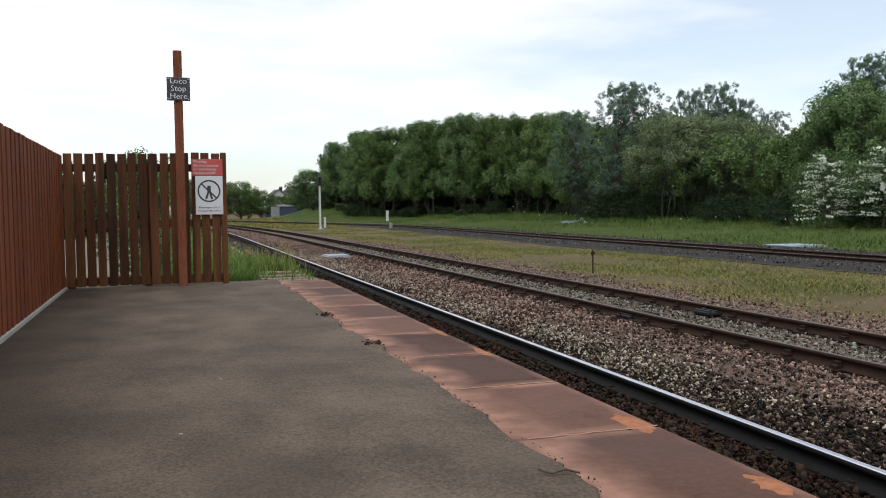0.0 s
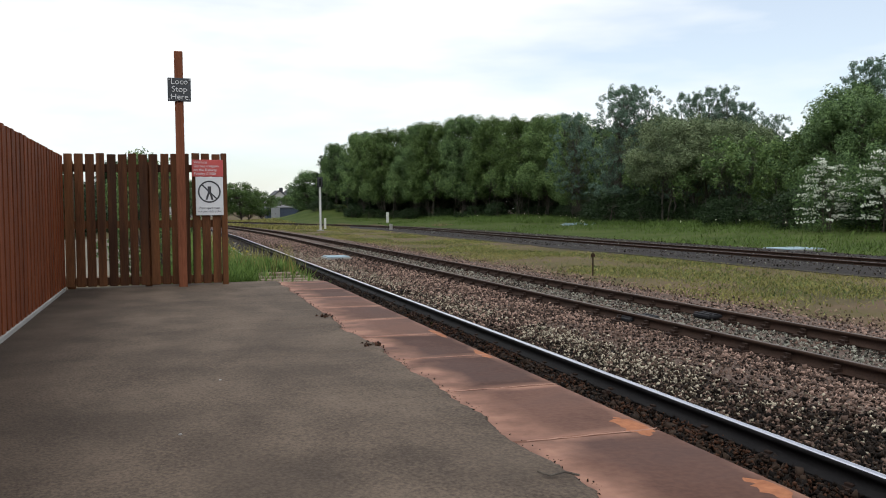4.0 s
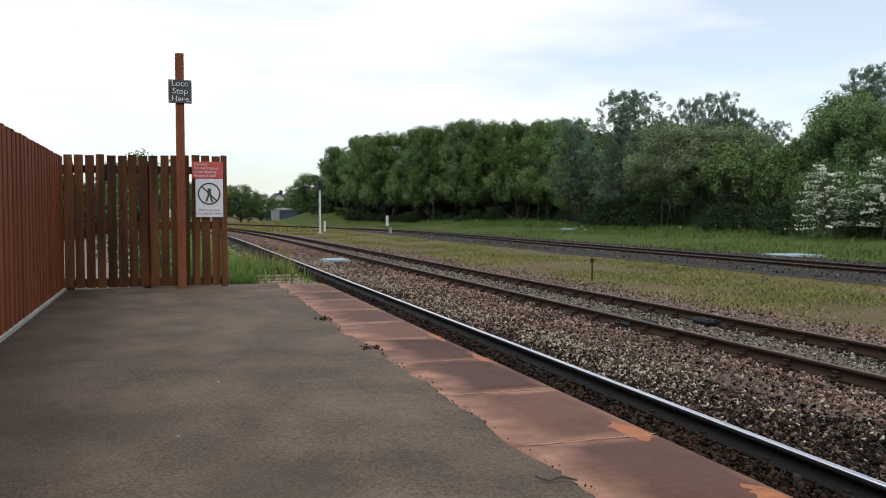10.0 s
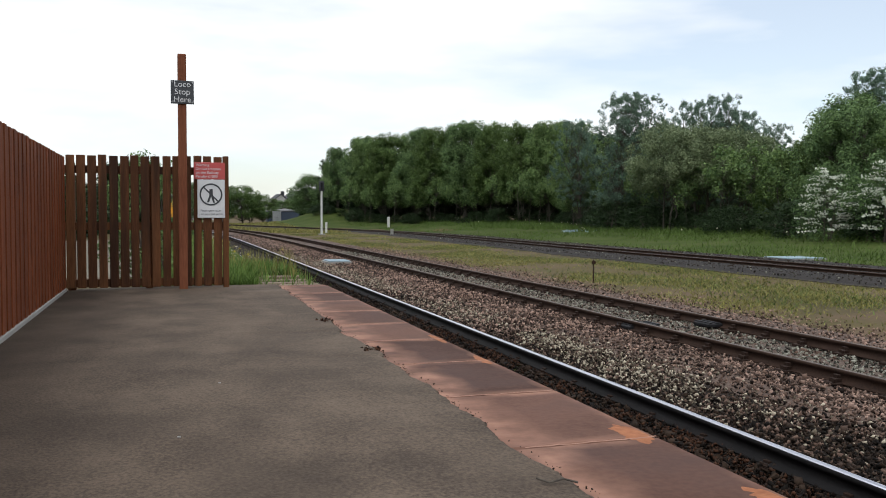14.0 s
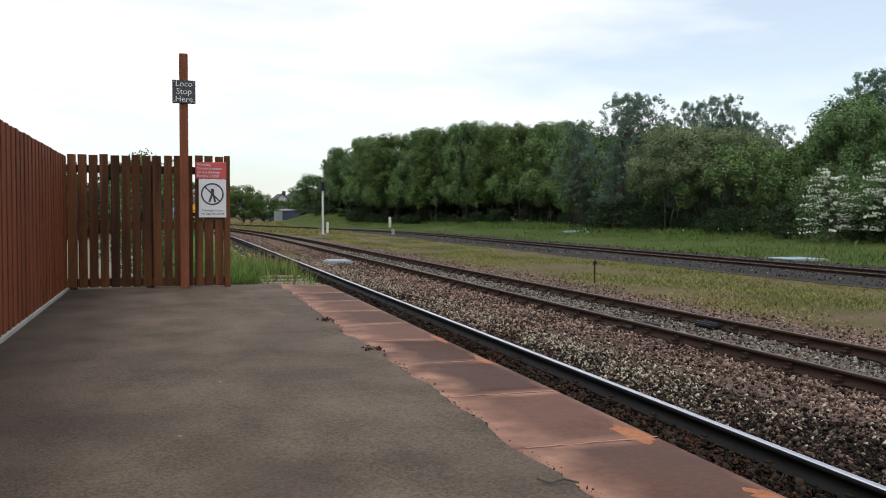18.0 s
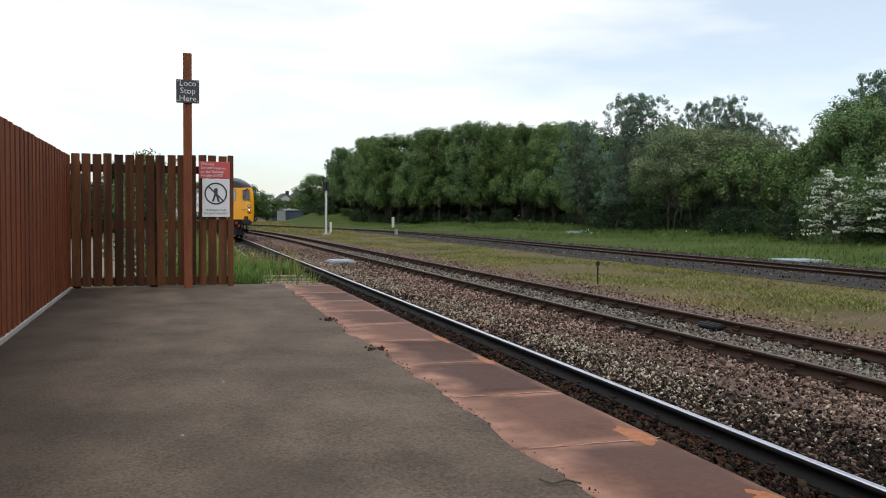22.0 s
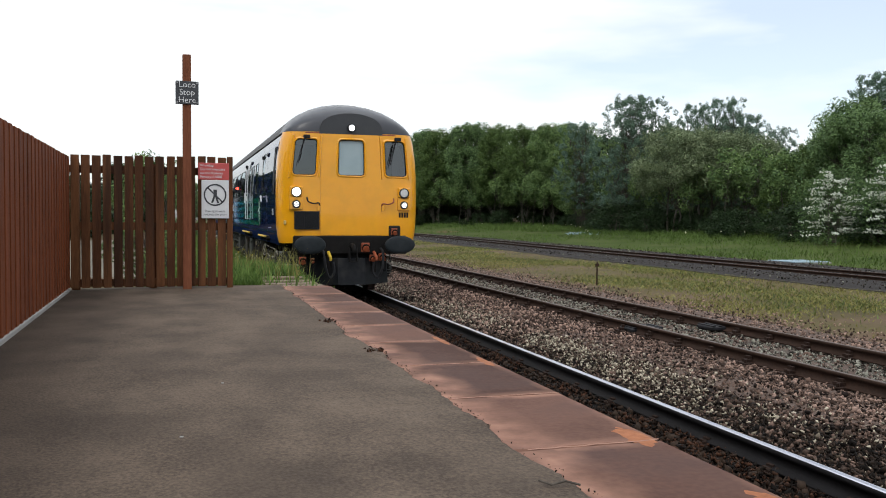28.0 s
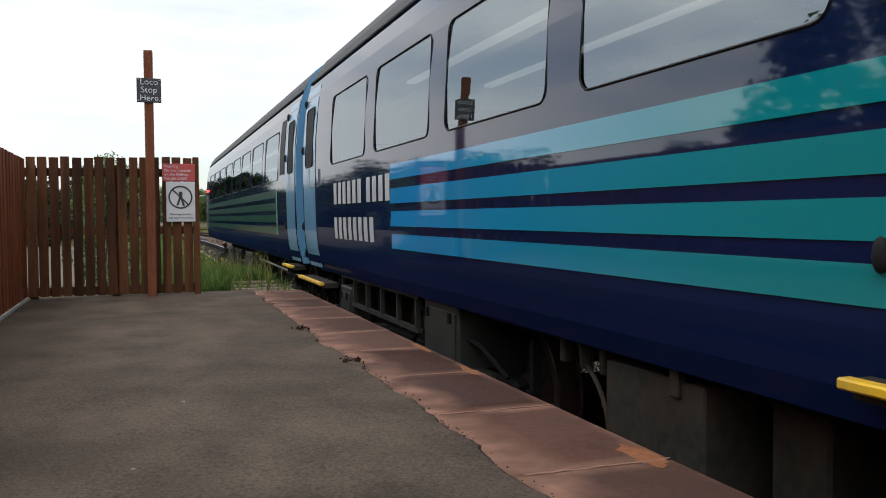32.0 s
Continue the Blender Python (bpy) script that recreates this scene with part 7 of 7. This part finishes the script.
    part("air_hose", hose(bmesh.new(), [(-1.29, 1.5, 0.84), (-1.3, 1.4, 0.85), (-1.3, 1.21, 0.87), (-1.31, 1.04, 0.85), (-1.31, 1.0, 0.8), (-1.31, 1.08, 0.75), (-1.3, 1.24, 0.73)], 0.013), PIPE, coach, "looped pale air hose")
    part("air_hose", hose(bmesh.new(), [(-1.28, 3.75, 0.76), (-1.3, 3.85, 0.84), (-1.3, 3.7, 0.92), (-1.3, 3.5, 0.93), (-1.3, 3.35, 0.86), (-1.3, 3.5, 0.77), (-1.29, 3.7, 0.76)], 0.014), PIPE, coach, "looped pale air hose")
    part("brake_lever", tube(bmesh.new(), [(-1.24, 3.0, 0.88), (-1.24, 2.9, 0.62), (-1.24, 2.75, 0.58)], 0.02), UNDER_GREY, coach)
    part("brake_rigging", hose(bmesh.new(), [(-1.22, 0.55, 0.95), (-1.2, 0.3, 0.62), (-1.18, 0.12, 0.4)], 0.02), UNDER_GREY, coach, "steel brake rigging")
    bm = bmesh.new()
    for z in (0.72, 0.98):
        box(bm, -1.27, -1.23, 12.7, 15.4, z, z + 0.035)
    for k in range(6):
        box(bm, -1.268, -1.232, 12.75 + k * 0.52, 12.79 + k * 0.52, 0.72, 1.0)
    part("truss_frame", bm, UNDER_GREY, coach, "open steel frame below the floor")
    for u0, u1 in ((10.9, 11.0), (14.6, 15.7)):
        part("truss", box(boxed(-1.15, -1.1, u0, u1, 0.55, 0.6), -1.15, -1.1, u0, u0 + 0.05, 0.55, 0.9), UNDER, coach)
    front_bogie_gear(coach)
    rear_bogie_gear(coach)
    under_gear(coach, 5, 6.75, 9.0, ((6.9, 9.9),))
    under_gear(coach, 6, 14.6, 16.5, ((14.8, 15.5),))
    add_bogie(coach, 3.1, WHEELS)
    add_bogie(coach, 12.98, WHEELS)
    return coach


def build_trailing_coach():
    coach = tagged(empty("passenger_coach"), "navy passenger coach with dull green stripes and pale blue doors", "railway coach")
    L = 17.0
    win = [(1.55 + 1.79 * k, 2.99 + 1.79 * k, WZ0, WZ1) for k in range(8)]
    body = build_coach_shell(coach, 0.0, L, win, "dark navy coach side")
    part("roof", roof_mesh(0.0, L), ROOF, coach, "dull dark grey roof")
    pale_door(body, 0.06, 0.75)
    end_wall(coach, 0.0, PALE_BLUE)
    end_wall(coach, L, NAVY)
    part("gangway", boxed(-0.45, 0.45, -0.25, 0.0, 1.2, 3.15, bevel=0.05), BLACK_RUBBER, coach, "black gangway bellows")
    part("door_window", patch(0.95, 1.35, 2.2, 2.95, on_side(-1, 0.005), 1, 3), SEAL, body)
    for z in (1.36, 1.535, 1.71, 1.895):
        part("stripe", patch(1.75, 16.2, z, z + 0.115, on_side(-1, 0.005), 14, 3), DULL_GREEN, body, "dull green stripe")
    part("stripe_end", patch(1.62, 1.75, 1.36, 2.01, on_side(-1, 0.005), 1, 3), PALE_GREEN, body, "pale green end of the stripes")
    seats(coach, 1.8, 15.5, 0.895)
    add_step(coach, 0.05, 0.8, z=0.98)
    for a, b, z0, z1, m in ((6.0, 7.2, 0.4, 0.92, UNDER_GREY), (8.0, 9.4, 0.36, 0.92, UNDER), (10.0, 11.0, 0.4, 0.92, UNDER_GREY)):
        add_box_gear(coach, a, b, z0, z1, m)
    part("side_pipe", hose(bmesh.new(), [(-1.2, 0.3, 0.8), (-1.2, 5.5, 0.84)], 0.018), PIPE, coach)
    under_gear(coach, 8, 5.2, 11.5, ())
    add_bogie(coach, 3.3, WHEELS2)
    add_bogie(coach, 13.6, WHEELS2)
    return coach


WHEELS2 = []
DRIVING = build_driving_coach()
TRAILING = build_trailing_coach()

# ---- movement of the train: seconds and the place of the cab front along the track ----
RUN = [(0.0, 188.0), (19.0, 72.3), (20.0, 66.4), (21.0, 60.7), (22.0, 54.9), (23.0, 48.8), (24.0, 42.5), (25.0, 35.9), (26.0, 29.4), (27.0, 23.0), (28.0, 16.6), (29.0, 10.3), (29.4, 7.8), (29.7, 5.93),
       (30.0, 4.2), (30.3, 2.58), (30.6, 1.05), (31.0, -1.0), (31.5, -3.5), (32.0, -6.15)]


def run_at(t):
    for (t0, s0), (t1, s1) in zip(RUN, RUN[1:]):
        if t <= t1:
            return s0 + (s1 - s0) * (t - t0) / (t1 - t0)
    return RUN[-1][1]


def on_track(s, length):
    """The pose of a coach whose front stands at s on the near track."""
    a, b = s + 3.0, s + length - 4.0
    turn = -math.degrees(math.atan2(bend(b) - bend(a), b - a))
    x = bend(a) + 3.0 * math.sin(radians(turn))
    return pose(x, s, 0, 0, 0, turn)


def motions():
    gap = 16.85 + 0.55
    walk(DRIVING, [(t, on_track(s, 16.85)) for t, s in RUN])
    walk(TRAILING, [(t, on_track(s + gap, 17.0)) for t, s in RUN])
    times = [0.0, 22.0] + [22.0 + 0.1 * k for k in range(1, 101)]
    for wheels in (WHEELS, WHEELS2):
        for wob, x, u in wheels:
            turn = 180.0 if wob["side"] > 0 else 0.0
            rows = []
            for t in times:
                roll = 0.0 if t <= 22 else math.degrees((run_at(22.0) - run_at(t)) / 0.457)
                rows.append((t, pose(x, u, 0.457) @ Matrix.Rotation(radians(roll), 4, "X") @ Matrix.Rotation(radians(turn), 4, "Z")))
            walk(wob, rows)


motions()
